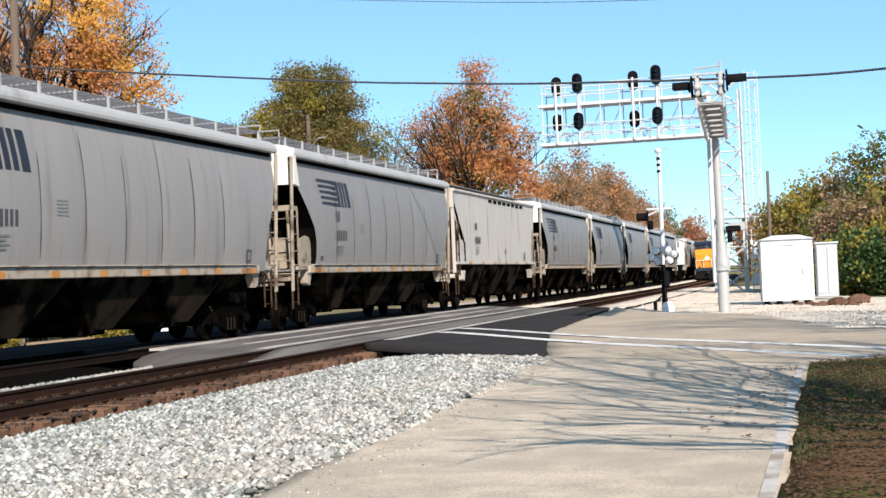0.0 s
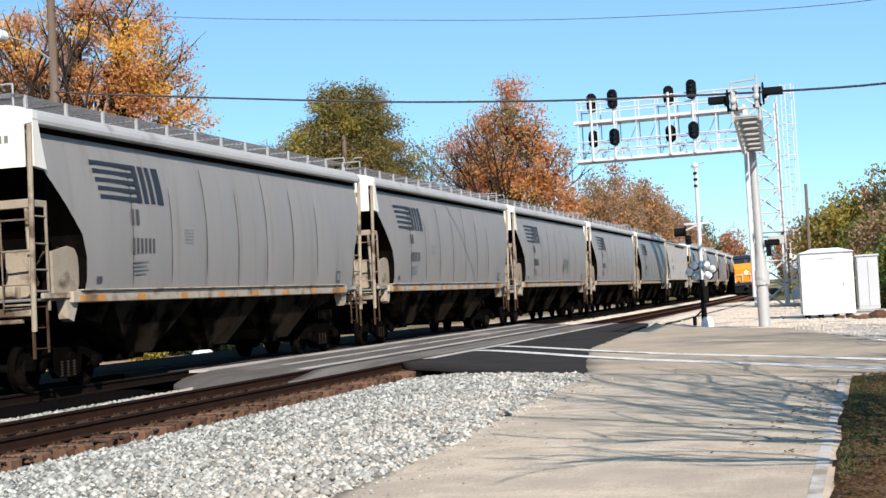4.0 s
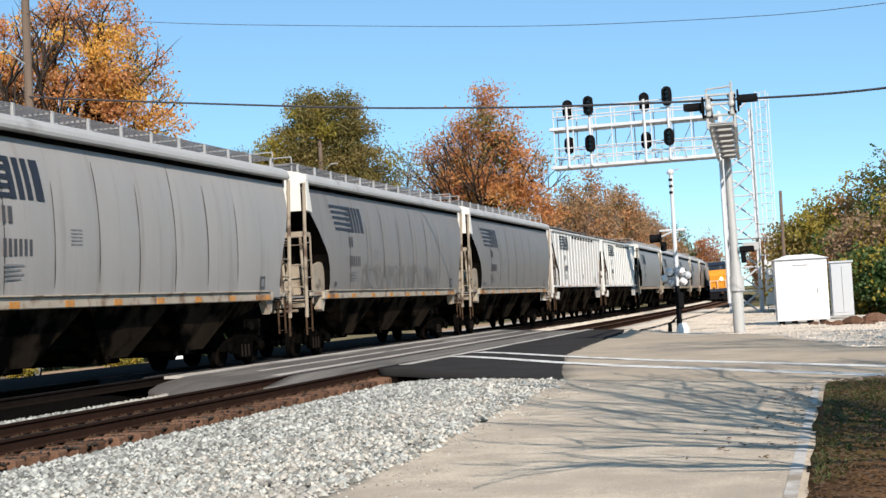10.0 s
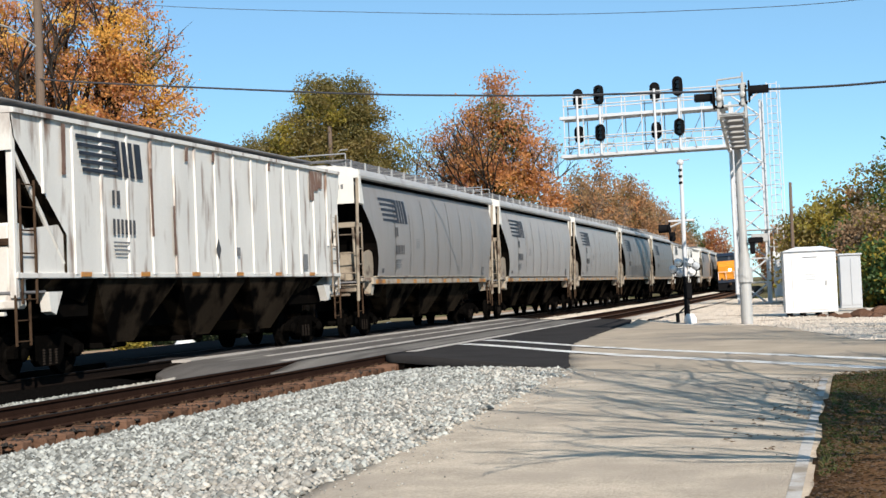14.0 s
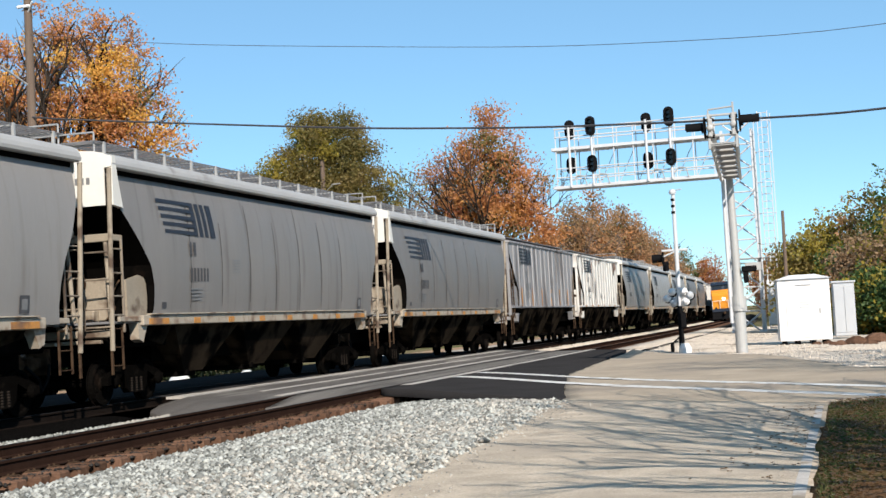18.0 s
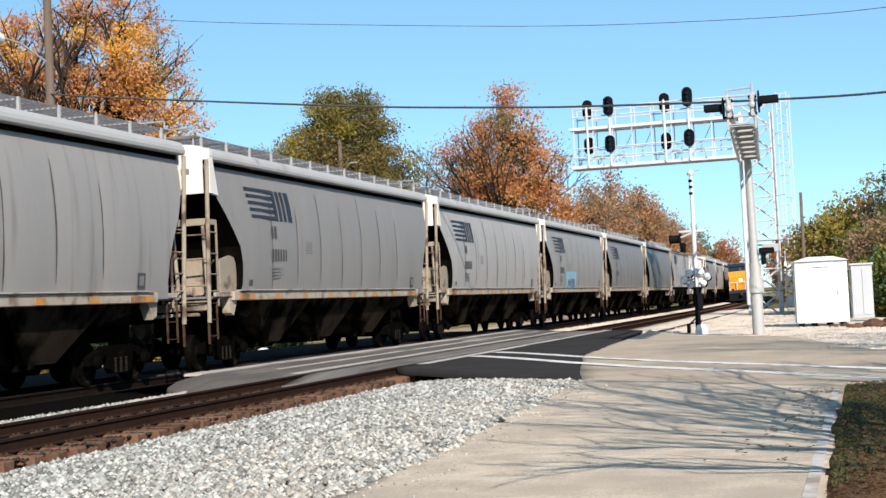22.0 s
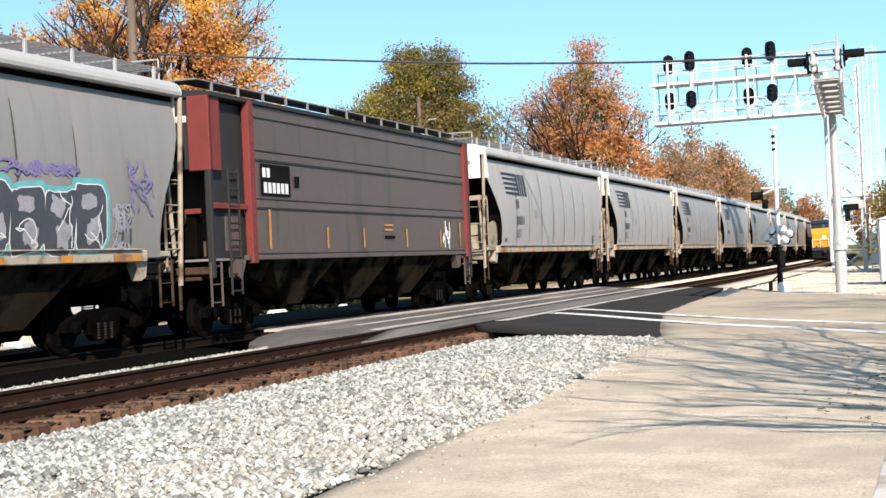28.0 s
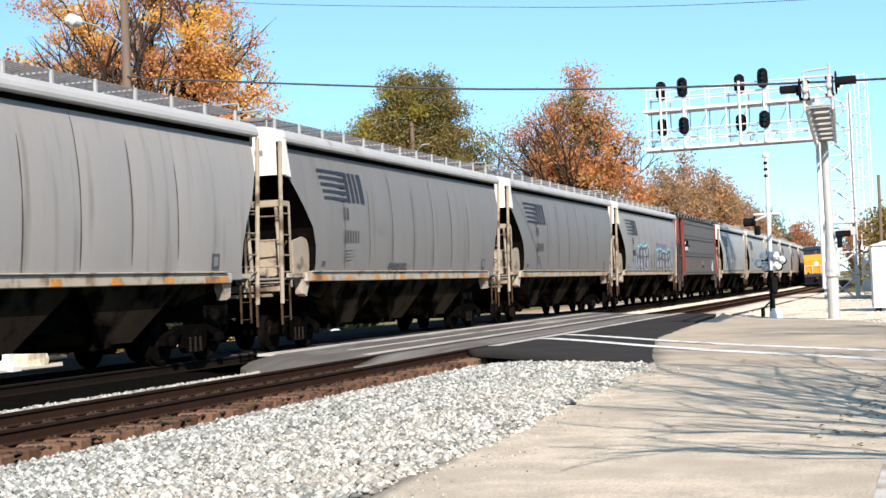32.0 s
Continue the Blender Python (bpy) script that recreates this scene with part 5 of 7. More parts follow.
def panel_hopper(label):
    """Dark hopper with seamed flat side panels and red ends."""
    car = thing("hopper_car", label, "railway car", "cars of the train")
    hw = 1.52
    part("body", Shape().box((0, 0.65, 3.12), (2 * hw, 13.3, 3.10), 0.03), M_DARKCAR, car)
    for sx in (-1, 1):
        for z in (1.60, 2.53, 2.73, 3.51, 3.72, 4.40):
            part("side_seam", Shape().box((sx * (hw + 0.008), 0.65, z), (0.025, 13.2, 0.03), 0.006), M_DARKROOF, car, "dark horizontal seam strip")
        for z in (2.63, 3.615):
            part("side_band", Shape().box((sx * (hw + 0.004), 0.65, z), (0.03, 13.2, 0.15), 0.01), M_DARKCAR, car, "raised band along the side")
        part("side_sill", Shape().box((sx * 1.50, 0.5, 1.53), (0.10, 13.8, 0.10), 0.01), M_DARKCAR, car)
        for e, y, yc in ((-1, -6.12, -7.72), (1, 7.42, 7.84)):
            part("end_post", Shape().box((sx * 1.51, y, 3.06), (0.16, 0.24, 3.3), 0.015), M_RED, car, "faded red end post")
            part("corner_post", Shape().box((sx * 1.30, yc, 3.95), (0.46, 0.12, 1.45), 0.015).box((sx * 1.49, yc - e * 0.20, 3.95), (0.08, 0.42, 1.45), 0.015), M_RED, car, "faded red corner post")
            part("corner_leg", Shape().box((sx * 1.46, yc, 2.20), (0.12, 0.12, 2.1), 0.015), M_DARKROOF, car, "dark steel corner leg")
            part("corner_sheet", Shape().box((sx * 1.36, (y + yc) / 2, 3.05), (0.06, abs(yc - y) - 0.1, 3.1), 0.01), M_DARKROOF, car, "charcoal recessed sheet")
            bolts = Shape()
            for k in range(15):
                bolts.tube((sx * 1.585, y, 1.55 + 0.21 * k), (sx * 1.60, y, 1.55 + 0.21 * k), 0.028, n=6)
            tagged(part("rivets", bolts, M_RED, car), kind="stuff")
            part("end_ladder", ladder(sx * 1.50, (y + yc) / 2 - e * (0.1 if e < 0 else 0), 0.80, 3.3, 0.42, 1, 8), M_DARKROOF, car, "dark steel ladder")
            if e < 0:
                part("cross_bar", Shape().box((sx * 1.47, -6.9, 2.55), (0.08, 1.5, 0.12), 0.015), M_RED, car, "faded red side bar")
                part("valve_box", Shape().box((sx * 1.30, -6.75, 2.05), (0.2, 0.6, 0.8), 0.03), M_DARKCAR, car, "brown valve box")
    for e in (-1, 1):
        part("end_panel", Shape().box((0, e * 7.66, 3.95), (2.3, 0.08, 1.35), 0.01), M_DARKROOF, car, "charcoal end sheet")
        for k in range(4):
            part("mark_bar", Shape().box((0.55 + 0.14 * k, e * 7.705, 4.25), (0.09, 0.01, 0.12)), M_SPRAYWHITE, car, "white painted bar")
        part("brake_cabinet", Shape().box((0.75, e * 7.6, 2.0), (0.8, 0.3, 0.9), 0.03), M_SHADE_GRIME, car, "grimy air-brake cabinet")
        part("end_frame", Shape().box((0, e * 7.80, 2.45), (2.6, 0.08, 0.10), 0.01), M_RED, car, "faded red cross bar")
    sec = [(1.52, 4.66), (1.58, 4.66), (1.58, 4.74), (0.8, 4.84), (-0.8, 4.84), (-1.58, 4.74), (-1.58, 4.66), (-1.52, 4.66)]
    roof = part("roof", Shape().prism([(b, a) for a, b in sec], 1, -7.75, 7.75), M_DARKROOF, car)
    for sx in (-1, 1):
        b = part("running_board", Shape().box((sx * 1.05, 0, 4.99), (0.55, 15.0, 0.03), 0.006), M_GRATE, roof, "grating walkway")
    for k in range(14):
        part("board_post", Shape().box((1.32, -7.2 + 14.4 * k / 13, 4.86), (0.05, 0.05, 0.26), 0.005), M_GRATE, roof)
    for e in (-1, 1):
        part("cross_walk", Shape().box((0, e * 7.55, 4.99), (2.7, 0.55, 0.03), 0.006), M_GRATE, roof)
    side = lambda z: hw + 0.024
    marks(car, side, [(-5.7, -4.30, 2.80, 3.46)], M_BLACK, "placard", "black painted panel")
    over = lambda z: hw + 0.028
    marks(car, over, [(-5.62 + 0.20 * k, -5.47 + 0.20 * k, 3.18, 3.38) for k in range(2)] + [(-5.57 + 0.20 * k, -5.42 + 0.20 * k, 2.86, 3.08) for k in range(6)], M_SPRAYWHITE, "mark_bar", "white painted bar")
    for y, z1 in ((-5.4, 2.52), (-2.5, 2.18), (-0.37, 2.18), (2.5, 2.18), (5.1, 2.18), (6.77, 2.4)):
        marks(car, side, [(y, y + 0.10, 1.70, z1)], M_YELLOW, "reflector", "orange vertical reflective strip")
    marks(car, side, [(1.0, 1.6, 2.12, 2.17), (1.0, 1.6, 2.24, 2.29)], M_YELLOW, "stencil_bar", "yellow stencil bar")
    marks(car, side, [(1.0, 1.7, 1.92, 2.0), (-4.1, -3.85, 3.02, 3.26)], M_BLACK, "stencil_bar", "black stencil bar")
    tag = Shape()
    rng = random.Random(4)
    for k in range(9):
        y = 5.35 + 0.07 * k
        z = 1.9 + rng.uniform(-0.1, 0.35)
        tag.box((hw + 0.026, y, z), (0.006, 0.05, rng.uniform(0.15, 0.5)))
    part("graffiti", tag, M_SPRAYWHITE, car, "white scrawled spray paint")
    bays(car, 3, M_HOPPER, lift=0.1)
    common_parts(car, M_DARKCAR, M_DARKCAR, dark=True, lift=0.1)
    return car


def spray(car, name, rng, y0, y1, z0, z1, material, count, thick, label, level, upright=False):
    """Scrawled strokes of spray paint that follow the bulge of the side and turn back at the edge of their patch."""
    sh = Shape()
    for k in range(count):
        y, z = rng.uniform(y0, y1), rng.uniform(z0, z1)
        a = rng.uniform(0, 6.28) if not upright else rng.choice((1.45, -1.5)) + rng.uniform(-0.25, 0.25)
        pts = []
        for n in range(10 if not upright else rng.randint(3, 6)):
            pts.append((y, z))
            a += rng.uniform(-0.8, 0.8) if not upright else rng.uniform(-0.2, 0.2)
            if not y0 < y + math.cos(a) * 0.11 < y1:
                a = math.pi - a
            if not z0 < z + math.sin(a) * 0.11 < z1:
                a = -a
            y += math.cos(a) * 0.11
            z += math.sin(a) * 0.11
        for n, ((ya, za), (yb, zb)) in enumerate(zip(pts, pts[1:])):
            d = Vector((yb - ya, zb - za))
            if d.length < 0.01:
                continue
            nv = Vector((-d.y, d.x)).normalized() * thick / 2
            q = [(ya - nv.x, za - nv.y), (yb - nv.x, zb - nv.y), (yb + nv.x, zb + nv.y), (ya + nv.x, za + nv.y)]
            sh.add([(round_side(zz) + 0.004 + level, yy, zz) for yy, zz in q], [(0, 1, 2, 3)])
    tagged(part(name, sh, material, car, label, fix=False), kind="stuff")


def blob(car, seed, y, z, w, h, material, level, name, label, square=0.6, wobble=0.12):
    """A rounded, uneven patch of paint on the bulging side."""
    n, rings = 22, 4
    vs, fs = [(round_side(z) + level, y, z)], []
    for r in range(1, rings + 1):
        for k in range(n):
            a = 2 * math.pi * k / n
            c, s_ = math.cos(a), math.sin(a)
            g = 1 + wobble * 2 * noise.noise((c * 1.6 + seed, s_ * 1.6, 3.0))
            u = math.copysign(abs(c) ** square, c) * g * w / 2 * r / rings
            v = math.copysign(abs(s_) ** square, s_) * g * h / 2 * r / rings
            vs.append((round_side(z + v) + level, y + u, z + v))
    for k in range(n):
        fs.append((0, 1 + k, 1 + (k + 1) % n))
        for r in range(rings - 1):
            a, b = 1 + r * n + k, 1 + r * n + (k + 1) % n
            fs.append((a, a + n, b + n, b))
    part(name, Shape().add(vs, fs), material, car, label, fix=False)


def letter_row(car, rng, y0, n, width, z0, z1):
    """A row of swollen sprayed shapes: teal glow, dark fill and pale grey highlights."""
    mid, tall = (z0 + z1) / 2, z1 - z0
    for k in range(n):
        y = y0 + (k + 0.5) * width
        jig, seed = rng.uniform(-0.05, 0.05), rng.uniform(0, 90)
        blob(car, seed, y, mid + jig + 0.03, width * 1.26, tall * 1.10, M_TEAL, 0.010, "graffiti_glow", "teal sprayed glow", 0.45, 0.12)
        blob(car, seed, y, mid + jig, width * 1.06, tall * 0.99, M_SPRAYWHITE, 0.013, "graffiti_outline", "white sprayed outline", 0.40, 0.12)
        blob(car, seed, y, mid + jig, width * 1.00, tall * 0.95, M_SPRAYPALE, 0.016, "graffiti_shape", "dark slate sprayed shape", 0.40, 0.12)
        for f, g, w, h in ((-0.08, 0.22, 0.50, 0.26), (0.1, -0.20, 0.46, 0.40)):
            blob(car, seed + 9 * g, y + f * width, mid + jig + g * tall, width * w, tall * h, M_SPRAYGREY, 0.019, "graffiti_highlight", "pale grey sprayed highlight", 0.7, 0.3)
        spray(car, "graffiti_stroke", rng, y - width * 0.4, y + width * 0.4, z0 + 0.06, z1 - 0.06, M_SPRAYWHITE, 2, 0.022, "thin white sprayed stroke", 0.018)


GREY_LABEL = "grey covered hopper car with bulging sides and dark discharge bays"


# cars whose body takes a darker grey, and those with a paler one
DARK_CARS, PALE_CARS = (7, 8, 14, 15, 25, 26), (9, 10, 17, 21, 22)
TAGS = {2: (1.2, 2.7, 2.10, 2.80, 12, 0.05, M_SPRAYTEAL, "a small faded green scrawl"), 26: (-1.95, -0.6, 1.66, 1.95, 16, 0.045, M_INK, "a short black scrawl"),
        8: (-3.8, 4.2, 1.72, 2.50, 120, 0.085, M_FADED, "a long faded grey scrawl")}


def build_train():
    kinds = {-7: "white", -1: "plain", 5: "slotted", 6: "pale", 12: "rusty", 13: "weathered", 16: "blue", 23: "dark", 24: "tagged"}
    cars = {}
    base = round_hopper(M_GREY, GREY_LABEL)
    rng = random.Random(11)
    for n in range(-9, 29):
        kind = kinds.get(n, "grey")
        if kind == "grey":
            ob = base if n == -9 else copy_thing(base, Matrix.Identity(4))
            if n in TAGS:
                y0, y1, z0, z1, strokes, thick, paint, words = TAGS[n]
                ob["label"] = "grey covered hopper car with " + words
                spray(ob, "graffiti_stroke", rng, y0, y1, z0, z1, paint, strokes, thick, "sprayed scrawl", 0.006, upright=n == 8)
        elif kind == "blue":
            ob = copy_thing(base, Matrix.Identity(4))
            ob["label"] = "grey covered hopper car with a light blue graffiti patch"
            vs, fs = [], []
            for r in range(9):
                zz = 1.64 + 0.86 * r / 8
                for c in range(9):
                    vs.append((round_side(zz) + 0.009, -3.5 + 2.7 * c / 8 + 0.12 * noise.noise((r, c, 4)), zz + 0.06 * noise.noise((r * 0.8, c * 0.8, 9)) * (1 if r else 0)))
            for r in range(8):
                for c in range(8):
                    fs.append((r * 9 + c, r * 9 + c + 1, r * 9 + c + 10, r * 9 + c + 9))
            part("graffiti_patch", Shape().add(vs, fs), M_SPRAYBLUE, ob, "light blue sprayed patch", fix=False)
            spray(ob, "graffiti_stroke", rng, -3.1, -1.2, 1.70, 2.15, M_INK, 9, 0.06, "black sprayed stroke", 0.009)
        elif kind == "tagged":
            ob = copy_thing(base, Matrix.Identity(4))
            ob["label"] = "grey covered hopper car with large teal graffiti"
            letter_row(ob, rng, -3.9, 4, 0.76, 1.68, 2.90)
            letter_row(ob, rng, 1.2, 5, 0.84, 1.68, 2.76)
            spray(ob, "graffiti_stroke", rng, 1.5, 4.8, 2.86, 3.12, M_SPRAYVIOLET, 26, 0.035, "violet sprayed scrawl", 0.006)
            spray(ob, "graffiti_stroke", rng, 6.1, 6.9, 2.3, 3.3, M_SPRAYVIOLET, 9, 0.03, "violet sprayed scrawl", 0.006)
            spray(ob, "graffiti_stroke", rng, -0.7, 0.9, 1.7, 2.6, M_INK, 16, 0.03, "thin black sprayed scrawl", 0.006, upright=True)
            spray(ob, "graffiti_stroke", rng, -6.0, -4.1, 1.7, 2.1, M_SPRAYGREY, 16, 0.04, "grey sprayed scrawl", 0.006)
            spray(ob, "graffiti_stroke", rng, 5.6, 6.2, 1.7, 2.5, M_SPRAYGREY, 14, 0.03, "grey sprayed scrawl", 0.006)
        elif kind == "slotted":
            ob = flat_hopper(M_RIBWHITE, "clean white ribbed hopper car with dark slots under the eave", 16, slots=True)
        elif kind == "pale":
            ob = flat_hopper(M_RIBPALE, "pale grey ribbed hopper car with dark slots under the eave", 16, slots=True)
        elif kind == "rusty":
            ob = flat_hopper(M_RIBRUSTY, "white ribbed hopper car with streaks of rust", 15)
        elif kind == "white":
            ob = flat_hopper(M_RIBWHITE, "white ribbed hopper car far along the train", 15)
        elif kind == "weathered":
            ob = flat_hopper(M_RIBDARK, "weathered grey ribbed hopper car with dirty streaks", 15, dark_end=True, gold=True)
        elif kind == "plain":
            ob = flat_hopper(M_PLAIN, "dirty white smooth-sided hopper car with rust at the ends", smooth=True, slots=True, dark_end=True, named=False)
        else:
            ob = panel_hopper("dark brown hopper car with red end posts")
        cars[n] = ob
        if n in DARK_CARS or n in PALE_CARS:
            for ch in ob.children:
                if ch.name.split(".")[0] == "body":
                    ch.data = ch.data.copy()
                    ch.data.materials[0] = M_GREYDARK if n in DARK_CARS else M_GREYPALE
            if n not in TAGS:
                ob["label"] = ("dark-toned" if n in DARK_CARS else "pale-toned") + " grey covered hopper car with bulging sides"
    return cars


CARS = build_train()


# ---- signals and boxes beside the crossing ----
GANTRY = 90.0 / 62.0


def signal_bridge():
    """Rail signal gantry: lattice mast, two-deck beam over the track, eight dark heads."""
    Y = 62.0
    g = thing("signal_gantry", "silver lattice cantilever signal gantry with eight black signal heads", "signal")
    x0, x1 = -4.72, -3.45
    for x in (x0, x1):
        for dy in (-0.5, 0.5):
            part("mast_leg", Shape().box((x, Y + dy, 4.1), (0.13, 0.13, 9.6), 0.01), M_ALU, g)
    for k in range(9):
        z = 0.1 + k * 1.02
        part("mast_brace", Shape().tube((x0, Y - 0.5, z), (x1, Y - 0.5, z + 1.0), 0.04, n=6).tube((x0, Y - 0.5, z), (x1, Y - 0.5, z), 0.035, n=6), M_ALU, g)
        part("mast_brace", Shape().tube((x1, Y + 0.5, z), (x0, Y + 0.5, z + 1.0), 0.04, n=6), M_ALU, g)
    part("foundation", Shape().box(((x0 + x1) / 2, Y, -0.45), (1.9, 1.7, 0.8), 0.05), M_CONCRETE, g, "pale concrete footing")
    # beam: chords run out over the track at -x
    xl = -12.15
    for z, r in ((7.02, 0.07), (8.72, 0.07)):
        for dy in (-0.5, 0.5):
            part("chord", Shape().box(((xl + x0) / 2, Y + dy, z), (x0 - xl, 0.14, r * 2), 0.012), M_ALU, g)
        part("deck", Shape().box(((xl + x0) / 2, Y, z - 0.05), (x0 - xl - 0.1, 0.85, 0.03), 0.004), M_ALU, g, "grating walkway")
    for z in (7.45, 7.85, 9.25, 9.62):
        part("handrail", Shape().tube((xl + 0.15, Y - 0.52, z), (x0 - 0.3, Y - 0.52, z), 0.03, n=6), M_ALU, g)
        part("handrail", Shape().tube((xl + 0.15, Y + 0.52, z), (x0 - 0.3, Y + 0.52, z), 0.03, n=6), M_ALU, g)
    for k in range(9):
        x = xl + 0.2 + k * 0.86
        for dy in (-0.5, 0.5):
            part("beam_post", Shape().box((x, Y + dy, 8.3), (0.045, 0.045, 2.6), 0.006), M_ALU, g)
        if k < 8:
            part("beam_brace", Shape().tube((x, Y + 0.5, 7.1), (x + 0.86, Y + 0.5, 8.8), 0.018, n=6), M_ALU, g)
    for k, (x, back) in enumerate(((-11.32, True), (-10.32, False), (-7.92, True), (-6.88, False))):
        up = (9.58, 9.62, 9.60, 9.72)[k]
        dn = (7.98, 7.95, 7.92, 7.95)[k]
        yy = Y - 0.62
        part("head_post", Shape().tube((x, yy, 7.0), (x, yy, up + 0.1), 0.055, n=8), M_ALU, g)
        for z in (up, dn):
            w, h = 0.225, (0.43 if z == up else 0.38)
            sy = 0.30 if back else -0.12
            outline = []
            for a in range(20):
                an = 2 * math.pi * a / 20
                c, s_ = math.cos(an), math.sin(an)
                outline.append((z + (h - w) * (1 if s_ > 0 else -1) * (abs(s_) > 1e-6) + w * s_, x + w * c))
            hd = Shape().prism(outline, 1, yy + sy - 0.03, yy + sy + 0.03)
            head = part("signal_head", hd, M_BLACK, g, "black oval signal target")
            part("head_case", Shape().box((x, yy + sy + (0.12 if not back else -0.12), z), (0.24, 0.2, 0.6), 0.03), M_BLACK, head)
            for dz in (-0.19, 0.0, 0.19):
                f = -1 if not back else 1
                hood = Shape()
                vs, fs = [], []
                for j, yb in enumerate((0.03, 0.26)):
                    for a in range(9):
                        an = math.pi * (a / 8 * 1.3 - 0.15)
                        vs.append((x + 0.095 * math.cos(an), yy + sy + f * yb, z + dz + 0.095 * math.sin(an)))
                for a in range(8):
                    fs.append((a, a + 1, 10 + a, 9 + a))
                part("hood", hood.add(vs, fs), M_BLACK, head)
                part("lens", Shape().lathe((x, yy + sy + f * 0.035, z + dz), 1, [(-0.005, 0.09), (0.005, 0.09)], 14), M_LENS, head)
        part("conduit", Shape().pipe([(x + 0.1, yy, 7.25), (x + 0.3, yy, 7.5), (x + 0.6, yy, 7.45), (x + 0.7, yy, 7.05)], 0.025, 6), M_MASTGREY, g, "grey cable loop")
    lad = ladder(-2.95, Y - 0.6, 0.3, 9.6, 0.42, 0, 30, 0.018)
    part("ladder", lad, M_ALU, g)
    cage = Shape()
    for k in range(6):
        z = 2.6 + k * 1.3
        cage.pipe([(-3.25, Y - 0.6, z), (-3.3, Y - 1.15, z), (-2.95, Y - 1.35, z), (-2.6, Y - 1.15, z), (-2.65, Y - 0.6, z)], 0.018, 5)
    for x, y in ((-3.3, Y - 1.15), (-2.95, Y - 1.35), (-2.6, Y - 1.15)):
        cage.box((x, y, 6.0), (0.03, 0.03, 6.8))
    part("ladder_cage", cage, M_ALU, g, "hooped safety cage")
    part("platform", Shape().box((-3.7, Y - 0.6, 3.35), (1.9, 0.9, 0.05), 0.01).box((-3.7, Y - 0.95, 3.0), (0.7, 0.3, 0.35), 0.02), M_MASTGREY, g)
    part("cabinet", Shape().box((-2.9, Y - 0.9, 1.45), (0.6, 0.5, 1.9), 0.03), M_WHITEBOX, g, "white equipment cabinet")
    # the plan above is drawn at 62 m; the gantry stands farther out and is larger by the same share
    far = Matrix.Translation(EYE) @ Matrix.Scale(GANTRY, 4) @ Matrix.Translation(-Vector(EYE))
    for ob in g.children_recursive:
        ob.data.transform(far)


def road_cantilever():
    """Road flasher cantilever: thick mast, truss arm reaching over the road, black hooded lamps."""
    c = thing("crossing_cantilever", "grey steel cantilever with black hooded crossing flashers", "crossing signal")
    bx, by = -3.55, 49.3
    part("mast", Shape().tube((bx, by, -0.35), (bx, by, 2.2), 0.20, 0.19, 18).tube((bx, by, 2.2), (bx - 0.05, by, 6.0), 0.15, 0.12, 18), M_MASTGREY, c)
    part("mast_collar", Shape().lathe((bx, by, 1.2), 2, [(0, 0.20), (0.0, 0.26), (0.5, 0.26), (0.5, 0.20)], 18), M_MASTGREY, c)
    part("base_plate", Shape().box((bx, by, -0.3), (0.9, 0.9, 0.1), 0.02).box((bx, by, -0.42), (1.1, 1.1, 0.25), 0.03), M_MASTGREY, c)
    part("stay_pipe", Shape().tube((bx - 0.27, by - 0.1, 0.8), (bx - 0.27, by - 0.1, 5.9), 0.06, n=10), M_ALU, c)
    part("junction_box", Shape().box((bx + 0.42, by - 0.1, 2.62), (0.5, 0.28, 0.2), 0.03).box((bx + 0.3, by - 0.1, 2.35), (0.16, 0.2, 0.4), 0.03), M_BLACK, c, "black junction box")
    ex, ey = -2.88, 38.2
    n = 7
    for dx, z in ((-0.33, 5.72), (0.33, 5.72), (-0.33, 6.45), (0.33, 6.45)):
        part("arm_chord", Shape().tube((bx + dx, by, z), (ex + dx, ey, z + 0.05), 0.05, n=8), M_MASTGREY, c)
    for k in range(n):
        f0, f1 = k / n, (k + 1) / n
        for dx in (-0.33, 0.33):
            a = (bx + (ex - bx) * f0 + dx, by + (ey - by) * f0, 5.72)
            b = (bx + (ex - bx) * f1 + dx, by + (ey - by) * f1, 6.45)
            part("arm_brace", Shape().tube(a, b, 0.03, n=6), M_MASTGREY, c)
        m = (bx + (ex - bx) * f1, by + (ey - by) * f1, 5.72)
        part("arm_tie", Shape().box(m, (0.7, 0.06, 0.06), 0.01), M_MASTGREY, c)
        m2 = (bx + (ex - bx) * (f0 + f1) / 2, by + (ey - by) * (f0 + f1) / 2, 5.76)
        part("walkway", Shape().box(m2, (0.5, abs(ey - by) / n - 0.25, 0.03), 0.005), M_GRATE, c, "dark walkway grating")
    fr = Shape()
    for dx in (-0.36, 0.36):
        fr.box((ex + dx, ey, 6.07), (0.07, 0.07, 0.95), 0.01)
    for z in (5.7, 5.95, 6.25, 6.5):
        fr.box((ex, ey, z), (0.78, 0.06, 0.06), 0.01)
    part("end_frame", fr, M_MASTGREY, c)
    part("top_bar", Shape().tube((ex - 0.36, ey, 6.66), (ex + 0.3, ey, 6.70), 0.025, n=6).tube((ex - 0.36, ey, 6.5), (ex - 0.36, ey, 6.66), 0.025, n=6).tube((ex + 0.3, ey, 6.5), (ex + 0.3, ey, 6.82), 0.03, n=6), M_MASTGREY, c)
    for dx, z, h in ((-0.32, 6.16, 0.5), (0.30, 6.22, 0.62)):
        case = part("light_case", Shape().lathe((ex + dx, ey - 0.12, z), 1, [(-0.05, 0.04), (-0.03, 0.08), (0.04, 0.10), (0.06, 0.10)], 12).box((ex + dx, ey, z), (0.13, 0.2, h), 0.03), M_MASTGREY, c, "grey lamp housing")
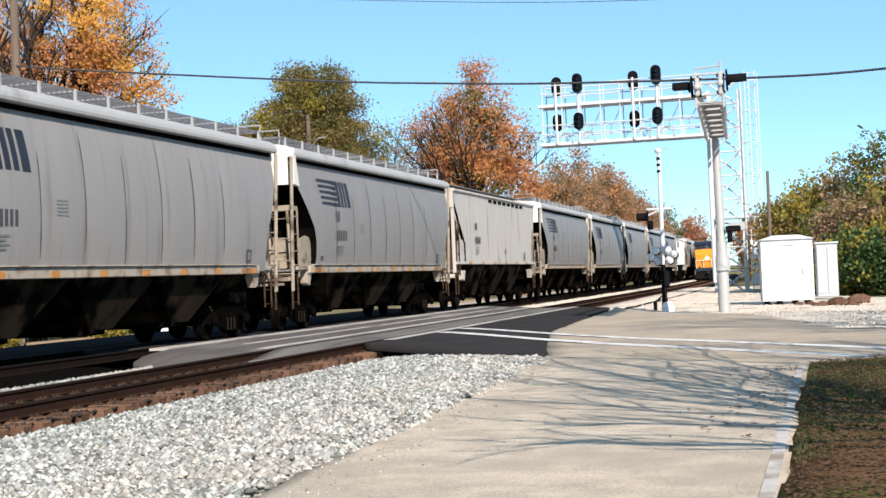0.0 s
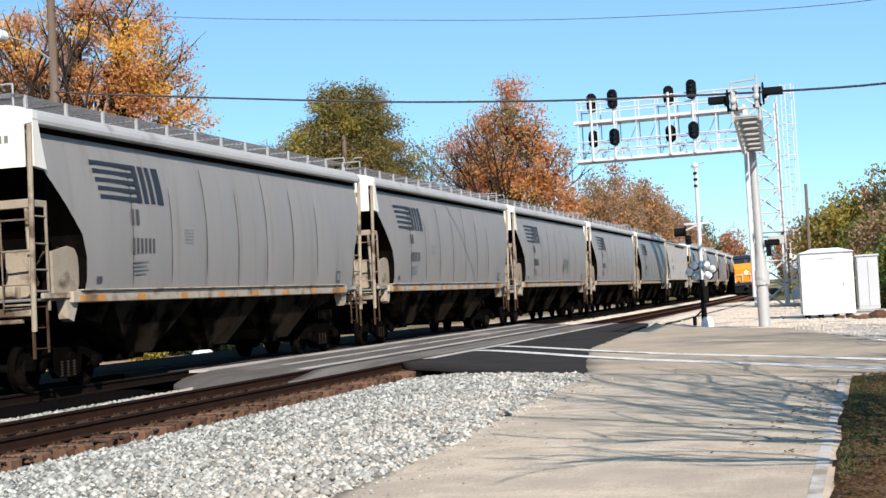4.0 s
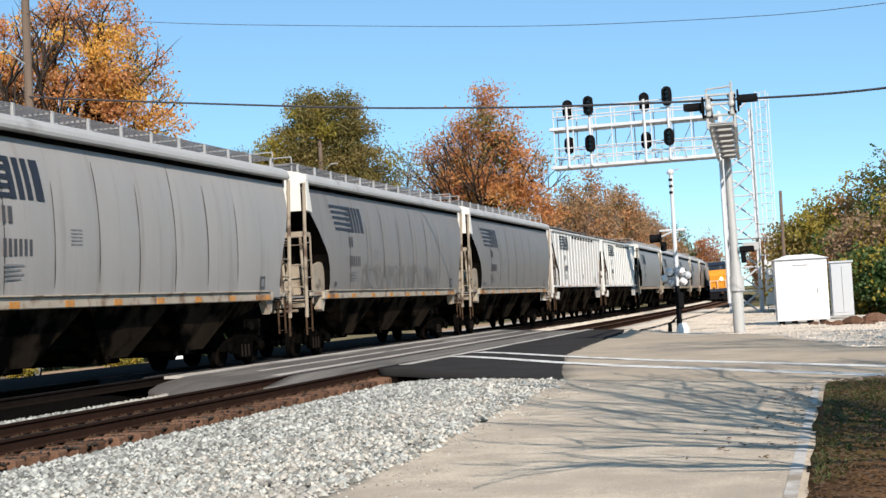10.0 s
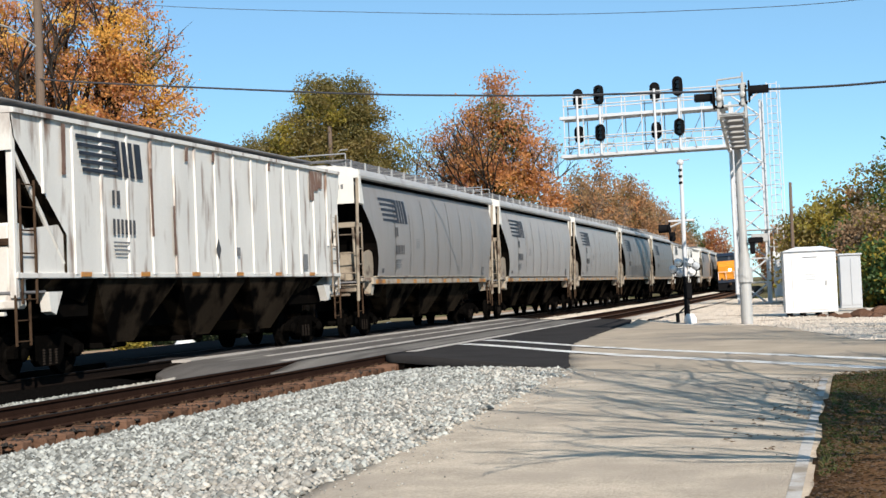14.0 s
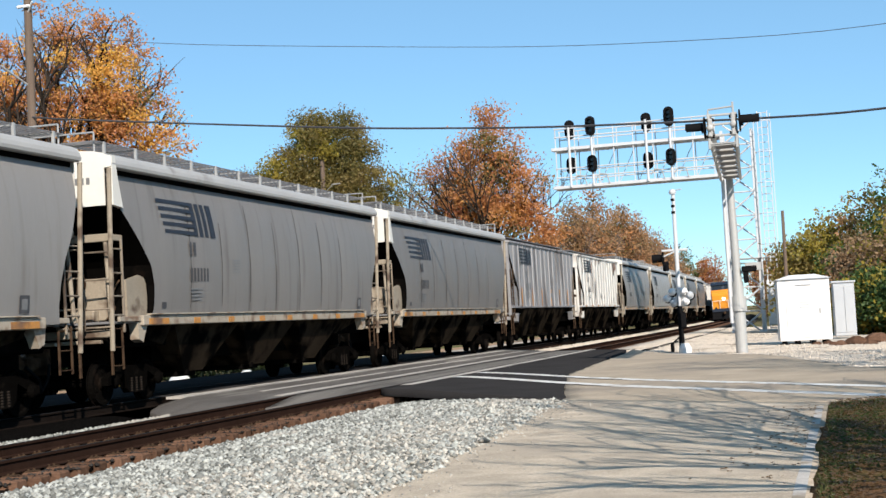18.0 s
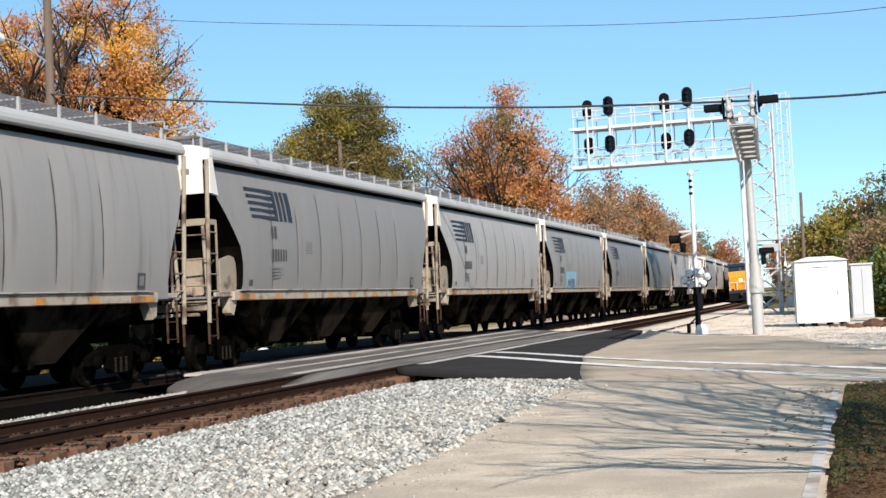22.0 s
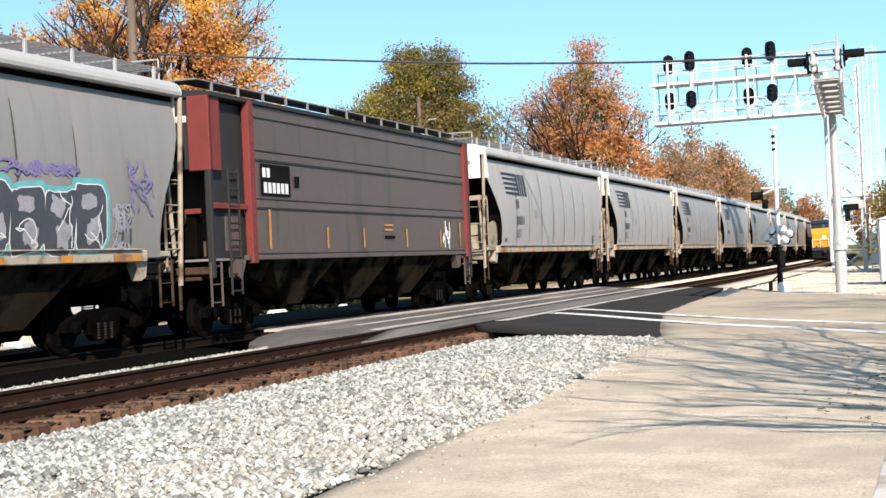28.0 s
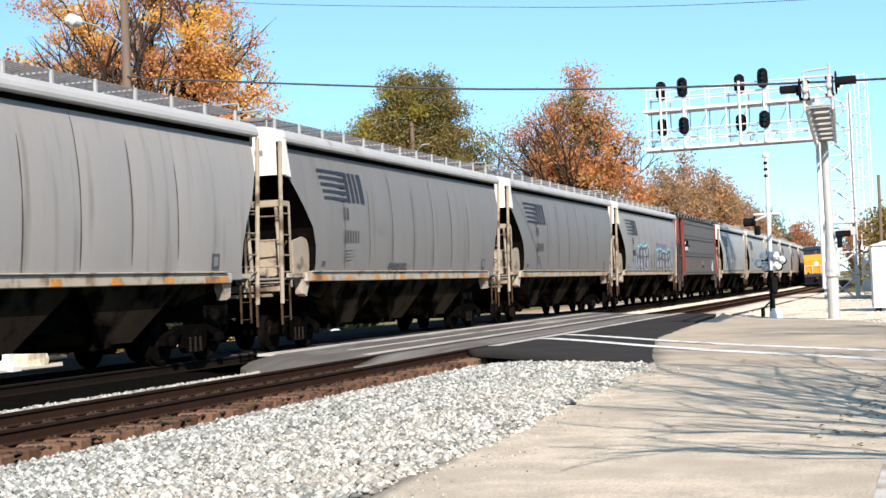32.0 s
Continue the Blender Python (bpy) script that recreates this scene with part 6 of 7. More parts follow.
        for dz in (-0.22, 0.22):
            part("clamp", Shape().box((ex + dx, ey + 0.02, z + dz), (0.22, 0.16, 0.07), 0.01), M_BLACK, case, "black clamp")
    for s_, z in ((-1, 6.18), (1, 6.30)):
        px = ex + s_ * 0.45
        lamp = part("flasher", Shape().lathe((px, ey, z), 0, [(0.0, 0.30), (s_ * 0.03, 0.30), (s_ * 0.03, 0.14), (s_ * 0.10, 0.14)], 20), M_BLACK, c, "round black flasher target")
        vs, fs = [], []
        for j, xb in enumerate((0.03, 0.52)):
            for a in range(11):
                an = math.pi * (a / 10 * 1.25 - 0.125)
                vs.append((px + s_ * xb, ey + 0.15 * math.cos(an), z + 0.15 * math.sin(an)))
        for a in range(10):
            fs.append((a, a + 1, 12 + a, 11 + a))
        part("hood", Shape().add(vs, fs), M_BLACK, lamp, "long black hood")
        part("lens", Shape().lathe((px + s_ * 0.05, ey, z), 0, [(-0.01, 0.13), (0.01, 0.13)], 16), M_RED, lamp, "red lens")


def crossing_post():
    p = thing("crossing_signal", "thin white crossing mast with clustered flashers and a dark base", "crossing signal")
    x, y = -6.1, 54.0
    part("mast", Shape().tube((x, y, 1.2), (x + 0.02, y, 5.85), 0.09, 0.07, 12), M_ALU, p)
    part("lower_post", Shape().tube((x, y, -0.25), (x, y, 1.5), 0.11, 0.09, 12), M_BLACK, p, "dark lower post")
    part("base", Shape().lathe((x + 0.12, y - 0.1, -0.32), 2, [(0, 0.24), (0.22, 0.24), (0.4, 0.14)], 16), M_WHITEBOX, p, "white base casting")
    part("gate_arm_stub", Shape().box((x - 0.35, y - 0.1, -0.05), (0.14, 0.1, 0.35), 0.02).tube((x - 0.05, y, 0.35), (x - 0.38, y - 0.1, 0.05), 0.03), M_BLACK, p)
    part("mechanism", Shape().box((x + 0.10, y, 0.95), (0.22, 0.3, 0.6), 0.04), M_BLACK, p, "dark gate mechanism case")
    part("bell", Shape().lathe((x, y, 5.75), 2, [(0, 0.12), (0.08, 0.14), (0.16, 0.10), (0.2, 0.03)], 14), M_ALU, p)
    for k in range(3):
        part("band", Shape().lathe((x, y, 5.0 + 0.24 * k), 2, [(0, 0.085), (0.1, 0.085)], 12), M_BLACK, p, "black band")
    part("top_arm", Shape().tube((x, y, 5.88), (x + 0.35, y, 5.92), 0.02), M_MASTGREY, p)
    part("cross_arm", Shape().box((x - 0.05, y, 3.62), (1.0, 0.07, 0.08), 0.012), M_ALU, p)
    up = part("upper_flasher", Shape().lathe((x - 0.50, y, 3.34), 0, [(0.0, 0.26), (-0.03, 0.26), (-0.03, 0.15), (-0.42, 0.17), (-0.42, 0.15)], 18).box((x - 0.42, y, 3.02), (0.22, 0.22, 0.36), 0.04), M_BLACK, p, "black hooded lamp")
    part("bracket", Shape().tube((x, y, 3.58), (x - 0.48, y, 3.40), 0.035), M_ALU, up)
    for dx, z, pale in ((-0.44, 1.80, True), (-0.24, 2.04, True), (-0.20, 1.62, False), (0.20, 2.04, True), (0.26, 1.66, True), (0.42, 1.88, False)):
        head = part("flasher", Shape().lathe((x + dx, y - 0.12, z), 1, [(-0.18, 0.05), (-0.12, 0.10), (-0.02, 0.125), (-0.02, 0.15), (0.02, 0.15)], 16).box((x + dx, y - 0.02, z), (0.16, 0.2, 0.16), 0.02), M_WHITEBOX if pale else M_GREYBOX, p, "silver-backed flasher lamp")
        part("hood", Shape().tube((x + dx, y + 0.03, z), (x + dx, y + 0.26, z - 0.03), 0.14, 0.16, 14), M_BLACK, head, "black hood")
        part("bracket", Shape().tube((x, y, z), (x + dx, y - 0.05, z), 0.03), M_ALU, head)


def bungalow():
    b = thing("signal_bungalow", "white steel signal bungalow on a gravel pad", "equipment box", at=pose(-1.72, 58.9, -0.28, 0, 0, 5))
    part("housing", Shape().box((0, 0, 1.36), (2.02, 1.9, 2.45), 0.02), M_WHITEBOX, b)
    part("roof", Shape().add([(-1.1, -1.05, 2.58), (1.1, -1.05, 2.58), (1.1, 1.05, 2.58), (-1.1, 1.05, 2.58), (-0.5, -0.5, 2.76), (0.5, -0.5, 2.76), (0.5, 0.5, 2.76), (-0.5, 0.5, 2.76)],
                             [(0, 3, 2, 1), (4, 5, 6, 7), (0, 1, 5, 4), (1, 2, 6, 5), (2, 3, 7, 6), (3, 0, 4, 7)]), M_WHITEBOX, b)
    d = part("door", Shape().box((0.05, -0.965, 1.35), (1.5, 0.03, 2.2), 0.01), M_WHITEBOX, b)
    part("handle", Shape().box((0.6, -1.0, 1.3), (0.05, 0.05, 0.2), 0.01), M_MASTGREY, d, "grey door handle")
    for k in range(3):
        part("notice_bar", Shape().box((0.0, -0.985, 1.65 - 0.1 * k), (0.40, 0.01, 0.045)), M_GREYBOX, d, "grey notice bar")
    part("drip_edge", Shape().box((0, -1.0, 2.35), (0.6, 0.06, 0.03), 0.005), M_GREYBOX, b)
    for x in (-0.8, -0.3, 0.3, 0.8):
        for y in (-0.75, 0.75):
            part("foot", Shape().box((x, y, 0.06), (0.16, 0.2, 0.2), 0.02), M_BLACK, b, "dark steel foot")
    c = thing("equipment_cabinet", "pale grey steel cabinet beside the bungalow", "equipment box", at=pose(-0.15, 64.2, -0.28, 0, 0, 4))
    part("housing", Shape().box((0, 0, 1.25), (0.9, 1.0, 2.3), 0.03), M_GREYBOX, c)
    part("roof", Shape().box((0, 0, 2.44), (1.02, 1.12, 0.09), 0.02), M_GREYBOX, c)
    part("door", Shape().box((-0.22, -0.515, 1.25), (0.4, 0.03, 2.0), 0.01), M_GREYBOX, c)
    part("door", Shape().box((0.22, -0.515, 1.25), (0.4, 0.03, 2.0), 0.01), M_GREYBOX, c)


def rubble():
    rng = random.Random(8)
    for k, (x, y, r) in enumerate(((-0.3, 54.5, 0.28), (0.25, 55.2, 0.42), (0.7, 53.8, 0.26), (-1.2, 56.6, 0.20), (-0.8, 56.9, 0.22), (1.0, 56.0, 0.5), (-0.55, 55.3, 0.2), (0.5, 54.4, 0.22))):
        sh = Shape()
        n = 10
        prof = [(0.0, r * 0.95), (r * 0.25, r), (r * 0.55, r * 0.75), (r * 0.8, r * 0.3)]
        sh.lathe((0, 0, 0), 2, prof, n)
        sh.v = [(p[0] * (1 + 0.8 * noise.noise((p[0] * 5 + k, p[1] * 5, p[2] * 5))), p[1] * (1 + 0.8 * noise.noise((p[1] * 5, k, p[0] * 5))), p[2]) for p in sh.v]
        ob = part("rubble_lump", sh, M_TIE, at=pose(x, y, ground_z(x, y) - 0.05))
        tagged(ob, "brown lump of soil and old timber beside the bungalow", "rubble", "rubble by the bungalow")


def locomotive():
    """Diesel locomotive waiting on the near track, nose towards the crossing."""
    s = 175.0
    m = on_line(s + 10.5, NEAR_X) @ pose(0, -10.5, 0) @ pose(0, 0, 0, 0, -2.0, 0)
    o = thing("locomotive", "orange and navy diesel locomotive waiting with its headlamp lit", "locomotive", at=m)
    part("hood", Shape().box((0, 12.5, 2.95), (2.1, 17.0, 3.0), 0.08), M_LOCOBLUE, o)
    part("underframe", Shape().box((0, 10.5, 1.25), (3.0, 21.0, 0.4), 0.04), M_LOCOBLUE, o)
    part("nose", Shape().prism([(0.5, 1.10), (0.4, 3.05), (0.75, 3.35), (2.2, 3.40), (2.2, 1.10)], 0, -1.38, 1.38), M_ORANGE, o)
    part("cab_base", Shape().prism([(1.7, 1.45), (1.7, 3.75), (4.6, 3.75), (4.6, 1.45)], 0, -1.5, 1.5), M_ORANGE, o)
    cab = part("cab", Shape().prism([(1.7, 3.75), (1.95, 4.35), (4.6, 4.35), (4.6, 3.75)], 0, -1.48, 1.48), M_LOCOBLUE, o, "navy cab top")
    part("roof", Shape().prism([(1.75, 4.35), (2.2, 4.70), (4.6, 4.78), (4.6, 4.35)], 0, -1.52, 1.52), M_LOCOBLUE, cab, "navy cab roof")
    for x in (-0.75, 0.75):
        part("windscreen", Shape().add([(x - 0.6, 1.69, 3.82), (x + 0.6, 1.69, 3.82), (x + 0.6, 1.88, 4.28), (x - 0.6, 1.88, 4.28)], [(0, 1, 2, 3)]), M_GLASS, cab, "dark windscreen", fix=False)
    part("headlamp", Shape().lathe((0, 0.36, 2.62), 1, [(-0.03, 0.16), (0.05, 0.2)], 16), M_LAMP, o, "lit round headlamp")
    for x in (-1.0, 1.0):
        part("ditch_light", Shape().lathe((x, 0.3, 1.55), 1, [(-0.03, 0.1), (0.05, 0.13)], 12), M_GLASS, o)
    part("nose_door", Shape().box((-0.35, 0.42, 2.1), (0.6, 0.05, 1.1), 0.02), M_ORANGE, o)
    part("pilot", Shape().prism([(0.0, 0.18), (0.15, 1.2), (0.5, 1.2), (0.5, 0.18)], 0, -1.5, 1.5), M_BLACK, o, "dark snow plough pilot")
    part("coupler", Shape().box((0, -0.25, 0.9), (0.3, 0.6, 0.3), 0.05), M_RUSTY, o)
    part("walkway", Shape().box((0, 0.6, 1.42), (3.0, 1.0, 0.06), 0.01), M_GRATE, o)
    rail = Shape()
    for x in (-1.4, -0.5, 0.5, 1.4):
        rail.tube((x, 0.15, 1.4), (x, 0.15, 2.4), 0.03)
    rail.tube((-1.4, 0.15, 2.4), (1.4, 0.15, 2.4), 0.03)
    part("handrail", rail, M_SPRAYWHITE, o, "pale handrail")
    for y in (3.0, 17.5):
        for k in (-1.7, 0.0, 1.7):
            for x in (-0.755, 0.755):
                part("wheel", Shape().lathe((x, y + k, 0.5), 0, [(-0.07, 0.5), (0.07, 0.52), (0.07, 0.2)], 18), M_SHADE_GRIME, o)
        part("truck_frame", Shape().box((1.05, y, 0.6), (0.2, 4.4, 0.45), 0.05).box((-1.05, y, 0.6), (0.2, 4.4, 0.45), 0.05), M_SHADE_GRIME, o)
    part("fuel_tank", Shape().box((0, 10.2, 0.75), (2.6, 6.0, 0.8), 0.1), M_SHADE_GRIME, o)


def utility_pole(x, y, top, r, label, arms=()):
    p = thing("utility_pole", label, "utility pole", "utility poles", at=pose(x, y, ground_z(x, y) - 0.1))
    part("pole", Shape().tube((0, 0, 0), (0.05, 0, top), r * 1.15, r * 0.8, 12), M_POLE, p)
    for z, half in arms:
        part("crossarm", Shape().box((0, -0.1, z), (half * 2, 0.1, 0.12), 0.015), M_POLE, p)
        for k in (-0.85, -0.45, 0.45, 0.85):
            part("insulator", Shape().lathe((k * half, -0.1, z + 0.06), 2, [(0, 0.03), (0.06, 0.05), (0.12, 0.03)], 8), M_GREYBOX, p, "grey insulator")
    return p


def poles_and_cables():
    p = utility_pole(-26.4, 42.5, 13.6, 0.17, "tall brown wooden utility pole with a street lamp")
    arm = part("lamp_arm", Shape().pipe([(0, -0.1, 10.5), (-0.3, -1.2, 11.0), (-0.4, -2.0, 11.05)], 0.035, 8), M_MASTGREY, p)
    part("lamp_head", Shape().lathe((-0.42, -2.4, 11.0), 1, [(-0.35, 0.08), (-0.2, 0.2), (0.2, 0.2), (0.4, 0.08)], 14), M_WHITEBOX, arm, "white street lamp head")
    part("bracket", Shape().box((0, -0.2, 13.2), (0.5, 0.1, 0.1), 0.02).tube((0, 0, 12.9), (0.4, -0.3, 13.3), 0.03), M_WHITEBOX, p, "white insulator bracket")
    q = utility_pole(-35.05, 93.6, 13.7, 0.19, "tan wooden utility pole with a lamp arm", ())
    part("lamp_arm", Shape().pipe([(0, 0, 11.2), (0.9, -0.4, 11.9), (1.5, -0.6, 11.9)], 0.05, 6), M_MASTGREY, q)
    part("transformer", Shape().lathe((0.45, -0.3, 10.2), 2, [(0, 0.22), (0.05, 0.28), (0.75, 0.28), (0.85, 0.15)], 14), M_GREYBOX, q, "grey transformer can")
    utility_pole(-3.06, 78.0, 6.75, 0.10, "short grey utility pole behind the gantry")
    utility_pole(14.0, 33.0, 10.5, 0.17, "wooden utility pole beside the road", ((9.8, 1.1),))

    def cable(name, pts, r, label):
        out = []
        for (a, b) in zip(pts, pts[1:]):
            for k in range(8):
                f = k / 8
                out.append(Vector(a).lerp(Vector(b), f))
        out.append(Vector(pts[-1]))
        for _ in range(6):
            out = [out[0]] + [(out[i - 1] + out[i] * 2 + out[i + 1]) / 4 for i in range(1, len(out) - 1)] + [out[-1]]
        ring = [(r * math.cos(a), r * math.sin(a)) for a in [k * math.pi / 3 for k in range(6)]]
        vs, fs = [], []
        for i, c in enumerate(out):
            d = (out[min(len(out) - 1, i + 1)] - out[max(0, i - 1)]).normalized()
            side = Vector((d.y, -d.x, 0)).normalized()
            vs += [c + side * a + Vector((0, 0, b)) for a, b in ring]
        for i in range(len(out) - 1):
            for k in range(6):
                fs.append((i * 6 + k, i * 6 + (k + 1) % 6, i * 6 + 6 + (k + 1) % 6, i * 6 + 6 + k))
        tagged(part(name, Shape().add(vs, fs), M_WIRE), label, "cable", "overhead cables")
    cable("overhead_cable", [(-26.3, 42.4, 9.15), (-24.94, 42.18, 8.92), (-20.16, 42.46, 8.36), (-14.01, 41.71, 7.55), (-8.51, 41.13, 7.01), (-3.44, 39.85, 6.58), (0.55, 38.0, 6.2), (7, 35.5, 6.2), (14, 33, 6.6)], 0.034, "thick dark cable hung across the tracks")
    cable("overhead_cable", [(-26.3, 42.4, 12.0), (-20.9, 43.21, 11.19), (-8.52, 43.17, 9.76), (0.96, 39.99, 8.65), (14, 33, 8.6)], 0.010, "thin wire strung high across the tracks")


# ---- trees ----
def limbs(sh, p, d, length, r, depth, rng, tips, spread=0.55, up=0.12):
    steps = 3
    q = Vector(p)
    d = Vector(d).normalized()
    for k in range(steps):
        d2 = (d + Vector((rng.gauss(0, 0.13), rng.gauss(0, 0.13), rng.gauss(0, 0.08) + up * 0.4))).normalized()
        q2 = q + d2 * length / steps
        r2 = r * (1 - 0.22 * (k + 1) / steps) if depth else r * (1 - 0.8 * (k + 1) / steps)
        sh.tube(q, q2, r * (1 - 0.22 * k / steps) if depth else r * (1 - 0.8 * k / steps), max(r2, 0.004), n=7 if depth > 2 else 5 if depth > 0 else 4)
        q, d = q2, d2
        if depth and k > 0:
            side = (d + Vector((rng.gauss(0, spread), rng.gauss(0, spread), rng.uniform(-0.1, 0.5)))).normalized()
            limbs(sh, q, side, length * rng.uniform(0.5, 0.75), r * 0.5, depth - 1, rng, tips, spread, up)
    if depth:
        for k in range(2):
            side = (d + Vector((rng.gauss(0, spread), rng.gauss(0, spread), rng.uniform(0, 0.45)))).normalized()
            limbs(sh, q, side, length * rng.uniform(0.55, 0.8), r * 0.6, depth - 1, rng, tips, spread, up)
    else:
        tips.append(q)


def leaf_mesh(name, pts, spread, size, material, rng, per):
    """Small bent leaves strewn round clump centres."""
    c = np.repeat(np.asarray(pts, float), per, 0)
    n = len(c)
    c = c + rng.randn(n, 3) * np.asarray(spread)
    a, b = rng.randn(n, 3), rng.randn(n, 3)
    a /= np.linalg.norm(a, axis=1)[:, None]
    b -= a * (a * b).sum(1)[:, None]
    b /= np.linalg.norm(b, axis=1)[:, None]
    s_ = (size * (0.6 + 0.8 * rng.rand(n)))[:, None]
    v = np.stack([c - a * s_, c - b * s_ * 0.6, c + a * s_, c + b * s_ * 0.6], 1)
    return raw_mesh(name, v.reshape(-1, 3), np.arange(4 * n).reshape(-1, 4), material)


def tree(name, label, x, y, trunk_h, trunk_r, crown, mats, clumps, per, leaf, seed, bare=0, lean=(0, 0), group="", category="tree", spread=0.5, reach=0.55):
    """Tapered trunk and limbs, and a crown of leaf clumps spread over lumpy masses: crown rows are (dx, dy, z, rx, ry, rz)."""
    rng = np.random.RandomState(seed)
    rr = random.Random(seed)
    t = thing(name, label, category, group, at=pose(x, y, ground_z(x, y) - 0.15))
    sh, tips = Shape(), []
    sh.tube((0, 0, 0), (lean[0] * 0.5, lean[1] * 0.5, trunk_h * 0.6), trunk_r * 1.25, trunk_r * 0.95, 10)
    sh.tube((lean[0] * 0.5, lean[1] * 0.5, trunk_h * 0.6), (lean[0], lean[1], trunk_h), trunk_r * 0.95, trunk_r * 0.75, 10)
    top = Vector((lean[0], lean[1], trunk_h))
    for (dx, dy, z, rx, ry, rz) in crown:
        tgt = Vector((dx, dy, z))
        mid = top.lerp(tgt, 0.5) + Vector((rr.uniform(-0.4, 0.4), rr.uniform(-0.4, 0.4), rr.uniform(0, 0.5)))
        r0 = trunk_r * 0.5
        sh.tube(top, mid, r0, r0 * 0.6, 7)
        sh.tube(mid, tgt, r0 * 0.6, r0 * 0.3, 6)
        for k in range(7):
            an = Vector((rr.gauss(0, 1), rr.gauss(0, 1), rr.gauss(0.3, 0.8))).normalized()
            e = tgt + Vector((an.x * rx, an.y * ry, an.z * rz)) * 0.9
            s0 = mid.lerp(tgt, rr.uniform(0.2, 1))
            m2 = s0.lerp(e, 0.5) + Vector((rr.uniform(-0.3, 0.3), rr.uniform(-0.3, 0.3), 0.2))
            sh.tube(s0, m2, r0 * 0.28, r0 * 0.18, 5)
            sh.tube(m2, e, r0 * 0.18, r0 * 0.05, 4)
    part("trunk", sh, M_BARK, t, fix=False, smooth=True)
    if bare:
        bs = Shape()
        for k in range(bare):
            z = rr.uniform(0.5, 1.0) * trunk_h
            d = Vector((rr.gauss(0, 0.5), rr.gauss(0, 0.5), 1.0))
            limbs(bs, (lean[0], lean[1], z), d, trunk_h * reach, trunk_r * 0.35, 3, rr, [], 0.5)
        part("bare_branch", bs, M_TWIG if trunk_r < 0.3 else M_BARK, t, "bare upper branches", fix=False)
    total = sum(c[3] * c[4] * c[5] for c in crown) or 1
    groups = {}
    for n, (dx, dy, z, rx, ry, rz) in enumerate(crown):
        k = max(6, int(clumps * rx * ry * rz / total))
        u = rng.randn(k, 3)
        u /= np.linalg.norm(u, axis=1)[:, None]
        rad = rng.rand(k) ** 0.45
        lump = 1 + 0.42 * np.array([noise.noise((a * 2.2 + n, b * 2.2, c * 2.2)) for a, b, c in u])
        p = u * (rad * lump)[:, None] * np.array((rx, ry, rz)) + np.array((dx, dy, z))
        for m_i in range(len(mats)):
            groups.setdefault(m_i, [])
        pick = rng.rand(k)
        cuts = np.cumsum([m[1] for m in mats]) / sum(m[1] for m in mats)
        which = np.searchsorted(cuts, (pick * 0.35 + 0.65 * (np.array([noise.noise((q[0] * 0.35, q[1] * 0.35, q[2] * 0.35 + seed)) for q in p]) * 0.9 + 0.5)).clip(0, 0.999))
        for m_i in range(len(mats)):
            groups[m_i] += list(p[which == m_i])
    for m_i, pts in groups.items():
        if pts:
            part("crown", leaf_mesh("crown", pts, (spread, spread, spread * 0.8), leaf, mats[m_i][0], rng, per), None, t)
    return t


def branch(sh, p, q, r0, r1, rng, depth, bend=0.12, sides=6):
    """A wavering tapered branch from p to q that carries finer ones."""
    p, q = Vector(p), Vector(q)
    span = (q - p).length
    n = (3, 5, 8)[depth]
    sag = Vector((rng.gauss(0, bend), rng.gauss(0, bend), rng.uniform(0.0, bend) * 1.5)) * span
    pts = []
    for k in range(n + 1):
        f = k / n
        w = Vector((rng.gauss(0, 0.018), rng.gauss(0, 0.018), rng.gauss(0, 0.018))) * span if 0 < k < n else Vector()
        pts.append(p.lerp(q, f) + sag * 4 * f * (1 - f) * 0.5 + w)
    for k in range(n):
        f0, f1 = k / n, (k + 1) / n
        sh.tube(pts[k], pts[k + 1], r0 + (r1 - r0) * f0, r0 + (r1 - r0) * f1, n=sides)
    if depth == 0:
        return
    count = (0, 4, 13)[depth]
    for k in range(count):
        f = 0.22 + 0.76 * (k + rng.random() * 0.6) / count
        i = min(n - 1, int(f * n))
        a = pts[i].lerp(pts[i + 1], f * n - i)
        d = (pts[i + 1] - pts[i]).normalized()
        turn = (d + Vector((rng.gauss(0, 0.30), rng.gauss(0, 0.30), rng.gauss(0.18, 0.25)))).normalized()
        length = span * rng.uniform(0.28, 0.52) * (1.15 - 0.5 * f)
        r = max(0.011, (r0 + (r1 - r0) * f) * 0.5)
        branch(sh, a, a + turn * length, r, max(0.007, r * 0.4), rng, depth - 1, 0.10, 5 if depth > 1 else 4)


def shade_tree(x, y, h, r, seed, label, reach=()):
    """Bare roadside tree whose branches shade the road; reach: where its limbs end, from its foot."""
    rr = random.Random(seed)
    t = thing("bare_tree", label, "tree", "bare trees by the road", at=pose(x, y, ground_z(x, y) - 0.1))
    sh = Shape()
    fork = h * 0.34
    sh.tube((0, 0, 0), (0.06, 0.04, fork * 0.5), r * 1.3, r, 10)
    sh.tube((0.06, 0.04, fork * 0.5), (0.1, 0.1, fork), r, r * 0.8, 10)
    if not reach:
        for k in range(7):
            an = k * 0.9 + rr.uniform(-0.3, 0.3)
            out = h * rr.uniform(0.22, 0.42)
            reach = (*reach, (math.cos(an) * out, math.sin(an) * out, h * rr.uniform(0.62, 1.0)))
    part("trunk", sh, M_BARK, t, fix=False)
    for k, e in enumerate(reach):
        limb = Shape()
        branch(limb, (0.1, 0.1, fork * (0.80 + 0.2 * (k % 3) / 2)), e, r * 0.36, 0.018, rr, 2, 0.06, 7)
        part("limb", limb, M_BARK, t, "bare limb with fine twigs", fix=False)
    return t


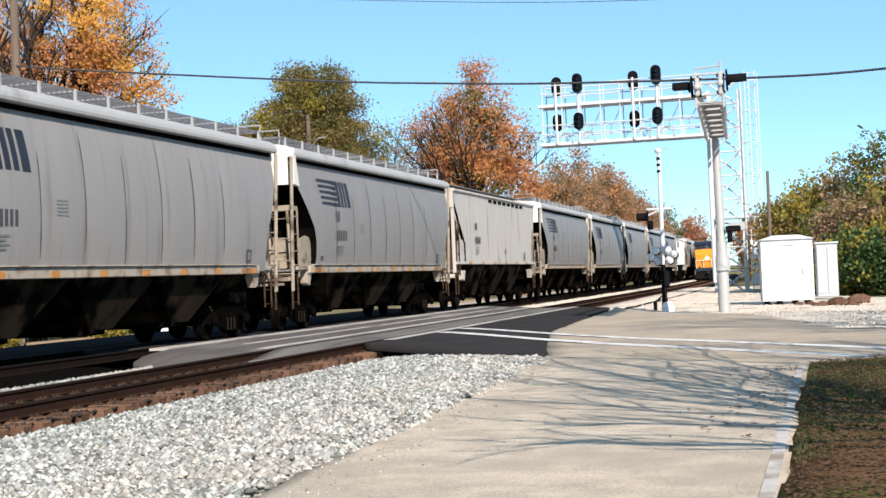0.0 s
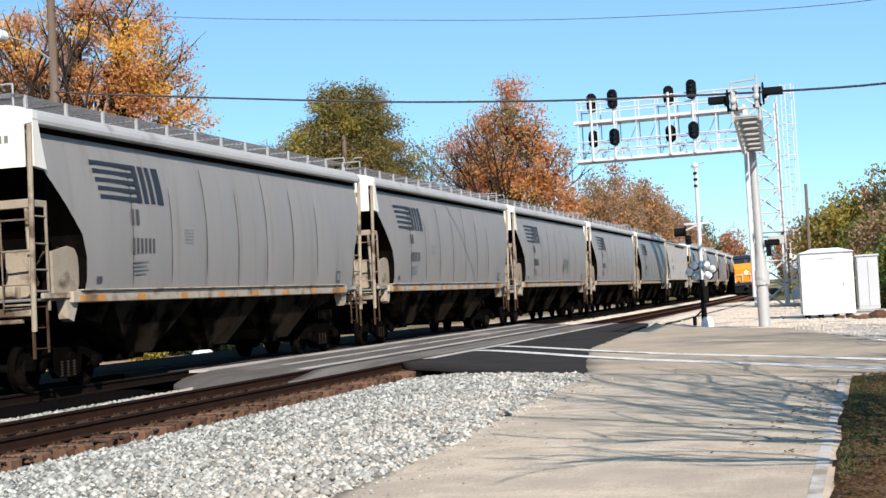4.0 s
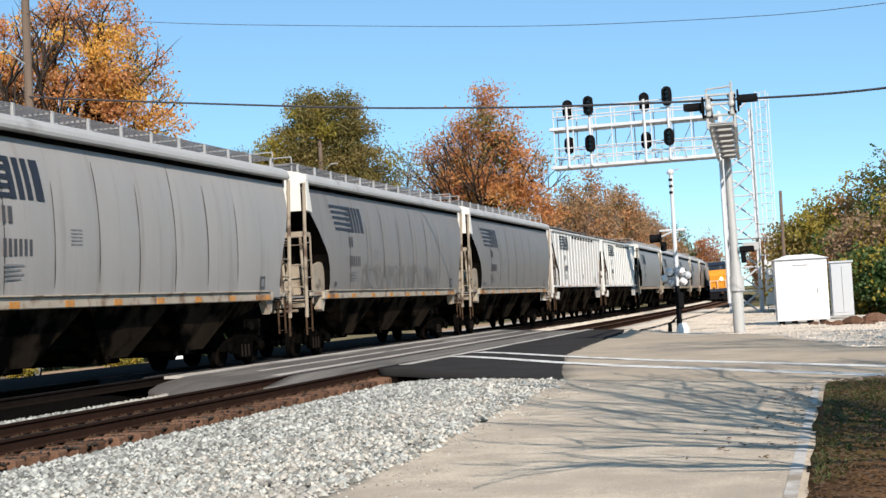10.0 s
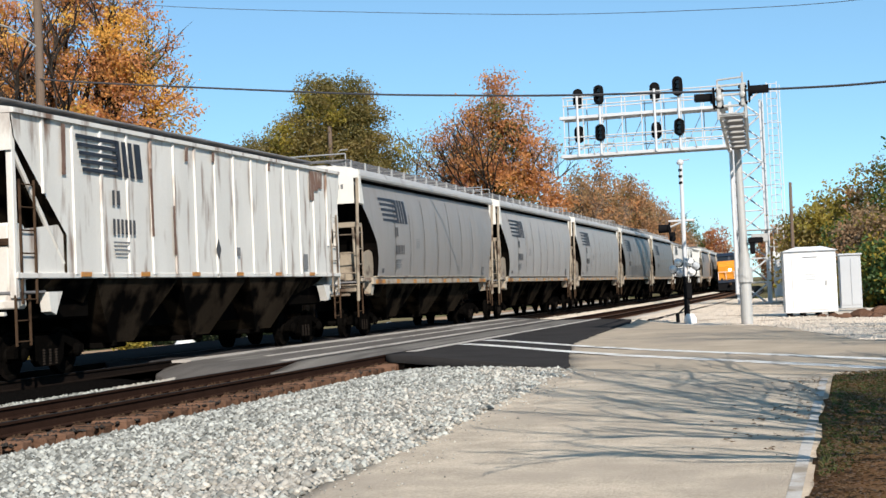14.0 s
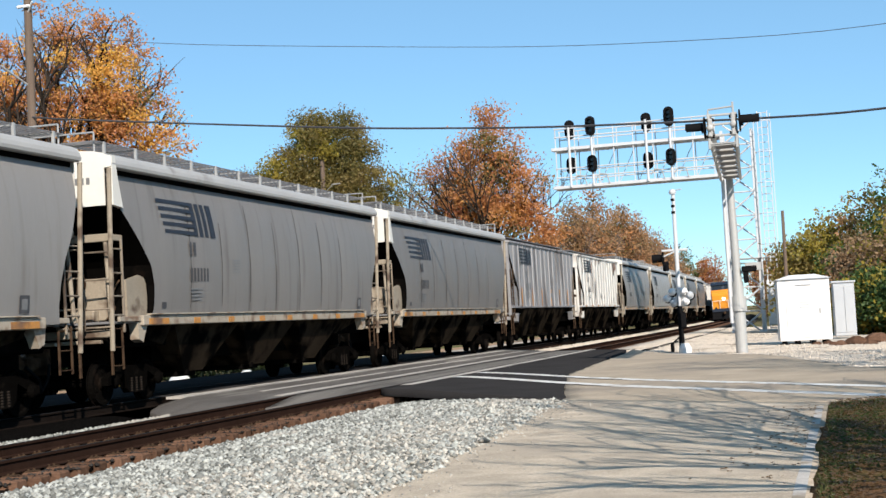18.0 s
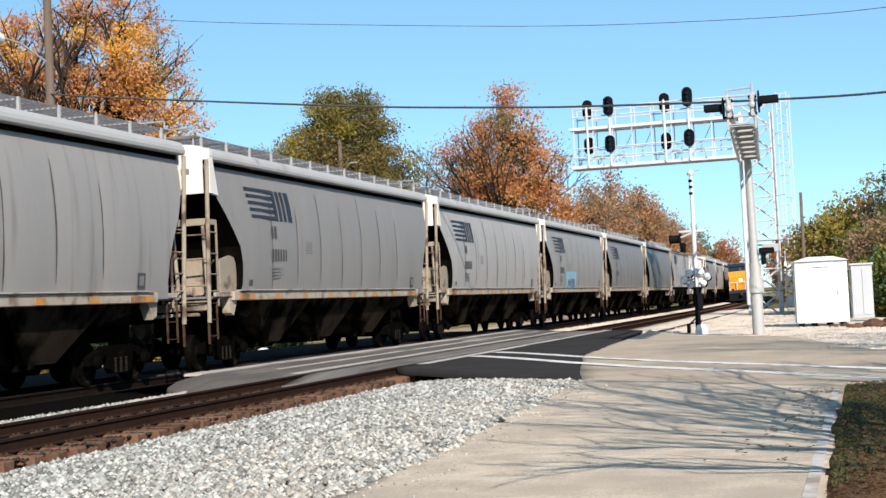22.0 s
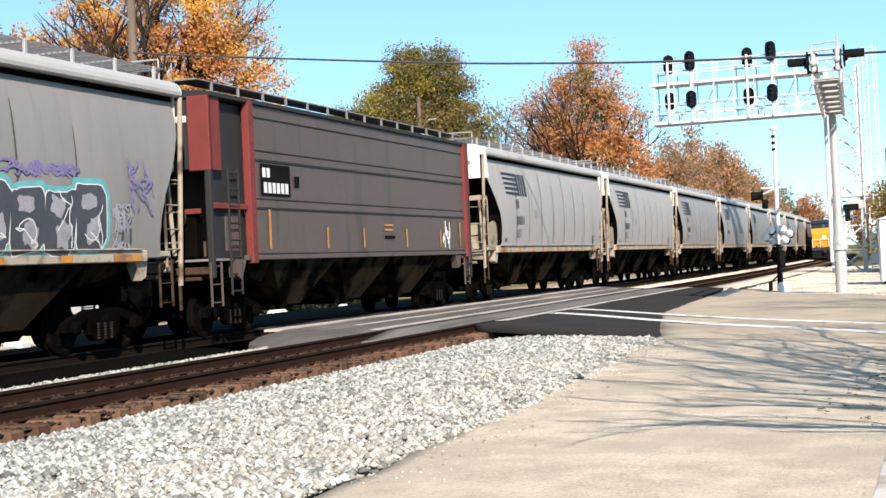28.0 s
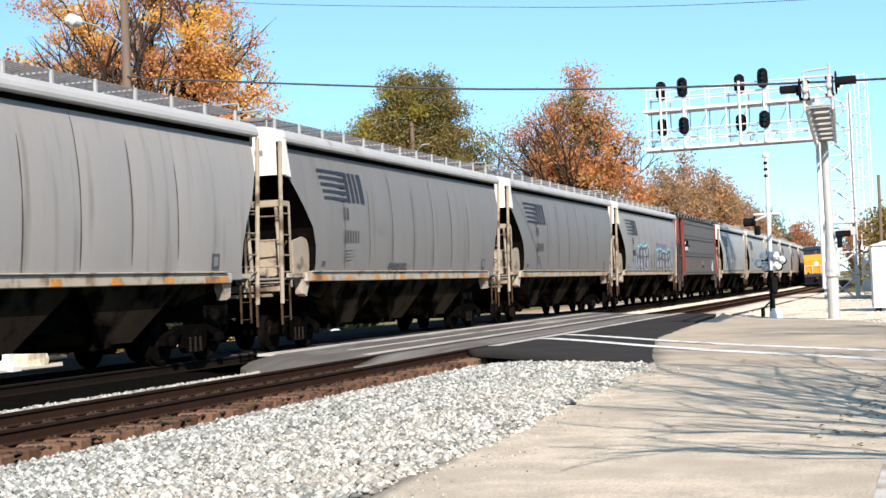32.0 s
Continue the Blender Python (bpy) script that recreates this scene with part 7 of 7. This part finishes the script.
def build_trees():
    tree("maple_tree", "large orange maple tree with golden lower leaves", -31.4, 52.5, 6.2, 0.42,
         [(0.0, 0, 7.8, 3.4, 3.0, 2.6), (2.8, 0.6, 8.2, 2.4, 2.2, 2.6), (-3.4, 0, 8.3, 3.0, 2.6, 2.8), (1.4, 0.4, 11.4, 2.8, 2.5, 2.4), (-2.2, 0.5, 12.0, 2.7, 2.3, 2.2), (3.3, 0, 11.6, 2.0, 1.9, 2.2), (2.4, 0, 13.8, 2.2, 2.0, 1.8), (-5.2, 0, 10.5, 2.4, 2.2, 2.6), (0.2, 0, 14.6, 2.0, 1.8, 1.5), (4.2, 0.6, 9.4, 1.3, 1.3, 1.6), (-4.0, 0, 14.6, 2.0, 1.8, 1.6)],
         [(M_LEAF_MAPLE, 0.62), (M_LEAF_GOLD, 0.32), (M_LEAF_OLIVE, 0.06)], 470, 170, 0.064, 21, bare=10, spread=0.30, reach=0.62)
    tree("maple_tree", "golden maple tree with thin upper branches", -40.5, 52.0, 5.5, 0.3,
         [(0, 0, 8.0, 3.2, 2.8, 2.8), (2.2, 0, 10.5, 2.4, 2.2, 2.4), (-1.5, 0, 11.8, 2.4, 2.0, 2.4)],
         [(M_LEAF_GOLD, 0.45), (M_LEAF_MAPLE, 0.40), (M_LEAF_OLIVE, 0.15)], 300, 96, 0.085, 22, bare=5, spread=0.38, reach=0.6)
    tree("oak_tree", "broad olive-green tree turning brown", -36.9, 95.5, 6.0, 0.4,
         [(1.3, 0, 14.7, 2.9, 2.5, 2.6), (-1.7, 0, 12.7, 2.9, 2.4, 2.5), (-3.8, 0, 11.2, 2.7, 2.4, 2.6), (0, 0, 9.6, 5.0, 3.0, 3.4), (3.0, 0, 13.0, 2.4, 2.1, 2.6), (5.0, 0, 10.4, 2.5, 2.2, 2.9), (5.4, 0, 8.0, 2.3, 2.0, 2.6), (-4.7, 0, 8.6, 2.6, 2.2, 2.9), (1.6, 0, 16.4, 2.3, 1.9, 1.3), (-5.6, 0, 10.0, 1.9, 1.8, 2.2), (3.8, 0, 14.6, 1.6, 1.5, 1.6)],
         [(M_LEAF_OLIVE, 0.70), (M_LEAF_YELLOWGREEN, 0.16), (M_LEAF_GREEN, 0.14)], 880, 165, 0.087, 23, bare=4, spread=0.40)
    tree("bare_tree", "thin grey tree nearly bare of leaves", -31.0, 100.0, 5.0, 0.16, [(0, 0, 9.0, 1.8, 1.8, 3.0), (0.6, 0, 12.0, 1.2, 1.2, 1.8)],
         [(M_LEAF_DRY, 0.7), (M_LEAF_YELLOWGREEN, 0.3)], 120, 14, 0.09, 24, bare=8, spread=0.45)
    tree("maple_tree", "rust-red maple tree with a pointed crown", -27.2, 109.5, 6.5, 0.36,
         [(0, 0, 11.0, 4.4, 3.4, 3.6), (0.6, 0, 15.0, 3.0, 2.6, 2.9), (-2.9, 0, 12.8, 2.5, 2.2, 2.5), (3.1, 0, 10.8, 2.6, 2.4, 3.2), (0.4, 0, 17.9, 1.6, 1.5, 1.7), (-3.1, 0, 9.6, 2.7, 2.2, 2.6), (4.2, 0, 8.2, 2.4, 2, 2.6), (2.4, 0, 14.4, 1.5, 1.5, 1.6), (-1.8, 0, 15.6, 1.2, 1.2, 1.4)],
         [(M_LEAF_RED, 0.32), (M_LEAF_MAPLE, 0.44), (M_LEAF_OLIVE, 0.24)], 350, 92, 0.105, 25, bare=9, spread=0.48, reach=0.7)
    tree("bare_tree", "thin tree with sparse pink-brown twigs", -31.8, 111.0, 6.0, 0.18, [(0, 0, 13.0, 2.0, 1.8, 2.6), (0.3, 0, 9.5, 2.0, 1.8, 2.4)],
         [(M_LEAF_RED, 0.5), (M_LEAF_DRY, 0.5)], 220, 12, 0.10, 26, bare=8, spread=0.45)
    rr = random.Random(31)
    for k in range(20):
        f = k / 19
        y = 134 + 130 * f + rr.uniform(-3, 3)
        x = FAR_X + line_x(y) - 6.0 - rr.uniform(0, 7) * (1.2 - f)
        h = piecewise(f, [(0, 10.5), (0.12, 12.5), (0.2, 15.5), (0.32, 13.0), (0.6, 11.5), (1.0, 10.5)]) * rr.uniform(0.95, 1.12) * 1.15
        tree("brush_tree", "brown autumn tree in the thicket by the line", x, y, h * 0.4, 0.18,
             [(0, 0, h * 0.60, 2.5, 2.2, h * 0.28), (0.9, 0, h * 0.36, 2.6, 2.2, h * 0.28), (-0.8, 0, h * 0.80, 1.5, 1.4, h * 0.18)],
             [(M_LEAF_BROWN, 0.72), (M_LEAF_MAPLE, 0.14), (M_LEAF_OLIVE, 0.14)], 320, 18, 0.15, 40 + k, bare=3, group="thicket trees", spread=0.42)
    for k in range(18):
        f = k / 17
        x, y = -75 + 62 * f, 345 + rr.uniform(-6, 16)
        if f > 0.75:
            x, y = -11.5 + 20 * (f - 0.75), 215 + 60 * (1 - f)
        h = (10.5, 12.0, 13.5, 11.0, 12.0, 13.0, 13.0, 12.0)[k % 8] * (0.78 if f > 0.75 else 1.4)
        m = (M_LEAF_OLIVE, M_LEAF_BROWN, M_LEAF_GREEN, M_LEAF_BROWN, M_LEAF_RED, M_LEAF_RED, M_LEAF_BROWN, M_LEAF_RED)[k % 8]
        tree("far_tree", "distant autumn tree beyond the bend", x, y, h * 0.4, 0.2, [(0, 0, h * 0.62, 3.2, 2.6, h * 0.32), (1.4, 0, h * 0.40, 3.0, 2.4, h * 0.34)],
             [(m, 0.8), (M_LEAF_DRY, 0.2)], 300, 14, 0.22, 60 + k, group="far trees", spread=0.55)
    for k, (x, y, h) in enumerate(((-12.2, 238.0, 9.5), (-13.2, 250.0, 10.5), (-14.4, 262.0, 10.0), (-15.2, 276.0, 10.5), (-11.2, 228.0, 8.0), (-9.6, 205.0, 7.5))):
        tree("far_tree", "distant reddish-brown tree beside the bend", x, y, h * 0.4, 0.2, [(0, 0, h * 0.62, 2.2, 2.0, h * 0.32), (0.8, 0, h * 0.36, 2.2, 2.0, h * 0.34)],
             [(M_LEAF_BROWN if k % 2 else M_LEAF_RED, 0.7), (M_LEAF_DRY, 0.3)], 240, 16, 0.17, 160 + k, group="far trees", spread=0.5)
    right = [(-2.4, 84.0, 5.8, M_LEAF_OLIVE, M_LEAF_YELLOWGREEN), (-0.8, 86.0, 6.9, M_LEAF_YELLOWGREEN, M_LEAF_BROWN), (0.8, 84.0, 6.8, M_LEAF_YELLOWGREEN, M_LEAF_BROWN), (2.4, 82.0, 8.4, M_LEAF_GREEN, M_LEAF_OLIVE),
             (4.4, 83.0, 7.8, M_LEAF_GREEN, M_LEAF_OLIVE), (0.7, 76.0, 4.8, M_LEAF_DRY, M_LEAF_BROWN), (2.2, 73.0, 5.0, M_LEAF_DRY, M_LEAF_YELLOWGREEN), (1.1, 70.5, 3.0, M_LEAF_GREEN, M_LEAF_YELLOWGREEN), (2.4, 69.0, 3.2, M_LEAF_GREEN, M_LEAF_YELLOWGREEN), (-5.5, 125.0, 6.0, M_LEAF_BROWN, M_LEAF_OLIVE), (-3.5, 118.0, 6.4, M_LEAF_OLIVE, M_LEAF_BROWN), (-8.0, 190.0, 7.0, M_LEAF_BROWN, M_LEAF_DRY), (6.5, 80, 7.0, M_LEAF_GREEN, M_LEAF_GOLD), (-1.5, 92.0, 6.0, M_LEAF_BROWN, M_LEAF_OLIVE), (-0.2, 80.0, 4.5, M_LEAF_YELLOWGREEN, M_LEAF_GREEN)]
    for k, (x, y, h, m1, m2) in enumerate(right):
        h *= 1.12
        tree("hedge_tree", "leafy hedge tree turning yellow and brown", x, y, h * 0.35, 0.13, [(0, 0, h * 0.62, 1.6, 1.4, h * 0.35), (0.6, 0, h * 0.33, 1.6, 1.4, h * 0.34), (-0.6, 0, h * 0.42, 1.4, 1.2, h * 0.34)],
             [(m1, 0.5), (m2, 0.3), (M_LEAF_OLIVE if k % 3 else M_LEAF_DRY, 0.2)], 420, 20, 0.105, 80 + k, bare=2 if k < 5 else 0, group="hedge trees", spread=0.24)
    for k, (x, y, h) in enumerate(((-21.3, 39.0, 1.0), (-21.4, 33.4, 1.25), (-29.0, 36.0, 2.2))):
        tree("bush", "small yellow-green bush behind the tracks", x, y, h * 0.3, 0.05, [(0, 0, h * 0.58, 0.26, 0.26, h * 0.38), (0.2, 0.1, h * 0.42, 0.28, 0.28, h * 0.22), (-0.2, -0.1, h * 0.38, 0.28, 0.28, h * 0.2)], [(M_LEAF_GREEN, 0.25), (M_LEAF_YELLOWGREEN, 0.75)], 110, 16, 0.05, 110 + k, group="bushes", category="bush", spread=0.08)
    # made-up low hedge that gives a dark background under the cars
    rr = random.Random(76)
    for k in range(14):
        y = 27 + k * 2.7 + rr.uniform(-0.4, 0.4)
        tree("hedge_bush", "added near-black bush that darkens the background beyond the side street", -25.8 + rr.uniform(-0.3, 0.3), y, 0.4, 0.06, [(0, 0, 0.75, 1.0, 1.7, 0.75)], [(M_LEAF_DARK, 1.0)], 210, 16, 0.075, 210 + k, group="low hedge", category="hedge", spread=0.12)
    rr = random.Random(77)
    for k in range(16):
        x, y = -48 - rr.uniform(0, 25), 60 + k * 9 + rr.uniform(-3, 3)
        h = rr.uniform(6, 8)
        tree("backdrop_tree", "autumn tree on the far side of the line", x, y, h * 0.4, 0.2, [(0, 0, h * 0.6, 3.2, 3.0, h * 0.32), (1.8, 0, h * 0.42, 2.6, 2.4, h * 0.28)],
             [(M_LEAF_BROWN, 0.5), (M_LEAF_OLIVE, 0.5)], 160, 14, 0.18, 130 + k, group="far-side trees", spread=0.5)
    shade_tree(4.2, 7.3, 12.0, 0.21, 5, "bare roadside tree with spreading limbs beside the grass verge",
               [(-2.8, -2.2, 5.4), (-2.9, 0.6, 6.4), (-2.4, 1.8, 8.0), (-1.4, 3.2, 9.6), (0.4, 3.6, 10.2), (-2.8, -0.8, 5.6), (1.8, 4.6, 11.4), (-0.6, 1.6, 8.4), (2.8, -1.5, 9.0), (-1.6, 0.8, 7.4), (-0.4, 3.0, 9.0), (1.2, 1.2, 8.6)])
    shade_tree(6.4, 13.2, 11.0, 0.17, 52, "bare roadside tree behind the verge",
               [(-2.0, 0.6, 7.2), (-1.2, 2.6, 8.6), (0.8, 1.6, 9.4), (-2.4, -1.4, 6.6), (1.6, -1.4, 8.8), (-0.6, -0.6, 9.8), (-1.6, 1.8, 6.2), (-2.6, 0.0, 5.8), (0.2, 2.8, 7.6)])
    shade_tree(6.6, 23.6, 12.5, 0.26, 9, "bare roadside tree with long thin branches")
    shade_tree(10.4, 30.0, 14.0, 0.24, 17, "bare roadside tree near the crossing road")
    shade_tree(8.4, 26.6, 12.5, 0.24, 61, "bare roadside tree across from the crossing")
    twig = thing("maple_branch", "low maple branch with a few red leaves", "branch", at=pose(4.75, 13.9, 4.15))
    sh = Shape()
    branch(sh, (0, 0, 0.4), (-3.60, 0.9, -0.05), 0.03, 0.006, random.Random(3), 1, 0.04, 5)
    part("twig", sh, M_TWIG, twig, fix=False)
    rng = np.random.RandomState(4)
    part("leaves", leaf_mesh("leaves", [(-3.55 + 0.1 * k, 0.88 - 0.03 * k, -0.04 + 0.01 * k) for k in range(5)], (0.07, 0.07, 0.05), 0.04, M_LEAF_RED, rng, 9), None, twig, "last red leaves")


def parked_car(x, y, turn):
    c = thing("parked_car", "white parked saloon car behind the tracks", "car", "parked cars", at=pose(x, y, ground_z(x, y) - 0.04, 0, 0, turn))
    prof = [(-2.3, 0.35), (-2.35, 0.75), (-1.9, 0.95), (-1.1, 1.0), (-0.5, 1.42), (0.9, 1.45), (1.6, 1.02), (2.25, 0.92), (2.3, 0.4), (1.9, 0.3), (-1.9, 0.3)]
    b = part("body", Shape().prism(prof, 0, -0.85, 0.85), M_WHITEBOX, c)
    for sx in (-0.856, 0.856):
        part("side_window", Shape().add([(sx, -0.95, 1.02), (sx, 1.35, 1.04), (sx, 0.85, 1.38), (sx, -0.45, 1.36)], [(0, 1, 2, 3)]), M_GLASS, c, "dark side window", fix=False)
        for y_ in (-1.45, 1.45):
            w = part("wheel", Shape().lathe((sx, y_, 0.32), 0, [(-0.1, 0.30), (-0.08, 0.32), (0.08, 0.32), (0.1, 0.30)], 20), M_BLACK, c, "black tyre")
            part("rim", Shape().lathe((sx, y_, 0.32), 0, [(-0.104, 0.19), (0.104, 0.19)], 14), M_POST, w, "grey rim")
    for z, m_ in ((0.7, M_RED),):
        part("tail_lamp", Shape().box((0.6, -2.34, z), (0.3, 0.04, 0.12), 0.01), m_, c)
        part("tail_lamp", Shape().box((-0.6, -2.34, z), (0.3, 0.04, 0.12), 0.01), m_, c)
    return c


def back_street():
    rows = [(y, -24.3 + line_x(y), -21.3 + line_x(y)) for y in np.linspace(-20, 150, 60)]
    slab("road_back", rows, M_LITTER, "side street behind the tracks strewn with orange leaves", lift=-0.03)
    edge = [(y, 0.25 * noise.noise((3, y * 0.4, 1))) for y in np.linspace(-20, 150, 120)]
    slab("kerb_far", [(y, -21.3 + line_x(y), -20.5 + line_x(y) + e) for y, e in edge], M_CONCRETE, "pale broken concrete edge of the side street", "kerb", lift=0.02, steps=3)
    # strip where the train's shadow falls, its dark put into the ground colour
    slab("cinder_strip", [(y, -20.5 + line_x(y) + e, -17.3 + line_x(y)) for y, e in edge], M_TRAIN_SHADE, "ground darkened for the train's shade, between far track and side street", "ground", lift=-0.03, steps=6)
    for x, y, q in ((-20.5, 41.0, 0.36), (-20.5, 46.2, 0.30), (-20.3, 61.0, 0.34)):
        sh = Shape().lathe((0, 0, 0), 2, [(-0.2, q), (q * 0.3, q), (q * 0.75, q * 0.75), (q, q * 0.3)], 12)
        sh.v = [(p[0] * (1 + 0.25 * noise.noise((p[0] * 4 + x, p[1] * 4, p[2] * 3))), p[1] * (1.3 + 0.25 * noise.noise((p[1] * 4, y, p[0] * 3))), p[2]) for p in sh.v]
        tagged(part("boulder", sh, M_WHITEBOX, at=pose(x, y, ground_z(x, y) - 0.03)), "white painted boulder beside the side street", "boulder", "white boulders")
    rock = Shape().lathe((0, 0, 0), 2, [(-0.2, 0.54), (0.2, 0.56), (0.5, 0.50), (0.74, 0.34), (0.86, 0.12)], 16)
    rock.v = [(p[0] * (1 + 0.35 * noise.noise((p[0] * 2.4, p[1] * 2.4, p[2] * 2))), p[1] * (1 + 0.35 * noise.noise((p[1] * 2.4, 7, p[0] * 2.4))), p[2] * (1 + 0.12 * noise.noise((p[0] * 3, p[1] * 3, 5)))) for p in rock.v]
    tagged(part("boulder", rock, M_ROCK, at=pose(-21.2, 29.1, ground_z(-21.2, 29.1))), "large cream boulder at the edge of the side street", "boulder")
    mark = thing("marker_post", "white concrete marker post beside a boulder", "marker", at=pose(-20.7, 27.7, ground_z(-20.7, 27.7)))
    part("post", Shape().box((0, 0, 0.24), (0.34, 0.26, 0.55), 0.03), M_WHITEBOX, mark)
    part("base", Shape().box((0.05, 0, 0.02), (0.5, 0.4, 0.22), 0.03), M_WHITEBOX, mark)
    parked_car(-22.4, 33.0, 4)


signal_bridge()
road_cantilever()
crossing_post()
bungalow()
rubble()
locomotive()
poles_and_cables()
back_street()
build_trees()
build_stones()
build_track("track_near", NEAR_X, 0.0, "near railway track with rusty rails on timber ties")
build_track("track_far", FAR_X, FAR_UP, "far railway track under the train")


# ---- what moves ----
def motions():
    for n, ob in CARS.items():
        start = 34.1 - 17.0 * n + BODY
        rows = []
        for k in range(33):
            s = start + SPEED * k
            a, b = on_line(s - 6.15, FAR_X, FAR_UP), on_line(s + 6.15, FAR_X, FAR_UP)
            p, q = a.translation, b.translation
            turn = math.degrees(math.atan2(-(q.x - p.x), q.y - p.y))
            tilt = math.degrees(math.atan2(q.z - p.z, (q - p).length))
            c = (p + q) / 2
            rows.append((float(k), pose(c.x, c.y, c.z, tilt, 0, turn)))
        walk(ob, rows)
    # the wheels turn under their trucks, all alike
    first = {}
    per_step = -math.degrees(SPEED / 0.42) / 30
    for ob in list(scene.objects):
        if ob.name.split(".")[0] != "wheelset":
            continue
        which = ob["front"]
        if which not in first:
            at = ob.matrix_basis.translation.copy()
            walk(ob, [(k / 30, pose(*at, (per_step * k) % 360, 0, 0)) for k in range(32 * 30 + 1)])
            first[which] = ob.animation_data
        else:
            src = first[which]
            ob.rotation_mode = "QUATERNION"
            ob.animation_data_create()
            ob.animation_data.action = src.action
            ob.animation_data.action_slot = src.action_slot


motions()
